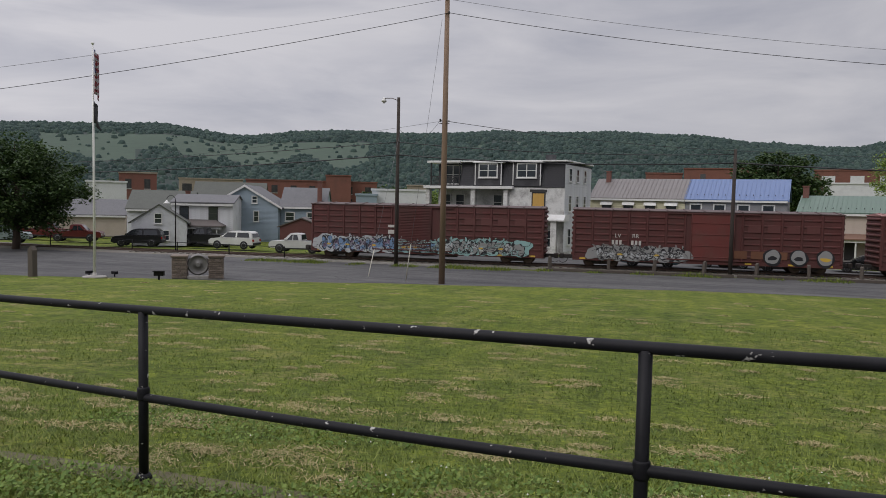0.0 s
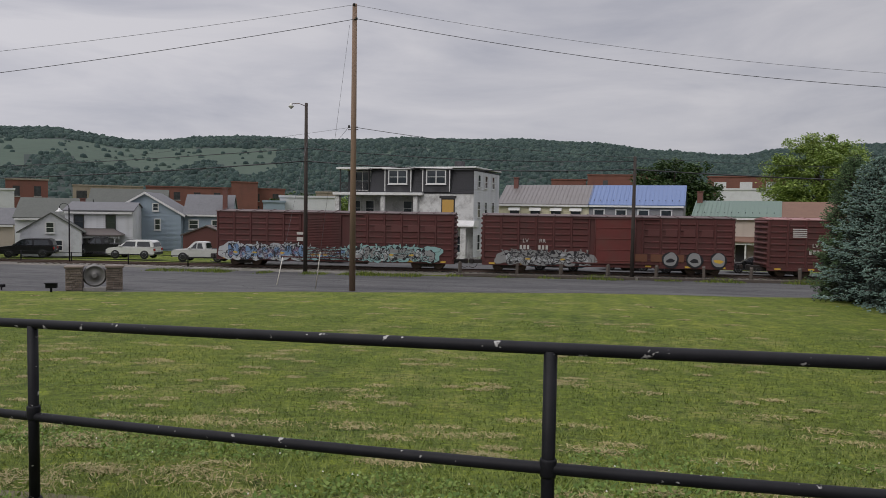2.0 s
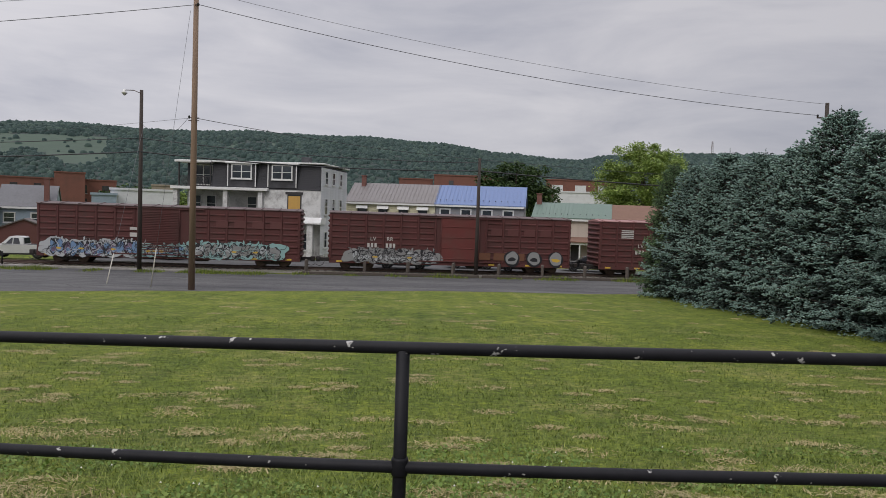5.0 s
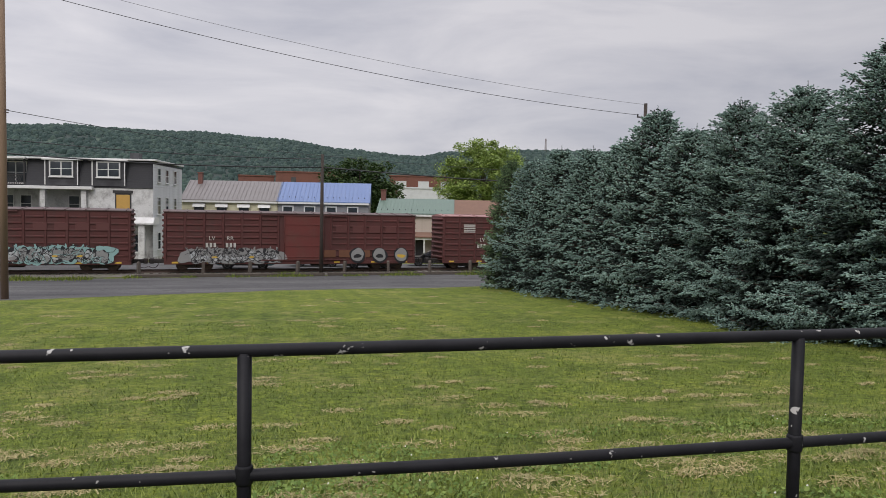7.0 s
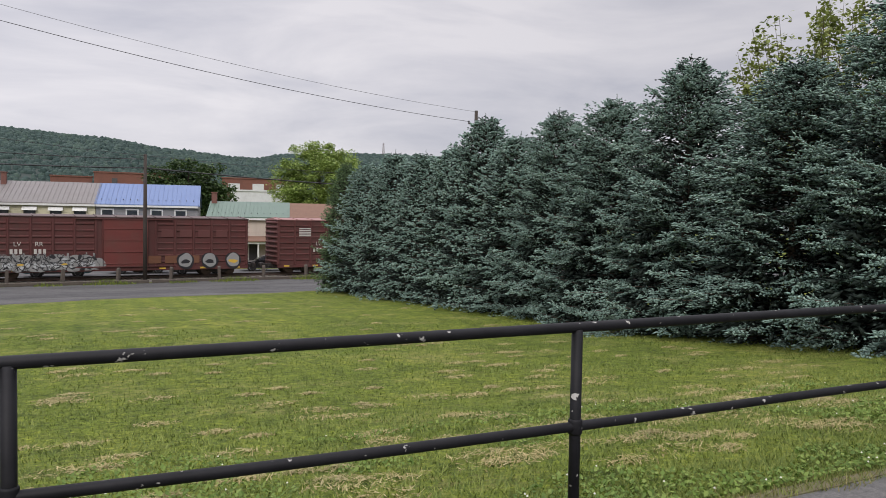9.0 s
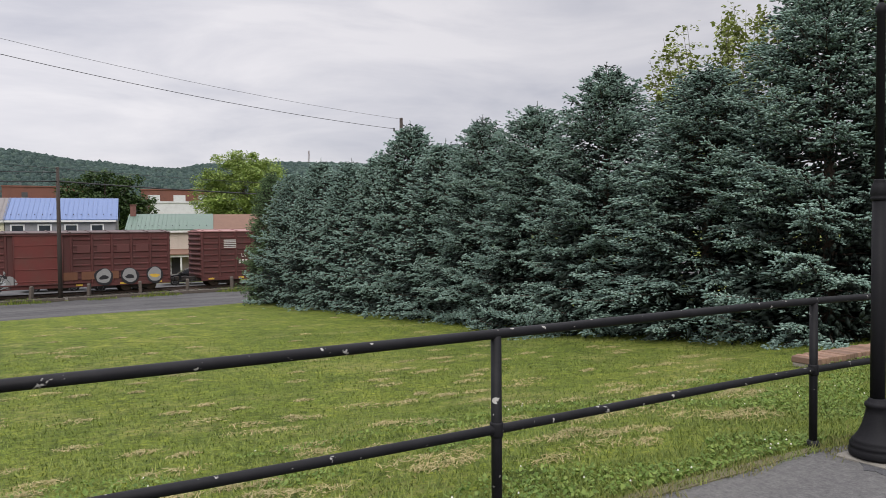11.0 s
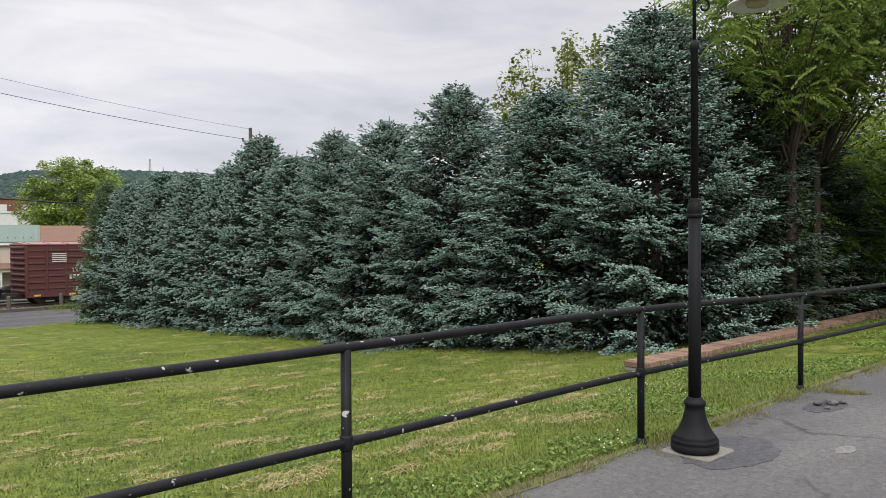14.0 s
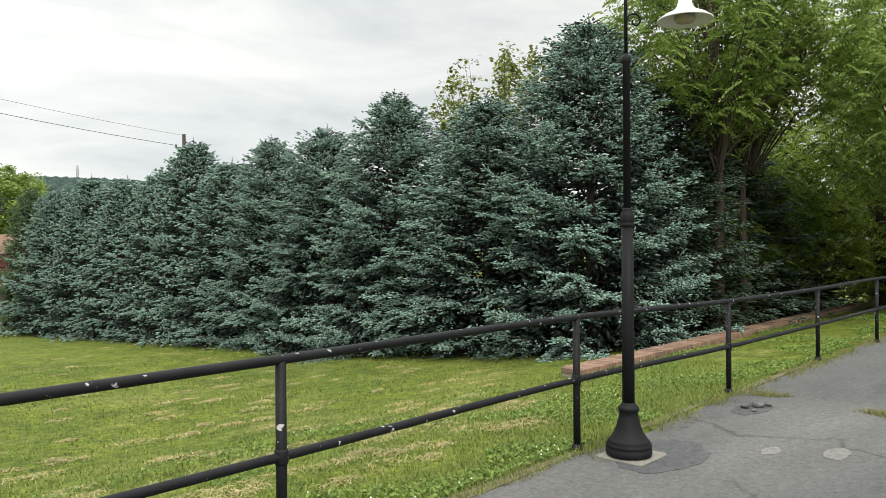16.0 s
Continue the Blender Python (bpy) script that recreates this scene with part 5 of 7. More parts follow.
for k in range(3):
    bm = bmesh.new()
    rg = random.Random(40 + k)
    blob(bm, rg, 4.7 + k * 1.75, 1.15, 0.62, 0.62, -1.572, 0, 20, 0.08)
    blob(bm, rg, 4.7 + k * 1.75, 1.2, 0.5, 0.5, -1.576, 1, 20, 0.1)
    blob(bm, rg, 4.7 + k * 1.75, 1.1, 0.34, 0.14, -1.58, 0 if k < 2 else 2, 14, 0.25)
    part("graffiti", bm, [GRAF["black"], GRAF["grey"], GRAF["yellow"]], c2, "round grey graffiti tag")
for k in range(3):
    box_part("rust_panel", 1.9 + 1.35 * k, 3.0 + 1.35 * k, -1.566, -1.56, 1.0, 1.55, surface("rust_brown", (0.17, 0.07, 0.03), (0.12, 0.05, 0.03), 3.0, 0.8), c2)
c3 = boxcar(22.75 * mid, PINK_ROOF, CAR_RED, 0.4, "oxide red boxcar with white stencilled lettering")
stencil(c3, -6.2, 1.75)
graffiti(c3, 6, -5.0, -1.4, 0.6, 1.55, "black", ["white", "white"], "white rounded graffiti with black outlines")
for k in range(5):
    box_part("sign_bar", -7.6, -6.6, -1.57, -1.562, 3.0 + 0.14 * k, 3.08 + 0.14 * k, GRAF["stencil"], c3)


# timber posts, ground rails and weeds before the track
def timber_posts():
    rng = random.Random(3)
    for x in (-8.8, -4.6, -1.4, 2.0, 5.5, 8.9, 12.2, 15.6, 19.0):
        y = 55.35 + 0.1 * x
        p = thing("timber_post", pose(x, y, -3.14, rng.uniform(-3, 3), rng.uniform(-6, 6), rng.uniform(0, 90)), "short weathered timber post beside the track", "post", "posts by the track")
        bm = bmesh.new()
        add_prism(bm, [(-0.11, -0.2), (0.11, -0.2), (0.1, 1.02), (0.0, 1.1), (-0.1, 1.0)], -0.1, 0.1)
        part("shaft", bm, TIMBER, p)
    for x in (-9, -2.4, 4.2, 10.8):
        b = box_part("ground_beam", 0, 6.4, -0.12, 0.12, 0, 0.22, TIMBER, None, 0.02)
        b.matrix_basis = pose(x, 54.9 + 0.1 * x, -3.12, 0, 0, TRACK_ANGLE)
        tagged(b, "dark railway tie lying along the street edge", "timber beam", "ground beams")


def weeds():
    rng = np.random.default_rng(77)
    n = 15000
    x = -32 + 58 * rng.random(n)
    y = 54.7 + 0.1 * x + rng.normal(size=n) * 0.55 + np.where(x < -10, -0.8, 0.2)
    d = np.array([noise.noise((a * 0.35, 0, 3)) for a in x])
    keep = d > -0.05
    x, y, d = x[keep], y[keep], d[keep]
    n = len(x)
    h = (0.1 + 0.35 * rng.random(n)) * (0.5 + d)
    a = rng.random(n) * 6.283
    p = np.stack([x, y, np.full(n, -3.13)], 1)
    s = np.stack([np.cos(a), np.sin(a), 0 * a], 1) * 0.03
    tip = p + np.stack([0.2 * rng.normal(size=n), 0.2 * rng.normal(size=n), 1 + 0 * a], 1) * h[:, None]
    i = np.arange(n)
    tagged(mesh_part("weeds", np.concatenate([p - s, p + s, tip]), np.stack([i, i + n, i + 2 * n], 1), BLADE), "green weeds growing between street and track", "weeds", kind="stuff")


timber_posts()
weeds()

# ---- houses ----
GLASS = glass_mat("window_glass")
WHITE_TRIM = surface("white_trim_paint", (0.72, 0.72, 0.70), (0.6, 0.6, 0.58), 4.0, 0.6, grime=(0.35, 0.33, 0.3), grime_amt=0.4)
CREAM = surface("cream_siding", (0.60, 0.57, 0.40), (0.52, 0.49, 0.34), 1.2, 0.8, grime=(0.36, 0.33, 0.23), grime_amt=0.4)
GREY_STUCCO = surface("grey_shingle_siding", (0.26, 0.26, 0.265), (0.2, 0.2, 0.205), 2.0, 0.9, fine=8.0, grime=(0.13, 0.13, 0.13))
BEIGE = surface("beige_siding", (0.50, 0.43, 0.36), (0.43, 0.37, 0.31), 1.2, 0.8, grime=(0.3, 0.26, 0.21), grime_amt=0.4)
PALE_BLUE = surface("pale_blue_siding", (0.33, 0.45, 0.52), (0.28, 0.39, 0.46), 1.2, 0.8)
SLATE_BLUE = surface("slate_blue_siding", (0.27, 0.335, 0.385), (0.23, 0.29, 0.34), 1.2, 0.8, grime=(0.17, 0.2, 0.22), grime_amt=0.4)
WHITE_BLOCK = surface("peeling_white_block", (0.66, 0.66, 0.64), (0.54, 0.54, 0.52), 1.5, 0.85, fine=10.0, grime=(0.13, 0.12, 0.11), grime_amt=0.75, grime_scale=0.9)
WHITE_SIDING = surface("white_clapboard", (0.64, 0.65, 0.66), (0.53, 0.54, 0.56), 1.2, 0.8, grime=(0.26, 0.26, 0.26), grime_amt=0.5)
DARK_SHINGLE = surface("dark_slate_shingle", (0.048, 0.048, 0.052), (0.03, 0.03, 0.034), 3.0, 0.85, fine=6.0, bump_s=0.6, grime=(0.09, 0.09, 0.095))
GREY_ROOF = surface("grey_metal_roof", (0.175, 0.16, 0.152), (0.135, 0.123, 0.117), 0.8, 0.55, grime=(0.12, 0.10, 0.09))
BLUE_ROOF = surface("blue_metal_roof", (0.115, 0.175, 0.34), (0.09, 0.145, 0.29), 0.8, 0.5)
DEEP_BLUE_ROOF = surface("deep_blue_metal_roof", (0.03, 0.10, 0.36), (0.025, 0.08, 0.28), 0.8, 0.45)
GREEN_ROOF = surface("green_metal_roof", (0.115, 0.175, 0.135), (0.09, 0.14, 0.11), 0.8, 0.55, grime=(0.1, 0.14, 0.12))
BROWN_ROOF = surface("brown_shingle_roof", (0.19, 0.105, 0.07), (0.14, 0.08, 0.055), 1.5, 0.9, fine=6.0, bump_s=0.5)
DARK_ROOF = surface("brown_grey_porch_roof", (0.115, 0.098, 0.088), (0.085, 0.072, 0.066), 1.2, 0.7)
SLATE_ROOF = surface("grey_slate_roof", (0.15, 0.15, 0.155), (0.11, 0.11, 0.115), 1.2, 0.8, fine=5.0)
OLIVE_ROOF = surface("olive_shingle_roof", (0.105, 0.11, 0.095), (0.075, 0.08, 0.07), 1.2, 0.85, fine=5.0)
CHIMNEY = surface("chimney_brick", (0.2, 0.09, 0.07), (0.13, 0.06, 0.05), 5.0, 0.9)
DARK_DOOR = plain("dark_door_paint", (0.03, 0.028, 0.028))
WHITE_DOOR = plain("white_door_paint", (0.6, 0.6, 0.58))
BOARD_YELLOW = surface("plywood_board", (0.55, 0.33, 0.08), (0.45, 0.27, 0.07), 4.0, 0.8)


def facing(ob, face, w, d):
    """Turns a panel drawn for the front so that it sits on another wall of a house w wide and d deep."""
    if face == "right":
        ob.matrix_basis = pose(w, 0, 0, 0, 0, 90)
    elif face == "left":
        ob.matrix_basis = pose(0, d, 0, 0, 0, -90)
    return ob


def window(parent, x, z, w, h, trim=None, face="front", size=(0, 0), y=0.0, hood=False, mull=1, t=0.09):
    trim = trim or WHITE_TRIM
    bm = bmesh.new()
    # the frame is one ring with an opening through it
    ring = []
    for yy in (y - 0.06, y + 0.02):
        for e in (t, 0.0):
            ring.append([bm.verts.new(p) for p in ((x - e, yy, z - e), (x + w + e, yy, z - e), (x + w + e, yy, z + h + e), (x - e, yy, z + h + e))])
    fo, fi, bo, bi = ring
    for i in range(4):
        j = (i + 1) % 4
        for q in ((fo[i], fo[j], fi[j], fi[i]), (fi[i], fi[j], bi[j], bi[i]), (fo[j], fo[i], bo[i], bo[j]), (bi[i], bi[j], bo[j], bo[i])):
            bm.faces.new(q)
    win = facing(part("window", bm, trim, parent), face, *size)
    box_part("glazing_bar", x, x + w, y - 0.045, y + 0.02, z + h / 2 - 0.025, z + h / 2 + 0.025, trim, win)
    for k in range(1, mull):
        box_part("mullion", x + w * k / mull - 0.05, x + w * k / mull + 0.05, y - 0.05, y + 0.02, z, z + h, trim, win)
    bm = bmesh.new()
    add_box(bm, x, x + w, y - 0.036, y + 0.02, z, z + h)
    part("pane", bm, GLASS, win)
    bm = bmesh.new()
    add_box(bm, x - t - 0.05, x + w + t + 0.05, y - 0.12, y + 0.02, z - t - 0.06, z - t)
    part("sill", bm, trim, win)
    if hood:
        bm = bmesh.new()
        add_prism(bm, [(-0.32, 0), (0.0, 0), (0.0, 0.42), (-0.12, 0.36)], x - 0.2, x + w + 0.2)
        a = part("awning", bm, WHITE_TRIM, win)
        a.matrix_basis = Matrix(((0, 1, 0, 0), (1, 0, 0, y - 0.04), (0, 0, 1, z + h + 0.02), (0, 0, 0, 1)))
    return win


def door(parent, x, z, w, h, mat, y=0.0):
    d = box_part("door", x, x + w, y - 0.04, y + 0.02, z, z + h, mat, parent)
    bm = bmesh.new()
    add_box(bm, x - 0.1, x, y - 0.06, y + 0.02, z, z + h + 0.1)
    add_box(bm, x + w, x + w + 0.1, y - 0.06, y + 0.02, z, z + h + 0.1)
    add_box(bm, x, x + w, y - 0.06, y + 0.02, z + h, z + h + 0.1)
    part("door_frame", bm, WHITE_TRIM, d)
    tube_part("door_knob", [(x + w - 0.1, y - 0.1, z + 1.0), (x + w - 0.1, y - 0.03, z + 1.0)], 0.03, RAIL_STEEL, d, 8)
    return d


def gable(parent, x0, x1, y0, y1, eave, ridge, mat, over=0.3, along="x", seams=0):
    """A gable roof of two thick slopes; the ridge runs along x or y."""
    bm = bmesh.new()
    t = 0.12
    if along == "x":
        m, a, b = (y0 + y1) / 2, y0 - over, y1 + over
        k = (ridge - eave) / (m - y0)
        pr = [(a, eave - over * k), (m, ridge), (b, eave - over * k), (b, eave - over * k + t), (m, ridge + t), (a, eave - over * k + t)]
        add_prism(bm, pr, x0 - over * 0.5, x1 + over * 0.5)
        r = part("roof", bm, mat, parent)
        r.matrix_basis = Matrix(((0, 1, 0, 0), (1, 0, 0, 0), (0, 0, 1, 0), (0, 0, 0, 1)))
    else:
        m, a, b = (x0 + x1) / 2, x0 - over, x1 + over
        k = (ridge - eave) / (m - x0)
        add_prism(bm, [(a, eave - over * k), (m, ridge), (b, eave - over * k), (b, eave - over * k + t), (m, ridge + t), (a, eave - over * k + t)], y0 - over * 0.5, y1 + over)
        r = part("roof", bm, mat, parent)
    if seams and along == "x":
        n = int((x1 - x0) / seams)
        s0 = None
        for i in range(n + 1):
            if s0 is None:
                bm = bmesh.new()
                L = math.hypot(m - a, ridge - (eave - over * k))
                add_box(bm, -0.02, 0.02, 0, L, 0, 0.035)
                s0 = part("roof_seam", bm, mat, parent)
                o = s0
            else:
                o = new("roof_seam", s0.data)
                o.parent = parent
            o.matrix_basis = Matrix.Translation((x0 + i * (x1 - x0) / n, a, eave - over * k + t)) @ pose(0, 0, 0, math.degrees(math.atan(k)), 0, 0)
    return r


def porch(parent, x0, x1, depth, h, roof_mat, posts, post_mat, rise=0.9, w=0.22, pier=0.0):
    """A lean-to porch roof with hipped ends, beam, posts and a floor slab."""
    bm = bmesh.new()
    o = 0.25
    lo = [bm.verts.new(p) for p in ((x0 - o, -depth - o, h), (x1 + o, -depth - o, h), (x1 + o, 0, h), (x0 - o, 0, h))]
    mid = [bm.verts.new((v.co.x, v.co.y, h + 0.12)) for v in lo]
    top = [bm.verts.new(p) for p in ((x0 + depth * 0.45, 0, h + rise), (x1 - depth * 0.45, 0, h + rise))]
    for q in ((lo[3], lo[2], lo[1], lo[0]), (lo[0], lo[1], mid[1], mid[0]), (lo[1], lo[2], mid[2], mid[1]), (lo[3], lo[0], mid[0], mid[3]),
              (mid[0], mid[1], top[1], top[0]), (mid[1], mid[2], top[1]), (mid[3], mid[0], top[0])):
        bm.faces.new(q)
    part("porch_roof", bm, roof_mat, parent)
    box_part("porch_beam", x0 - 0.1, x1 + 0.1, -depth - 0.08, -depth + 0.14, h - 0.24, h - 0.01, WHITE_TRIM, parent, 0.01)
    for x in posts:
        bm = bmesh.new()
        add_box(bm, x - w * 0.42, x + w * 0.42, -depth - 0.02, -depth + w * 0.8, pier, h - 0.24, 0.01)
        p = part("porch_post", bm, post_mat, parent)
        if pier:
            bm = bmesh.new()
            add_box(bm, x - w * 0.95, x + w * 0.95, -depth - 0.2, -depth + w * 1.7 - 0.1, 0.15, pier, 0.02)
            part("pier", bm, WHITE_TRIM, p)
    box_part("porch_floor", x0, x1, -depth - 0.05, 0, 0, 0.18, CONCRETE, parent, 0.02)


def chimney(parent, x, y, z, h, w=0.5):
    c = box_part("chimney", x - w / 2, x + w / 2, y - w / 2, y + w / 2, z, z + h, CHIMNEY, parent, 0.015)
    box_part("chimney_cap", x - w / 2 - 0.06, x + w / 2 + 0.06, y - w / 2 - 0.06, y + w / 2 + 0.06, z + h, z + h + 0.1, CHIMNEY, c)


def clapboards(parent, w, z0, z1, mat, step=0.22, y=0.0, x0=0.0, face="front", size=(0, 0)):
    """Lapped boards over a wall."""
    n = int((z1 - z0) / step)
    bm = bmesh.new()
    add_prism(bm, [(0.0, 0.0), (-0.03, 0.0), (-0.005, step), (0.0, step)], x0, w)
    first = part("board", bm, mat, parent)
    for i in range(n):
        b = first if i == 0 else new("board", first.data)
        b.parent = parent
        m = Matrix(((0, 1, 0, 0), (1, 0, 0, y), (0, 0, 1, z0 + i * step), (0, 0, 0, 1)))
        b.matrix_basis = (pose(size[0], 0, 0, 0, 0, 90) if face == "right" else Matrix()) @ m


def house(name, m, w, d, eave, ridge, wall, roof, label, along="x", seams=0, over=0.3):
    H = thing(name, m, label, "house")
    bm = bmesh.new()
    k = 0.02
    if along == "x":
        add_prism(bm, [(0, 0), (d, 0), (d, eave), (d / 2, ridge - k), (0, eave)], 0, w)
        b = part("wall", bm, wall, H)
        b.matrix_basis = Matrix(((0, 1, 0, 0), (1, 0, 0, 0), (0, 0, 1, 0), (0, 0, 0, 1)))
    else:
        add_prism(bm, [(0, 0), (w, 0), (w, eave), (w / 2, ridge - k), (0, eave)], 0, d)
        b = part("wall", bm, wall, H)
    gable(H, 0, w, 0, d, eave, ridge, roof, over, along, seams)
    box_part("fascia", 0, w, -0.33, -0.28, eave - 0.32, eave - 0.12, WHITE_TRIM, H) if along == "x" else None
    return H


ROW_A = pose(-9.5, 86.5, -3.1, 0, 0, -9)
cream = house("row_house", ROW_A, 10.45, 8, 5.85, 8.0, CREAM, GREY_ROOF, "cream two-storey row house with grey metal roof", seams=0.45)
clapboards(cream, 10.45, 0.3, 5.7, CREAM, 0.24)
for x in (1.9, 4.35, 6.75, 9.0):
    window(cream, x - 0.48, 3.75, 0.96, 1.25, DARK_DOOR, hood=True, t=0.07)
for x in (1.7, 6.9, 9.0):
    window(cream, x - 0.48, 0.9, 0.96, 1.5, DARK_DOOR, t=0.07)
door(cream, 4.3, 0.2, 1.0, 2.1, DARK_DOOR)
porch(cream, 0.0, 10.1, 2.1, 2.75, DARK_ROOF, (0.35, 3.65, 6.65, 9.8), CREAM, 1.0, 0.3, 0.95)
chimney(cream, 1.2, 3.4, 7.4, 1.5)
box_part("air_conditioner", 4.0, 4.7, -0.4, 0.0, 3.72, 4.1, WHITE_TRIM, cream)

grey = house("row_house", ROW_A @ Matrix.Translation((10.5, 0, 0)), 10.1, 8, 5.85, 8.0, GREY_STUCCO, BLUE_ROOF, "grey two-storey row house with blue metal roof", seams=0.45)
for x in (1.1, 3.5, 5.9, 8.3):
    window(grey, x - 0.5, 3.65, 1.0, 1.55, t=0.14)
for x in (1.2, 5.8, 8.4):
    window(grey, x - 0.5, 0.85, 1.0, 1.5, t=0.12)
door(grey, 3.4, 0.2, 1.0, 2.1, WHITE_DOOR)
porch(grey, 0.1, 9.9, 2.1, 2.7, DEEP_BLUE_ROOF, (0.4, 3.4, 6.6, 9.6), WHITE_TRIM, 1.0, 0.22)
for i in range(14):
    tube_part("snow_guard", [(0.5 + 0.7 * i, 0.35, 6.25), (0.5 + 0.7 * i, 0.35, 6.38)], 0.04, DARK_DOOR, grey, 5)

ROW_B = pose(11.4, 80.2, -3.15, 0, 0, -14)
green = house("row_house", ROW_B, 8.2, 8, 4.75, 6.3, BEIGE, GREEN_ROOF, "beige two-storey house with green metal roof", seams=0.4)
clapboards(green, 8.2, 0.3, 4.6, BEIGE, 0.22)
for x in (1.75, 6.75):
    window(green, x - 0.42, 2.95, 0.84, 1.45, DARK_DOOR, t=0.12)
for x in (1.8, 6.7):
    window(green, x - 0.42, 0.6, 0.84, 1.4, DARK_DOOR, t=0.1)
door(green, 4.2, 0.2, 0.95, 2.0, DARK_DOOR)
porch(green, 0.2, 8.2, 1.8, 2.2, BROWN_ROOF, (0.6, 3.7, 5.2, 7.9), WHITE_TRIM, 0.55, 0.16)
chimney(green, 0.3, 3.6, 6.0, 1.3, 0.55)
for i in range(12):
    tube_part("snow_guard", [(0.4 + 0.66 * i, 0.35, 5.1), (0.4 + 0.66 * i, 0.35, 5.22)], 0.035, DARK_DOOR, green, 5)
blue_h = house("row_house", ROW_B @ Matrix.Translation((8.25, 0.1, 0)), 7.6, 8, 4.75, 6.25, PALE_BLUE, BROWN_ROOF, "pale blue two-storey house with brown shingle roof")
clapboards(blue_h, 7.6, 0.3, 4.6, PALE_BLUE, 0.22)
for x in (1.55, 5.6):
    window(blue_h, x - 0.42, 2.95, 0.84, 1.35, t=0.14)
window(blue_h, 1.2, 0.7, 0.95, 1.3)
door(blue_h, 4.4, 0.2, 0.95, 2.0, DARK_DOOR)
porch(blue_h, 0.3, 7.4, 1.9, 2.2, BROWN_ROOF, (0.6, 4.2, 7.0), WHITE_TRIM, 0.6, 0.22, 0.7)


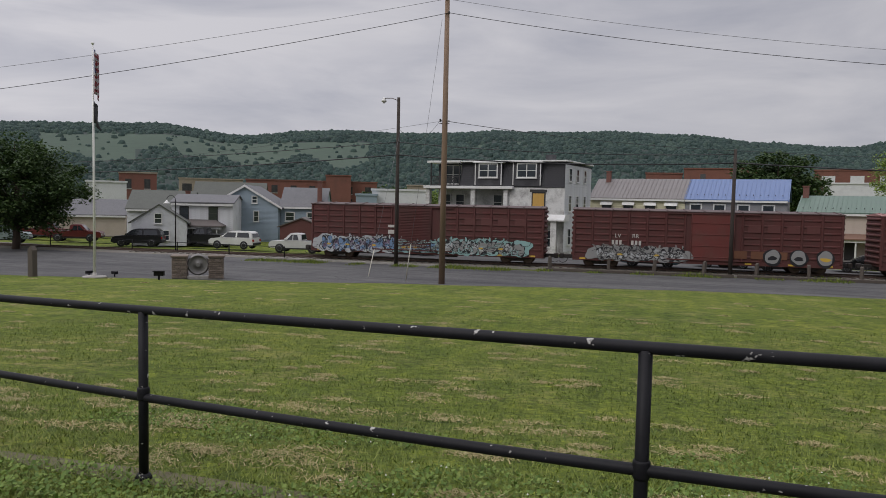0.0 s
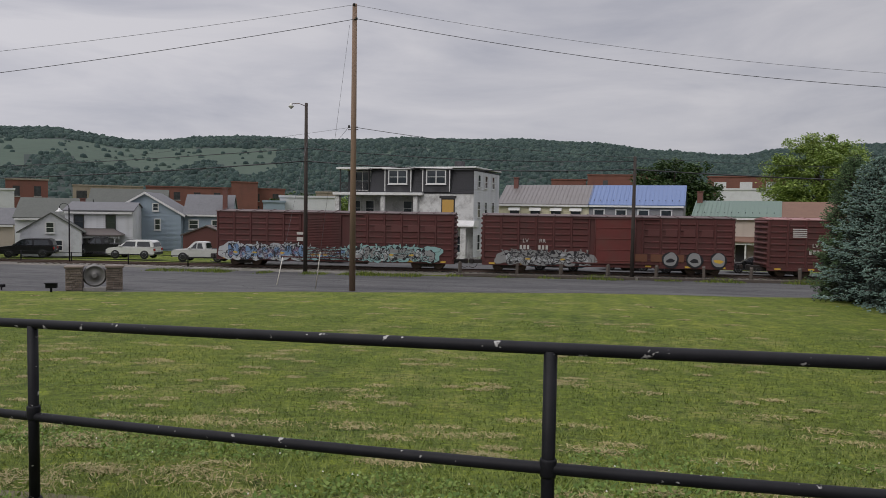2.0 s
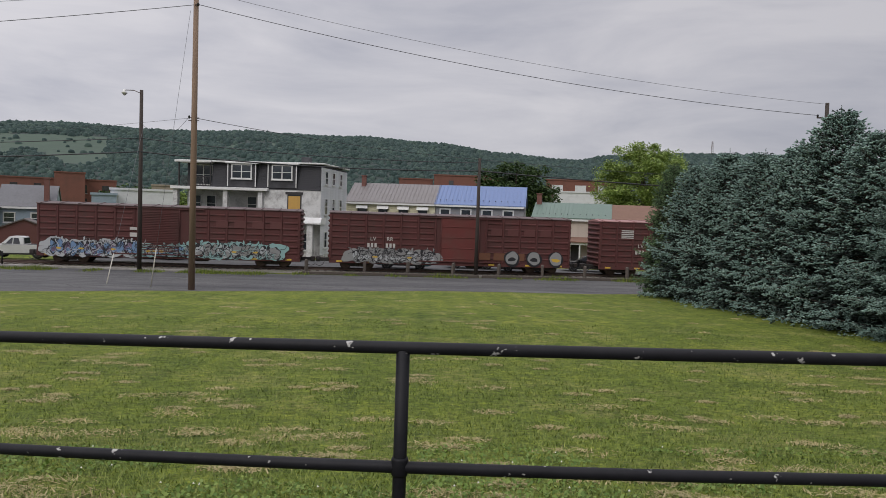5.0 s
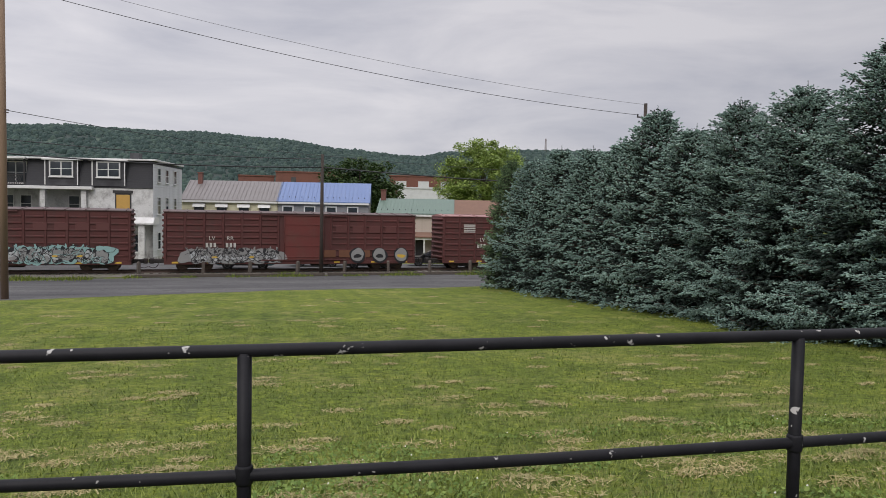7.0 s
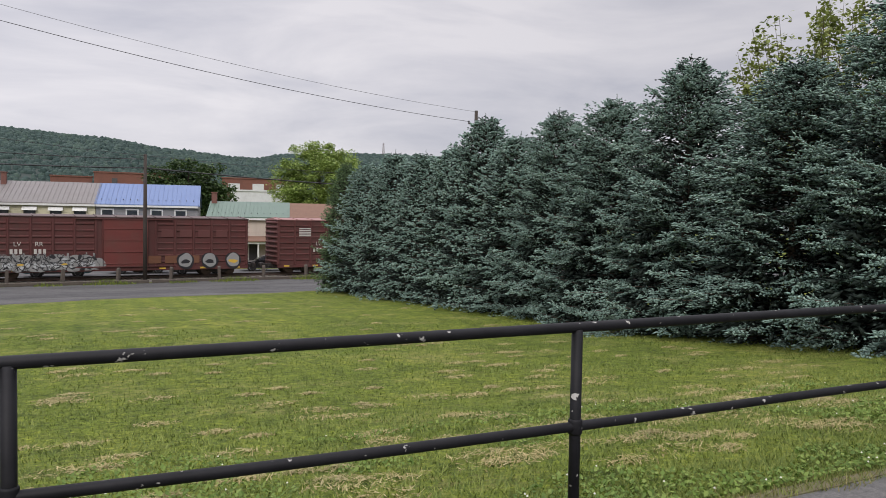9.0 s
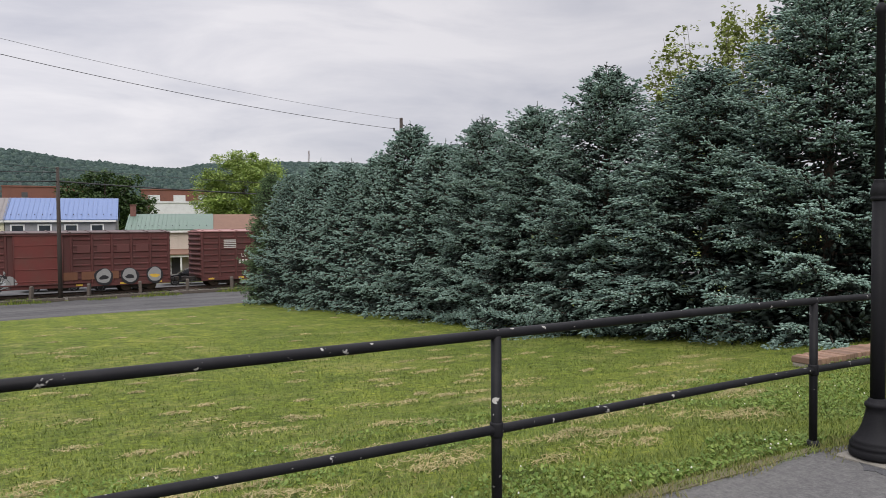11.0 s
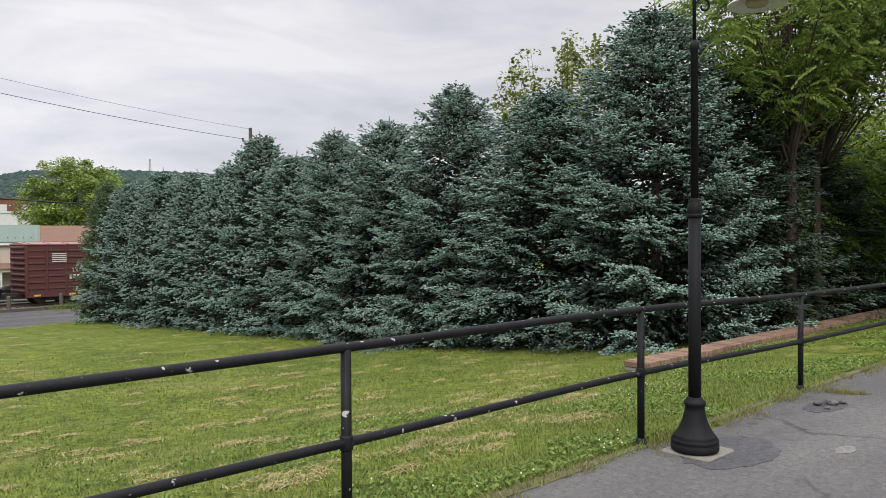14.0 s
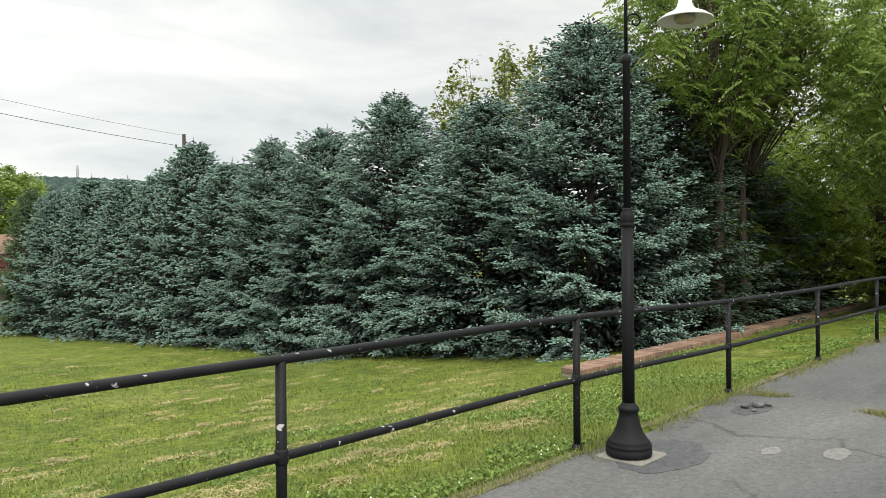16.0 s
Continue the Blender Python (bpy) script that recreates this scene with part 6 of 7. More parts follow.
def apartment_house():
    A = thing("apartment_house", pose(-25.2, 75.3, -3.15, 0, 0, -9.7), "peeling white three-storey house with dark shingled mansard", "house")
    W, D, S = 14.9, 9.0, 8.9
    box_part("wall", 0, S, 1.9, D, 0, 6.6, WHITE_BLOCK, A)
    box_part("wall", S, W, 1.3, D, 0, 3.45, WHITE_BLOCK, A)
    box_part("wall", S, W, 0.0, D, 3.45, 6.6, WHITE_BLOCK, A)
    # mansard storey with two dormers and an open loggia
    bm = bmesh.new()
    add_prism(bm, [(-0.05, 6.6), (D, 6.6), (D, 9.0), (0.45, 9.15)], 3.5, W - 0.02)
    ms = part("mansard", bm, DARK_SHINGLE, A)
    ms.matrix_basis = Matrix(((0, 1, 0, 0), (1, 0, 0, 0), (0, 0, 1, 0), (0, 0, 0, 1)))
    bm = bmesh.new()
    add_box(bm, -0.02, 0.28, -0.012, 0.012, 0, 0.2)
    sh = part("shingle", bm, DARK_SHINGLE, A)
    cnt = 0
    rg = random.Random(9)
    tilt = math.degrees(math.atan2(0.5, 2.55))
    for r in range(12):
        for c in range(37):
            x = 3.55 + c * 0.305 + 0.15 * (r % 2)
            if x > W - 0.3 or 5.2 < x < 8.2 or 9.4 < x < 12.5:
                continue
            o = sh if cnt == 0 else new("shingle", sh.data)
            cnt += 1
            o.parent = A
            o.matrix_basis = pose(x, -0.075 + r * 0.205 * 0.196, 6.62 + r * 0.205, -tilt, 0, 0)
            if cnt > 290:
                break
    for x0 in (5.25, 9.45):
        b = box_part("dormer", x0, x0 + 3.0, -0.12, 1.0, 6.75, 9.05, DARK_SHINGLE, A)
        for dx in (0, 2.9):
            box_part("dormer_trim", x0 + dx, x0 + dx + 0.1, -0.16, -0.1, 6.8, 9.05, WHITE_TRIM, b)
        box_part("dormer_roof", x0 - 0.2, x0 + 3.2, -0.35, 1.0, 9.05, 9.2, WHITE_TRIM, b, 0.02)
        window(A, x0 + 0.55, 7.65, 1.9, 1.25, y=-0.13, mull=2, t=0.12)
    box_part("cornice", 3.4, W + 0.25, -0.1, D + 0.1, 9.15, 9.3, WHITE_TRIM, A, 0.02)
    box_part("loggia_wall", 0, 3.5, 1.9, D, 6.6, 9.1, DARK_SHINGLE, A)
    window(A, 0.8, 7.0, 1.9, 1.9, y=1.88, mull=2)
    box_part("loggia_roof", -0.3, 3.6, -0.3, D, 9.1, 9.32, WHITE_TRIM, A, 0.02)
    for x in (0.0, 3.35):
        box_part("loggia_post", x, x + 0.12, -0.05, 0.07, 6.7, 9.1, DARK_DOOR, A)
    # gallery floors, roof band, block columns
    box_part("gallery_roof", -0.6, 9.6, -0.5, 1.95, 6.4, 6.68, WHITE_TRIM, A, 0.02)
    box_part("gallery_floor", 0.0, S, -0.1, 1.95, 3.35, 3.55, DARK_DOOR, A)
    for x in (-0.2, 1.5, 5.1, 8.75):
        c = box_part("column", x - 0.24, x + 0.24, -0.25, 0.25, 0, 6.4, WHITE_BLOCK, A, 0.02)
        for k in range(20):
            box_part("block_joint", x - 0.255, x + 0.255, -0.262, 0.255, 0.15 + k * 0.31, 0.16 + k * 0.31, CONCRETE, c)
    for a, b, z, y in ((0.2, 4.85, 3.55, 0.0), (5.35, 8.5, 3.55, 0.0), (0.1, 3.3, 6.7, 0.0)):
        bm = bmesh.new()
        for dz in (0.05, 0.95):
            add_box(bm, a, b, y - 0.03, y + 0.03, z + dz, z + dz + 0.07)
        n = int((b - a) / 0.16)
        for i in range(n):
            x = a + i * 0.16
            for s in (-1, 1):
                vs = [bm.verts.new(p) for p in ((x, y + 0.01 * s, z + (0.12 if s > 0 else 0.95)), (x + 0.05, y + 0.01 * s, z + (0.12 if s > 0 else 0.95)),
                                                (x + 0.45, y + 0.01 * s, z + (0.95 if s > 0 else 0.12)), (x + 0.40, y + 0.01 * s, z + (0.95 if s > 0 else 0.12)))]
                if x + 0.45 < b:
                    bm.faces.new(vs)
        part("lattice_railing", bm, DARK_DOOR, A)
    for x in (0.6, 2.2, 6.6):
        window(A, x, 4.3, 0.9, 1.5, y=1.88)
    for x, mt in ((3.2, WHITE_DOOR), (7.0, DARK_DOOR)):
        door(A, x, 0.1, 1.0, 2.2, mt, 1.88)
    window(A, 5.6, 0.9, 0.7, 1.5, y=1.88)
    window(A, 8.0, 4.1, 0.7, 1.6, y=1.88)
    door(A, 10.1, 0.1, 0.95, 2.2, WHITE_DOOR, 1.28)
    window(A, 12.1, 0.7, 1.2, 1.6, y=1.28)
    # boarded window with a dark frame
    w = window(A, 11.6, 4.35, 1.25, 1.75, DARK_DOOR)
    box_part("board", 11.62, 12.82, -0.05, -0.03, 4.4, 6.0, BOARD_YELLOW, w, 0, "yellow plywood boarding")
    box_part("lintel", 11.3, 13.1, -0.08, 0.0, 6.15, 6.4, DARK_DOOR, A)
    # side porch
    bm = bmesh.new()
    add_prism(bm, [(-0.4, 3.3), (1.3, 3.3), (1.3, 3.95), (0.0, 3.95), (-0.4, 3.45)], S, W + 0.15)
    pr = part("porch_roof", bm, WHITE_TRIM, A)
    pr.matrix_basis = Matrix(((0, 1, 0, 0), (1, 0, 0, 0), (0, 0, 1, 0), (0, 0, 0, 1)))
    box_part("column", 13.6, 14.2, -0.2, 0.35, 0, 3.3, WHITE_BLOCK, A, 0.02)
    box_part("porch_floor", 0, W, -0.4, 1.95, 0, 0.12, CONCRETE, A, 0.02)
    # clapboard gable side
    clapboards(A, D, 0.3, 9.0, WHITE_SIDING, 0.26, 0.0, 0.0, "right", (W + 0.012, D))
    for x in (1.2, 3.6, 6.2):
        for z in (1.0, 4.3, 7.3):
            window(A, x, z, 0.75, 1.5 if z < 7 else 1.2, WHITE_TRIM, "right", (W + 0.04, D), t=0.07)
    box_part("chimney", 11.05, 11.95, 5.05, 5.95, 9.0, 10.2, DARK_SHINGLE, A, 0.02)
    # outside stair
    st = tube_part("stair_stringer", [(-3.0, -1.2, 0.0), (1.2, -1.2, 3.5)], 0.08, DARK_DOOR, A, 6)
    for i in range(12):
        box_part("stair_tread", -2.9 + i * 0.35, -2.6 + i * 0.35, -1.5, -0.5, 0.25 + i * 0.29, 0.29 + i * 0.29, DARK_DOOR, A)
    tube_part("stair_rail", [(-3.0, -1.4, 1.0), (1.2, -1.4, 4.5)], 0.04, DARK_DOOR, A, 6)


apartment_house()


def polar(a, d):
    return (-math.sin(radians(a)) * d, math.cos(radians(a)) * d)


x, y = polar(34.85, 89)
sb = house("gabled_house", pose(x, y, -3.3, 0, 0, 20), 7.6, 8.5, 4.25, 6.5, SLATE_BLUE, SLATE_ROOF, "slate blue house with white-trimmed gable and grey roof", "y", 0, 0.45)
clapboards(sb, 7.6, 0.3, 4.2, SLATE_BLUE, 0.14)
for xx, zz in ((2.7, 4.6), (4.9, 4.6), (2.5, 2.5), (5.1, 2.5), (2.9, 0.7)):
    window(sb, xx - 0.24, zz, 0.48, 0.7 if zz > 4 else 1.1, t=0.09)
door(sb, 0.3, 0.1, 0.9, 2.0, DARK_DOOR)
for s in (0, 1):
    bm = bmesh.new()
    k = 2.25 / 3.8
    x0, x1 = (-0.45, 3.8) if s == 0 else (3.8, 8.05)
    z0, z1 = (4.25 - 0.45 * k, 6.5) if s == 0 else (6.5, 4.25 - 0.45 * k)
    add_prism(bm, [(x0, z0 - 0.12), (x1, z1 - 0.12), (x1, z1 + 0.13), (x0, z0 + 0.13)], -0.27, -0.2)
    part("bargeboard", bm, WHITE_TRIM, sb)
wing = house("gabled_house", pose(x, y, -3.3, 0, 0, 20) @ Matrix.Translation((7.65, 1.5, 0)), 5.2, 6.0, 4.3, 6.4, SLATE_BLUE, SLATE_ROOF, "slate blue house wing with small windows")
window(wing, 0.6, 2.6, 0.9, 0.9, t=0.12)
window(wing, 3.1, 2.5, 0.6, 1.0, t=0.12)
chimney(wing, 4.4, 0.8, 2.0, 5.2, 0.5)
x, y = polar(37.6, 84)
wh = house("white_house", pose(x, y, -3.3, 0, 0, 24), 6.4, 7, 4.5, 5.3, WHITE_SIDING, SLATE_ROOF, "white two-storey house with low dark porch")
clapboards(wh, 6.4, 0.3, 4.4, WHITE_SIDING, 0.22)
for xx in (0.9, 3.9):
    window(wh, xx, 2.7, 0.8, 1.3, DARK_DOOR)
window(wh, 2.2, 0.8, 1.6, 1.1, mull=2)
porch(wh, -1.2, 5.4, 1.9, 2.0, DARK_ROOF, (-0.8, 2.0, 5.0), WHITE_TRIM, 0.7, 0.14)
x, y = polar(36.2, 100)
g2 = house("gabled_house", pose(x, y, -3.2, 0, 0, 28), 9.0, 8, 4.4, 7.0, WHITE_SIDING, OLIVE_ROOF, "house with olive shingle roof behind others")
x, y = polar(40.6, 90)
g3 = house("gabled_house", pose(x, y, -3.2, 0, 0, 30), 7.0, 8, 3.6, 5.6, WHITE_SIDING, OLIVE_ROOF, "white house with grey roof and small gable")
window(g3, 2.0, 1.0, 0.8, 1.2)
window(g3, 4.6, 1.0, 0.8, 1.2)
chimney(g3, 6.4, 1.0, 3.0, 2.6, 0.5)
x, y = polar(40.3, 80)
g4 = house("small_house", pose(x, y, -3.2, 0, 0, 34), 5.2, 6, 2.4, 4.1, WHITE_SIDING, OLIVE_ROOF, "small white gabled house beside parked cars", "y")
window(g4, 2.2, 2.3, 0.6, 0.9)
window(g4, 2.9, 0.6, 0.6, 0.9)
x, y = polar(29.9, 82)
sh = house("shed", pose(x, y, -3.2, 0, 0, 22), 4.6, 3.6, 2.0, 2.9, plain("dark_red_boards", (0.12, 0.04, 0.035)), DARK_ROOF, "dark red shed with sagging grey roof", "y")
x, y = polar(46.5, 98)
w0 = house("long_shed", pose(x, y, -3.1, 0, 0, 36), 10.0, 7, 2.6, 4.3, BEIGE, SLATE_ROOF, "long low beige building with pale roof")

# ---- mills and buildings behind the houses ----
MILL_BRICK = surface("mill_brick", (0.20, 0.083, 0.06), (0.145, 0.06, 0.045), 0.5, 0.9, fine=5.0, bump_s=0.3, grime=(0.09, 0.05, 0.04), grime_scale=0.25)
TAN_BLOCK = surface("tan_concrete", (0.34, 0.29, 0.22), (0.26, 0.22, 0.17), 0.6, 0.9, grime=(0.12, 0.09, 0.07))
WHITE_WALL = surface("white_painted_wall", (0.62, 0.63, 0.63), (0.53, 0.54, 0.55), 0.4, 0.7, grime=(0.36, 0.36, 0.36), grime_amt=0.4)
DARK_GLASS = glass_mat("mill_glass", (0.03, 0.03, 0.03))


def mill(name, a0, a1, d, top, wall, label, rows=2, bay=3.2, depth=14, win=(1.5, 1.7), base=-3.2, dark=True, cap=None):
    """A long flat-roofed block between two bearings, with rows of windows."""
    p0, p1 = Vector((*polar(a0, d), 0)), Vector((*polar(a1, d), 0))
    v = p1 - p0
    w = v.length
    M = thing(name, pose(p0.x, p0.y, base, 0, 0, math.degrees(math.atan2(v.y, v.x))), label, "building")
    h = top - base
    box_part("wall", 0, w, 0, depth, 0, h, wall, M)
    box_part("parapet", -0.15, w + 0.15, -0.15, depth, h, h + 0.3, cap or wall, M)
    n = int(w / bay)
    for r in range(rows):
        z = h - 1.2 - win[1] - r * 3.3
        for i in range(n):
            x = (i + 0.5) * w / n
            bm = bmesh.new()
            add_box(bm, x - win[0] / 2, x + win[0] / 2, -0.04, 0.05, z, z + win[1])
            o = part("window", bm, DARK_GLASS if dark else WHITE_WALL, M)
            bm = bmesh.new()
            add_box(bm, x - win[0] / 2 - 0.1, x + win[0] / 2 + 0.1, -0.14, 0.0, z - 0.2, z)
            part("sill", bm, CONCRETE, o)
    return M


mill("brick_mill", 2.3, -0.3, 192, 10.2, MILL_BRICK, "long red brick mill with small dark windows", 0)
mill("brick_mill", -0.4, -5.7, 190, 11.3, MILL_BRICK, "taller red brick mill block with flat roof", 1, 6.0, 18, (1.2, 1.2))
mill("brick_mill", -9.0, -14.2, 195, 11.2, MILL_BRICK, "red brick mill with pale boarded windows", 1, 5.0, 18, (2.8, 1.7), dark=False)
mill("white_warehouse", -9.6, -14.0, 150, 6.6, WHITE_WALL, "low white warehouse behind the houses", 0)
mill("brick_mill", 32.4, 22.6, 205, 6.9, MILL_BRICK, "long red brick factory with flat roofs", 2, 5.0, 20, (1.6, 2.0))
mill("brick_mill", 26.5, 24.6, 200, 8.4, MILL_BRICK, "stepped red brick gable above the factory", 0)
mill("concrete_mill", 37.1, 32.6, 200, 6.6, TAN_BLOCK, "derelict tan concrete mill with empty window bays", 2, 3.4, 18, (2.3, 2.0))
mill("brick_tower", 41.1, 38.6, 170, 6.7, MILL_BRICK, "square red brick mill tower with dark windows", 1, 3.6, 8, (1.2, 2.0), cap=TAN_BLOCK)
mill("metal_warehouse", 38.4, 34.6, 150, 2.0, surface("blue_grey_metal", (0.26, 0.3, 0.34), (0.22, 0.26, 0.3), 0.6, 0.6), "blue grey metal warehouse with low roof", 0)
mill("white_warehouse", 43.2, 40.6, 130, 3.9, WHITE_WALL, "white metal warehouse with pale roof", 0)
mill("white_garage", 23.0, 18.6, 112, 3.4, WHITE_WALL, "white flat-roofed garage block", 0)
mill("grey_shed", 24.2, 22.6, 110, 2.6, SLATE_BLUE, "dark grey shed with flat roof", 0)
mill("tan_building", 20.3, 18.7, 165, 5.4, TAN_BLOCK, "small tan building with flat roof", 0)
mill("brick_garage", 8.2, 6.2, 118, 1.9, MILL_BRICK, "low red brick building between the houses", 0)
for i, (a, d, h, r) in enumerate(((22, 150, 7.5, 4.5), (18.5, 175, 8.0, 5.5), (20.5, 220, 10, 6), (1.0, 165, 8.5, 5.0), (4.5, 180, 9.5, 6), (-15, 130, 8, 5), (42, 190, 9, 6), (35.5, 230, 10, 7), (14, 150, 7, 5))):
    x, y = polar(a, d)
    broadleaf("town_tree", pose(x, y, -3.1), 60 + i, h, 1.0, r, r, 60, 1.3, 5000, 0.42, LEAF_MID if i % 2 else LEAF_DARK, "leafy green tree among the town buildings", 0.25)
# hilltop house
x, y = polar(36.9, 1040)
hh = house("hill_house", pose(x, y, 1.6 + 0.0865 * 1040 - 3, 0, 0, 37), 11, 7, 3.5, 6.0, WHITE_SIDING, SLATE_ROOF, "small white house on the far ridge")
# radio mast on the ridge
x, y = polar(-20.9, 1000)
M = thing("radio_mast", pose(x, y, hill_z(-20.9, 1000)), "thin lattice radio mast on the far ridge", "mast")
for k in range(3):
    tube_part("leg", [(2 * math.cos(k * 2.1), 2 * math.sin(k * 2.1), -4), (0.8 * math.cos(k * 2.1), 0.8 * math.sin(k * 2.1), 19)], 0.22, RAIL_STEEL, M, 4)
for k in range(9):
    tube_part("brace", [(1.8 - k * 0.1, 0, k * 2.0), (-1.0 + k * 0.05, 1.0, k * 2.0 + 1.8)], 0.15, RAIL_STEEL, M, 4)

# ---- poles and wires ----
POLE_WOOD = surface("weathered_pole_wood", (0.26, 0.175, 0.12), (0.17, 0.115, 0.08), 3.0, 0.95, fine=18.0, bump_s=0.5, stretch=(1, 1, 0.12), grime=(0.08, 0.06, 0.05))
DARK_POLE = surface("creosoted_pole_wood", (0.035, 0.027, 0.023), (0.055, 0.042, 0.034), 3.0, 0.9, fine=18.0, bump_s=0.5, stretch=(1, 1, 0.12))
WIRE = plain("black_cable", (0.02, 0.02, 0.022))
WIRE_GREY = plain("bare_grey_wire", (0.12, 0.12, 0.13))


def pole(name, x, y, z0, z1, r, mat, label, lean=0.0):
    P = thing(name, pose(x, y, 0), label, "utility pole")
    tube_part("shaft", [(0, 0, z0 - 0.2), (lean * 0.5, 0, (z0 + z1) / 2), (lean, 0, z1)], [r, r * 0.88, r * 0.72], mat, P, 14)
    return P


def insulator(P, x, y, z):
    bm = bmesh.new()
    add_lathe(bm, [(0.03, 0), (0.07, 0.02), (0.04, 0.07), (0.07, 0.09), (0.05, 0.15), (0.02, 0.17)], 10, (x, y, z))
    part("insulator", bm, WIRE, P)


MAIN = (-13.1, 41.55)
main = pole("utility_pole", *MAIN, -3.0, 13.5, 0.185, POLE_WOOD, "tall weathered wooden utility pole at the lawn edge")
insulator(main, 0.0, -0.12, 13.35)
insulator(main, 0.15, -0.12, 12.55)
for z in (6.3, 6.45):
    tube_part("bracket", [(-0.3, -0.1, z), (0.3, -0.1, z)], 0.025, RAIL_STEEL, main, 6)
insulator(main, -0.25, -0.1, 6.4)
lamp2 = pole("street_lamp", -20.3, 52.7, -3.1, 9.55, 0.16, DARK_POLE, "dark wooden pole with an old street light arm")
tube_part("arm", [(0, -0.1, 9.3), (-0.5, -0.1, 9.5), (-1.05, -0.1, 9.5)], 0.03, RAIL_STEEL, lamp2, 6)
bm = bmesh.new()
add_lathe(bm, [(0.05, 0.28), (0.1, 0.22), (0.12, 0.12), (0.22, 0.02), (0.2, 0), (0.1, -0.1), (0.04, -0.16)], 14, (-1.15, -0.1, 9.28))
part("lamp_head", bm, WHITE_METAL, lamp2)
p3 = pole("utility_pole", 3.75, 55.6, -3.1, 5.85, 0.15, DARK_POLE, "shorter dark wooden utility pole beside the track")
p4 = pole("utility_pole", 26.1, 48.7, -3.0, 9.75, 0.17, DARK_POLE, "dark utility pole rising behind the spruces")
tube_part("crossarm", [(-0.7, -0.1, 8.75), (0.1, -0.1, 8.75)], 0.05, DARK_POLE, p4, 6)
insulator(p4, -0.65, -0.1, 8.8)
pole("utility_pole", -55.5, 29.4, -3.0, 7.3, 0.17, POLE_WOOD, "wooden utility pole further down the street")
pole("utility_pole", -95.0, 66.0, -3.0, 5.0, 0.17, DARK_POLE, "dark utility pole down the back street")
pole("utility_pole", 62.0, 62.0, -3.0, 6.5, 0.17, DARK_POLE, "dark utility pole beyond the spruces")


def wire(a, b, sag, r=0.016, mat=None, label="black overhead cable between utility poles"):
    a, b = Vector(a), Vector(b)
    pts = [a.lerp(b, i / 24) - Vector((0, 0, sag * 4 * (i / 24) * (1 - i / 24))) for i in range(25)]
    w = tube_part("overhead_wire", pts, r, mat or WIRE, None, 5)
    tagged(w, label, "wire", "overhead wires")


T0, T1, LO = (MAIN[0], MAIN[1] - 0.12, 13.42), (MAIN[0] + 0.15, MAIN[1] - 0.12, 12.62), (MAIN[0], MAIN[1] - 0.12, 6.45)
wire(T0, (26.1, 48.6, 9.65), 0.75, 0.011, WIRE_GREY, "thin grey overhead wire between utility poles")
wire(T1, (25.45, 48.6, 8.9), 0.75, 0.017)
wire(T0, (-55.5, 29.4, 7.0), 0.5, 0.011, WIRE_GREY, "thin grey overhead wire between utility poles")
wire(T1, (-55.5, 29.4, 5.6), 0.6, 0.017)
wire(LO, (3.75, 55.55, 5.75), 0.25, 0.016)
wire((3.75, 55.55, 5.75), (62, 62, 6.3), 0.9, 0.016)
wire((-20.3, 52.6, 5.25), (3.75, 55.55, 4.9), 0.35, 0.045)
wire((3.75, 55.55, 4.9), (62, 62, 5.3), 0.9, 0.045)
wire((-20.3, 52.6, 5.25), (-95, 66, 4.4), 0.9, 0.045)
wire((-20.3, 52.6, 6.2), (3.75, 55.55, 5.5), 0.35, 0.03)
wire((-20.3, 52.6, 6.2), (-95, 66, 4.9), 0.6, 0.028)
wire((-13.35, 41.45, 6.5), (-20.3, 52.6, 7.4), 1.1, 0.01)
wire((-13.1, 41.45, 6.45), (-60, 55, 4.0), 0.4, 0.008)
# guy wires with pale guards
for gx, gy, px, py, pz in ((-18.6, 43.4, -20.1, 52.6, 7.0), (-15.6, 42.2, -13.4, 41.55, 12.3)):
    g = thing("guy_wire", pose(0, 0, 0), "guy wire with pale guard sleeve at the lawn edge", "guy wire")
    a, b = Vector((gx, gy, -3.15)), Vector((px, py, pz))
    tube_part("cable", [a, b], 0.009, WIRE_GREY, g, 5)
    k = 2.3 / (b - a).length
    tube_part("guard", [a, a.lerp(b, k)], 0.03, surface("pale_guard", (0.5, 0.48, 0.4), (0.4, 0.38, 0.32), 3.0, 0.6), g, 7)

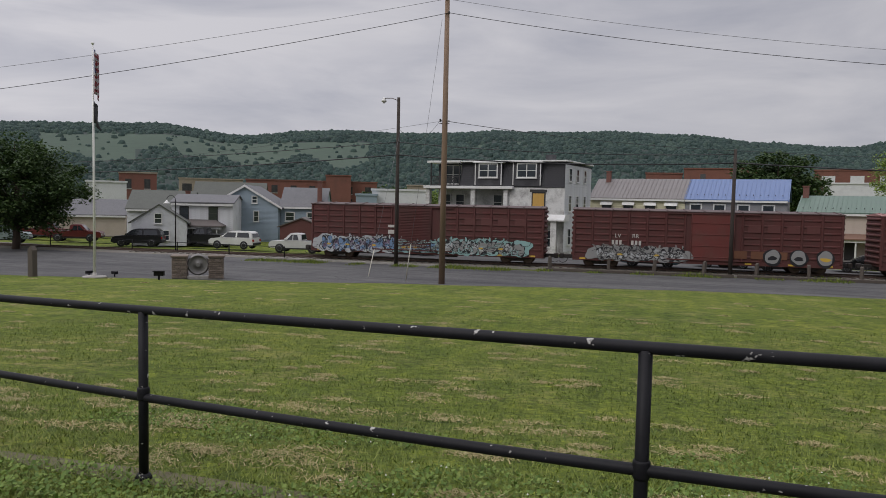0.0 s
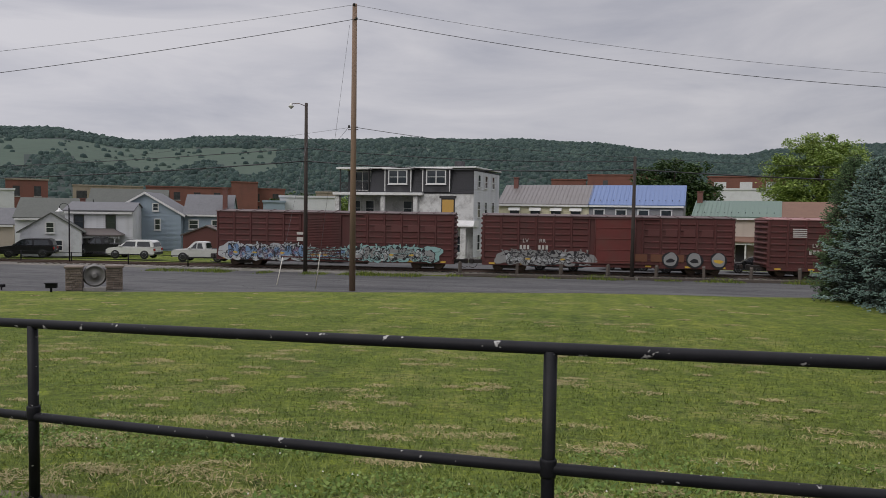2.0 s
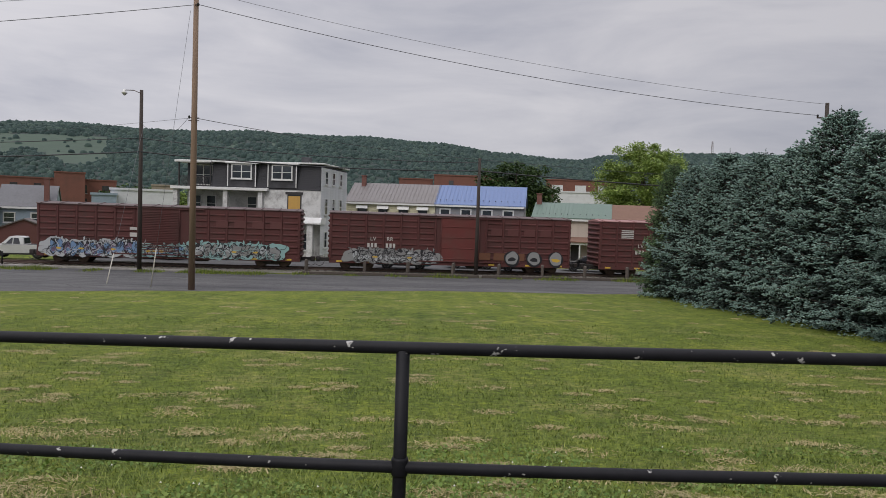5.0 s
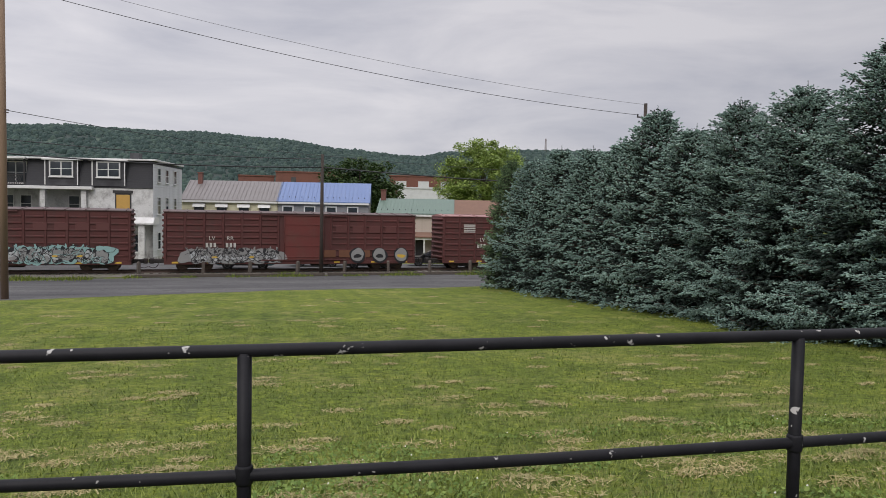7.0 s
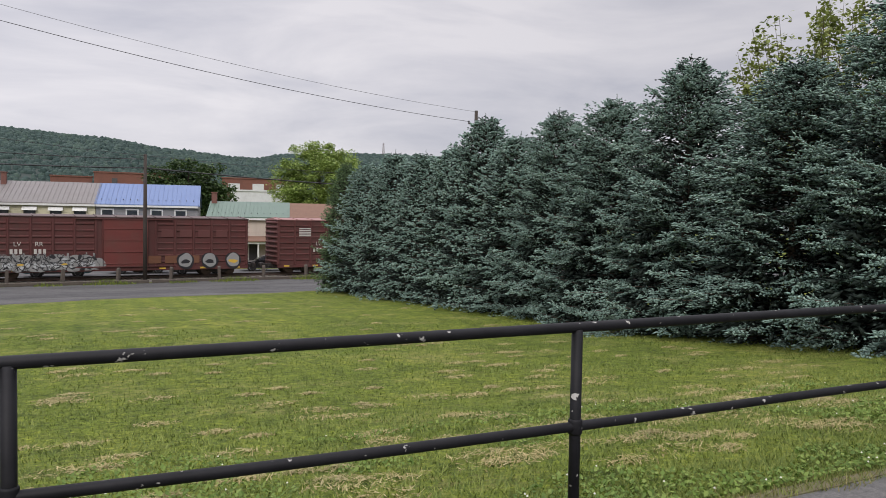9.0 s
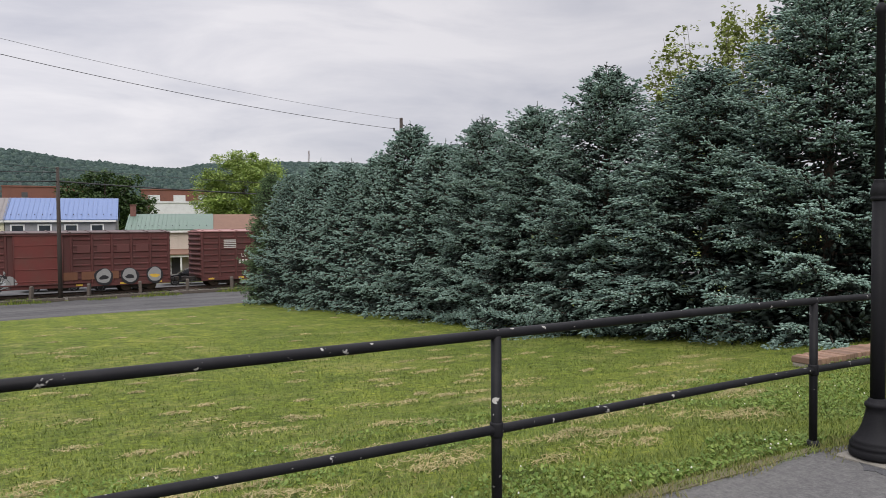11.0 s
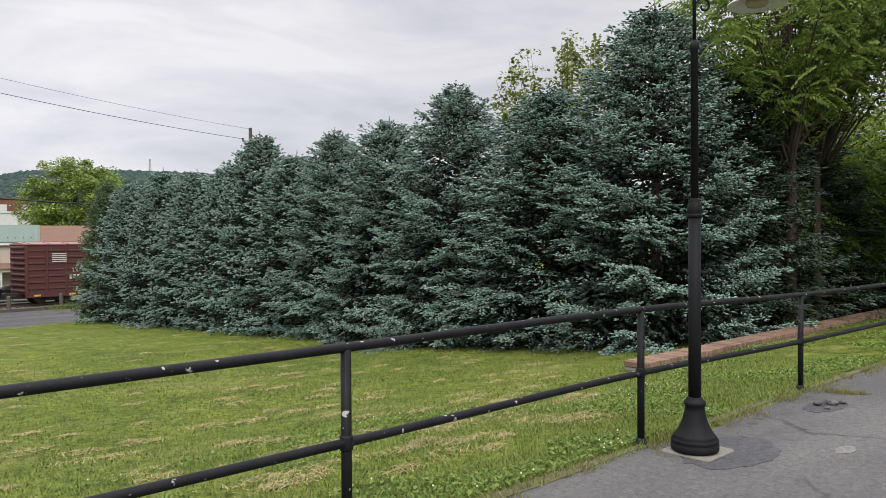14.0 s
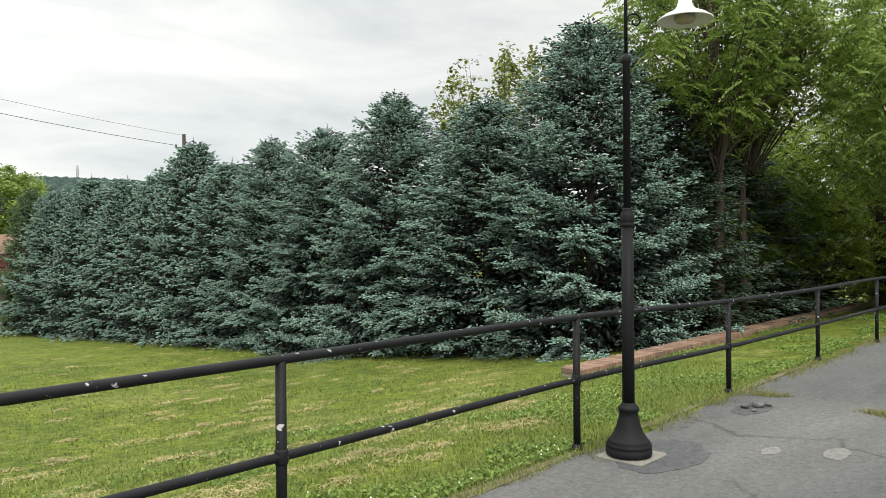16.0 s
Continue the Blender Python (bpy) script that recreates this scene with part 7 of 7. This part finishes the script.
# ---- parked vehicles ----
TYRE = surface("tyre_rubber", (0.014, 0.014, 0.015), (0.022, 0.022, 0.022), 8.0, 0.85)
ALLOY = surface("alloy_rim", (0.42, 0.43, 0.44), (0.32, 0.33, 0.34), 6.0, 0.35, 0.8)
CAR_GLASS = glass_mat("car_glass", (0.012, 0.014, 0.016))
TAIL = plain("tail_light_red", (0.35, 0.015, 0.015), 0.2)
HEAD = plain("head_light", (0.55, 0.56, 0.58), 0.15)
SHAPES = {
    # lower body outline, cabin outline, wheel places, wheel radius (x forwards from the tail)
    "suv": ([(0.0, 0.42), (0.03, 0.75), (0.06, 1.05), (3.55, 1.06), (4.45, 0.95), (4.66, 0.78), (4.7, 0.42), (4.5, 0.3), (0.2, 0.3)],
            [(0.08, 1.04), (0.22, 1.55), (0.5, 1.70), (2.4, 1.70), (2.75, 1.62), (3.55, 1.05)], (0.95, 3.75), 0.36, 1.84),
    "sedan": ([(0.0, 0.5), (0.02, 0.85), (0.12, 0.98), (1.0, 0.99), (3.1, 0.92), (4.3, 0.78), (4.6, 0.62), (4.62, 0.35), (4.4, 0.24), (0.2, 0.26)],
              [(0.5, 0.97), (1.15, 1.34), (1.55, 1.42), (2.4, 1.40), (2.7, 1.33), (3.4, 0.92)], (0.9, 3.65), 0.33, 1.76),
    "pickup": ([(0.0, 0.52), (0.0, 1.12), (2.2, 1.12), (2.25, 1.1), (3.9, 1.1), (5.1, 1.04), (5.3, 0.85), (5.32, 0.5), (5.1, 0.4), (0.2, 0.42)],
               [(2.15, 1.1), (2.25, 1.72), (2.5, 1.78), (3.3, 1.78), (3.95, 1.1)], (1.1, 4.25), 0.38, 1.88),
}


def vehicle(name, kind, x, y, z, turn, colour, label, metal=0.3):
    body, cabin, wheels, wr, W = SHAPES[kind]
    V = thing(name, pose(x, y, z, 0, 0, turn), label, "car" if kind != "pickup" else "pickup truck")
    pm = surface(name + "_paint", colour, tuple(c * 0.85 for c in colour), 1.0, 0.3, metal, 30.0, 0.03, grime=tuple(c * 0.6 for c in colour), grime_amt=0.3)
    L = body[-3][0] if kind != "suv" else 4.7
    off = -L / 2

    def shell(outline, half_lo, half_hi, mat, nm, parent):
        zs = [q[1] for q in outline]
        bm = bmesh.new()
        add_prism(bm, [(a + off, b) for a, b in outline], -1, 1)
        for v in bm.verts:
            t = (v.co.z - min(zs)) / (max(zs) - min(zs))
            v.co.y *= half_lo + (half_hi - half_lo) * t
        bmesh.ops.bevel(bm, geom=[e for e in bm.edges], offset=0.045, segments=2, affect="EDGES", clamp_overlap=True)
        return part(nm, bm, mat, parent, smooth=False)

    h = W / 2
    b = shell(body, h * 0.97, h * 0.98, pm, "body", V)
    c = shell(cabin, h * 0.93, h * 0.74, pm, "cabin", V)
    # side glass: the cabin outline drawn in, in two panes
    cx = sum(q[0] for q in cabin) / len(cabin)
    zlo, zhi = min(q[1] for q in cabin), max(q[1] for q in cabin)
    for s in (-1, 1):
        for lo, hi in ((0.0, 0.47), (0.53, 1.0)):
            x0, x1 = min(q[0] for q in cabin) + 0.3, max(q[0] for q in cabin) - 0.38
            tw = (x1 - x0)
            xa, xb = x0 + tw * lo, x0 + tw * hi
            top_in = 0.32 if hi == 1.0 else 0.0
            top_in0 = 0.16 if lo == 0.0 else 0.0
            bm = bmesh.new()
            pts = [(xa, zlo + 0.07), (xb, zlo + 0.07), (xb - top_in * 1.3, zhi - 0.13), (xa + top_in0, zhi - 0.13)]
            quad = []
            for px, pz in pts:
                t = (pz - zlo) / (zhi - zlo)
                quad.append((px + off, s * (h * (0.93 + (0.74 - 0.93) * t) + 0.006), pz))
            vs = [bm.verts.new(q) for q in quad]
            vs2 = [bm.verts.new((q[0], q[1] - s * 0.02, q[2])) for q in quad]
            bm.faces.new(vs if s < 0 else vs[::-1])
            for i in range(4):
                bm.faces.new((vs[i], vs2[i], vs2[(i + 1) % 4], vs[(i + 1) % 4]))
            part("side_window", bm, CAR_GLASS, c)
    # windscreen and rear window
    for (ax, az), (bx, bz), nm in ((cabin[-1], cabin[-2], "windscreen"), (cabin[0], cabin[1], "rear_window")):
        sg = 1 if nm == "windscreen" else -1
        bm = bmesh.new()
        q = []
        for t, k in ((0.14, 1), (0.14, -1), (0.9, -1), (0.9, 1)):
            px, pz = ax + (bx - ax) * t, az + (bz - az) * t
            tt = (pz - zlo) / (zhi - zlo)
            q.append((px + off + sg * 0.012, k * (h * (0.93 - 0.19 * tt) - 0.1), pz + 0.008))
        vs = [bm.verts.new(p) for p in q]
        vs2 = [bm.verts.new((p[0] - sg * 0.03, p[1], p[2] - 0.01)) for p in q]
        bm.faces.new(vs)
        for i in range(4):
            bm.faces.new((vs[i], vs2[i], vs2[(i + 1) % 4], vs[(i + 1) % 4]))
        part(nm, bm, CAR_GLASS, c)
    for wx in wheels:
        for s in (-1, 1):
            bm = bmesh.new()
            add_lathe(bm, [(wr * 0.62, -0.11), (wr * 0.95, -0.11), (wr, -0.07), (wr, 0.07), (wr * 0.95, 0.11), (wr * 0.62, 0.11)], 24)
            t = part("wheel", bm, TYRE, V, "black rubber tyre")
            t.matrix_basis = pose(wx + off, s * (h - 0.09), wr, 90, 0, 0)
            bm = bmesh.new()
            add_lathe(bm, [(0.03, 0.09), (wr * 0.3, 0.10), (wr * 0.55, 0.105), (wr * 0.64, 0.115), (wr * 0.64, -0.115), (wr * 0.55, -0.105), (0.03, -0.10)], 16)
            part("rim", bm, ALLOY, t)
            bm = bmesh.new()
            add_lathe(bm, [(wr * 1.13, -0.03), (wr * 1.13, 0.03)], 24)
            a = part("wheel_arch", bm, TYRE, b)
            a.matrix_basis = pose(wx + off, s * (h * 0.965), wr, 90, 0, 0)
    fx = max(q[0] for q in body) + off
    rx = min(q[0] for q in body) + off
    for s in (-1, 1):
        box_part("headlight", fx - 0.16, fx + 0.008, s * h * 0.72 - 0.2, s * h * 0.72 + 0.2, 0.66, 0.80, HEAD, b, 0.02)
        box_part("tail_light", rx - 0.008, rx + 0.1, s * h * 0.8 - 0.13, s * h * 0.8 + 0.13, 0.72, 0.95, TAIL, b, 0.02)
        box_part("mirror", cabin[-1][0] + off - 0.35, cabin[-1][0] + off - 0.2, s * (h + 0.08) - 0.09, s * (h + 0.08) + 0.09, zlo + 0.05, zlo + 0.2, pm, b, 0.03)
        box_part("sill_trim", wheels[0] + off + wr, wheels[1] + off - wr, s * h * 0.975 - 0.015, s * h * 0.975 + 0.015, 0.3, 0.42, TYRE, b)
    box_part("front_bumper", fx - 0.12, fx + 0.03, -h * 0.9, h * 0.9, 0.38, 0.58, TYRE if kind != "sedan" else pm, b, 0.03)
    box_part("rear_bumper", rx - 0.04, rx + 0.1, -h * 0.9, h * 0.9, 0.4, 0.62, TYRE if kind != "sedan" else pm, b, 0.03)
    box_part("plate_bar", rx - 0.05, rx - 0.035, -0.15, 0.15, 0.64, 0.74, HEAD, b)
    if kind == "pickup":
        box_part("load_bed", off + 0.1, off + 2.05, -h * 0.82, h * 0.82, 1.115, 1.125, TYRE, b)
    return V


GY = -3.2
vehicle("white_suv", "suv", -41.2, 63.0, -3.15, 186, (0.62, 0.62, 0.60), "white family suv parked on the grass verge", 0.0)
vehicle("white_pickup", "pickup", -33.6, 62.0, -3.18, 190, (0.55, 0.55, 0.54), "white pickup truck parked beside the track", 0.0)
vehicle("black_suv", "suv", -50.2, 60.2, -3.12, 206, (0.012, 0.012, 0.014), "long black suv parked along the verge")
vehicle("black_pickup", "pickup", -46.4, 65.6, -3.15, 196, (0.013, 0.013, 0.015), "black pickup truck parked before the houses")
vehicle("old_pickup", "pickup", -63.2, 56.2, -3.12, 36, (0.32, 0.40, 0.39), "old pale green pickup truck under the maple", 0.0)
vehicle("red_pickup", "pickup", -60.5, 63.0, -3.12, 30, (0.11, 0.018, 0.018), "dark red pickup truck behind the maple", 0.0)
vehicle("red_pickup", "pickup", -66.5, 65.0, -3.12, 30, (0.13, 0.02, 0.02), "dull red old pickup truck on the grass", 0.0)
vehicle("tan_suv", "suv", -23.6, 65.5, GY, 172, (0.20, 0.185, 0.125), "tan off-road suv parked on the back street")
vehicle("blue_sedan", "sedan", -20.2, 68.2, GY, 150, (0.07, 0.11, 0.15), "blue grey sedan parked before the apartment house")
vehicle("grey_sedan", "sedan", -29.0, 65.0, GY, 190, (0.35, 0.36, 0.37), "silver sedan parked on the back street")
vehicle("grey_coupe", "sedan", -14.2, 69.2, GY, 174, (0.05, 0.052, 0.058), "dark grey coupe parked before the apartment house")
vehicle("blue_crossover", "suv", -1.9, 63.2, -3.18, 177, (0.075, 0.16, 0.21), "teal blue crossover parked behind the track")
vehicle("grey_sedan", "sedan", 4.0, 66.0, GY, 176, (0.075, 0.07, 0.068), "dark grey sedan parked on the back street")
vehicle("dark_sedan", "sedan", 8.4, 64.0, GY, 178, (0.035, 0.034, 0.033), "dark sedan parked behind the timber posts")
vehicle("black_coupe", "sedan", 14.6, 66.6, -3.18, 172, (0.011, 0.011, 0.012), "black classic coupe parked before the beige house")

# ---- flagpole, monument, verge furniture ----
STONE = surface("field_stone", (0.24, 0.19, 0.15), (0.15, 0.12, 0.10), 5.0, 0.9, fine=25.0, bump_s=0.6, rand=0.5)


def flagpole():
    F = thing("flagpole", pose(-31.3, 33.9, lawn_z(-31.3, 33.9)), "white metal flagpole with a limp striped flag", "flagpole")
    tube_part("pole", [(0, 0, 0), (0, 0, 6), (-0.02, 0, 13.0)], [0.075, 0.065, 0.035], WHITE_METAL, F, 12)
    bm = bmesh.new()
    add_lathe(bm, [(0.02, 0), (0.09, 0.06), (0.09, 0.12), (0.02, 0.17)], 12, (-0.02, 0, 13.0))
    part("finial", bm, WHITE_METAL, F)
    bm = bmesh.new()
    add_lathe(bm, [(0.65, 0.0), (0.65, 0.08), (0.6, 0.1), (0.12, 0.12), (0.1, 0.3)], 20)
    part("base", bm, CONCRETE, F)
    reds, whites, blue, dark = plain("flag_red", (0.17, 0.02, 0.03)), plain("flag_white", (0.3, 0.29, 0.3)), plain("flag_blue", (0.03, 0.04, 0.12)), plain("flag_dark", (0.02, 0.02, 0.022))

    def cloth(nm, z0, z1, wid, mats, pick, seed):
        bm = bmesh.new()
        nu, nv = 14, 16
        g = []
        for i in range(nu + 1):
            u = i / nu
            row = []
            for j in range(nv + 1):
                v = j / nv
                zz = z1 - (z1 - z0) * v - 0.45 * u * u
                row.append(bm.verts.new((0.06 + wid * u * (0.55 + 0.45 * v), 0.13 * math.sin(u * 9 + v * 3 + seed) * (0.3 + u), zz)))
            g.append(row)
        for i in range(nu):
            for j in range(nv):
                f = bm.faces.new((g[i][j], g[i + 1][j], g[i + 1][j + 1], g[i][j + 1]))
                f.material_index, f.smooth = pick(i / nu, j / nv), True
        p = part(nm, bm, mats, F)
        sol = p.modifiers.new("thick", "SOLIDIFY")
        sol.thickness = 0.01

    cloth("flag", 10.3, 12.75, 0.42, [reds, whites, blue], lambda u, v: 2 if (u < 0.45 and v < 0.5) else int(v * 13 + u * 3) % 2, 0.0)
    cloth("lower_flag", 8.7, 9.9, 0.34, [dark], lambda u, v: 0, 1.5)
    tube_part("halyard", [(0.05, -0.05, 0.9), (0.06, -0.06, 12.8)], 0.006, WHITE_METAL, F, 4)


def monument():
    M = thing("wheel_monument", pose(-26.8, 37.2, lawn_z(-26.8, 37.2), 0, 0, 32), "steel rail wheel mounted between two stone pillars", "monument")
    rng = random.Random(6)
    for x in (-1.03, 1.03):
        p = box_part("pillar", x - 0.4, x + 0.4, -0.4, 0.4, -0.1, 1.2, MORTAR, M)
        z = 0.0
        while z < 1.14:
            h = rng.uniform(0.07, 0.15)
            for face in range(2):
                u = -0.42
                while u < 0.4:
                    w = min(rng.uniform(0.16, 0.4), 0.43 - u)
                    bm = bmesh.new()
                    t = rng.uniform(0.02, 0.06)
                    if face == 0:
                        add_box(bm, x + u, x + u + w - 0.015, -0.42 - t, -0.36, z, z + h - 0.012, 0.012)
                    else:
                        k = -1 if x > 0 else 1
                        add_box(bm, x + k * 0.36, x + k * (0.40 + t), u * 0.95, (u + w - 0.015) * 0.95, z, z + h - 0.012, 0.012)
                    part("stone", bm, STONE, p)
                    u += w
            z += h
        box_part("cap", x - 0.48, x + 0.48, -0.52, 0.5, 1.2, 1.32, STONE, p, 0.02)
    bm = bmesh.new()
    add_lathe(bm, [(0.10, -0.16), (0.15, -0.16), (0.17, -0.05), (0.36, 0.0), (0.52, -0.02), (0.56, -0.10), (0.60, -0.10), (0.68, 0.02), (0.68, 0.09), (0.1, 0.09)], 36)
    w = part("wheel", bm, surface("bare_cast_steel", (0.22, 0.21, 0.20), (0.15, 0.145, 0.14), 4.0, 0.6, 0.4), M)
    w.matrix_basis = pose(0, -0.1, 0.76, -90, 0, 0) @ Matrix.Diagonal((0.93, 0.93, 1, 1))
    box_part("plinth", -0.6, 0.6, -0.35, 0.35, -0.1, 0.1, CONCRETE, M, 0.02)


def small_things():
    p = thing("timber_marker", pose(-34.6, 32.8, lawn_z(-34.6, 32.8)), "thick pointed timber marker post on the lawn", "post")
    bm = bmesh.new()
    add_prism(bm, [(-0.17, -0.2), (0.17, -0.2), (0.17, 1.5), (0.0, 1.75), (-0.17, 1.5)], -0.17, 0.17)
    part("shaft", bm, TIMBER, p)
    f = thing("floodlight", pose(-27.2, 34.2, lawn_z(-27.2, 34.2), 0, 0, 20), "small black ground floodlight on the lawn", "floodlight")
    tube_part("stake", [(0, 0, -0.05), (0, 0, 0.22)], 0.06, BLACK_IRON, f, 8)
    h = box_part("housing", -0.25, 0.28, -0.14, 0.14, 0.22, 0.48, BLACK_IRON, f, 0.02)
    box_part("visor", -0.27, 0.3, -0.26, -0.12, 0.46, 0.5, BLACK_IRON, h)
    for dx, dy in ((-1.6, 1.3), (-0.2, 1.8)):
        x, y = -31.3 + dx, 33.9 + dy
        g = thing("floodlight", pose(x, y, lawn_z(x, y), 0, 0, 60 * dx), "small black ground floodlight on the lawn", "floodlight")
        tube_part("stake", [(0, 0, -0.05), (0, 0, 0.1)], 0.04, BLACK_IRON, g, 8)
        box_part("housing", -0.2, 0.2, -0.1, 0.1, 0.1, 0.27, BLACK_IRON, g, 0.02)
    # gooseneck lamp on the far side of the street
    L = thing("gooseneck_lamp", pose(-41.2, 54.0, -3.15), "slim black gooseneck lamp with white shade", "lamp post")
    tube_part("post", [(0, 0, 0), (0, 0, 4.6)], 0.055, BLACK_IRON, L, 10)
    tube_part("arm", [(-0.45 + 0.45 * math.cos(a), 0, 4.6 + 0.4 * math.sin(a)) for a in [i * math.pi / 10 for i in range(11)]], 0.025, BLACK_IRON, L, 6)
    bm = bmesh.new()
    add_lathe(bm, [(0.05, 0.3), (0.1, 0.18), (0.3, 0.02), (0.3, 0.0), (0.1, 0.1)], 16, (-0.9, 0, 4.3))
    part("shade", bm, WHITE_METAL, L)
    # low pipe fence along the far side of the street
    F = thing("pipe_fence", pose(0, 0, 0), "low dark pipe fence along the street", "fence")
    xs = [-72 + 5.2 * i for i in range(9)]
    pts = [(x, far_edge(x) + 1.0 + 0.12 * max(0, -x - 40), -3.16) for x in xs]
    for p in pts:
        tube_part("post", [p, (p[0], p[1], p[2] + 1.05)], 0.05, BLACK_IRON, F, 8)
    for h in (0.55, 1.0):
        tube_part("rail", [(a, b, c + h) for a, b, c in pts], 0.025, BLACK_IRON, F, 6)
    k = strip("kerb", CONCRETE, "pale concrete kerb along the far street edge", "kerb", [-90, -70, -50, -30, -16], lambda x: far_edge(x) + 0.15 + 0.12 * max(0, -x - 40), lambda x: far_edge(x) + 0.4 + 0.12 * max(0, -x - 40), -2.98, 0.2)
    strip("gravel_verge", surface("tan_gravel", (0.30, 0.22, 0.15), (0.2, 0.15, 0.1), 1.5, 0.95, fine=12.0, bump_s=0.8), "tan gravel and dirt strip beside the street", "verge", [-48, -40, -30, -24],
          lambda x: far_edge(x) + 0.45, lambda x: 56.2 + 0.1 * x + 2.0, -3.12, 0.1)
    # planters and porch clutter
    for x, y in ((9.6, 70.6), (10.7, 70.2)):
        b = thing("planter_tub", pose(x, y, -3.18), "dark red planter tub with green shrubs", "planter")
        bm = bmesh.new()
        add_lathe(bm, [(0.4, 0), (0.52, 0.8), (0.5, 0.8), (0.45, 0.7)], 16)
        part("tub", bm, plain("dark_red_plastic", (0.10, 0.025, 0.03)), b)
        rng = np.random.default_rng(int(x * 10))
        v, f = leaf_cloud(rng, np.array([[0, 0, 1.0]]), np.array([0.5]), 500, 0.09)
        mesh_part("shrub", v, f, LEAF_MID, b)
    d = thing("satellite_dish", pose(9.0, 83.6, -3.1), "grey satellite dish on a short mast", "satellite dish")
    tube_part("mast", [(0, 0, 0), (0, 0, 1.6)], 0.04, RAIL_STEEL, d, 6)
    bm = bmesh.new()
    add_lathe(bm, [(0.02, 0.16), (0.3, 0.1), (0.5, 0.0), (0.5, -0.02), (0.02, 0.13)], 20, (0, 0, 0))
    q = part("dish", bm, SLATE_ROOF, d)
    q.matrix_basis = pose(0, -0.1, 1.8, 65, 0, 20)


flagpole()
monument()
small_things()
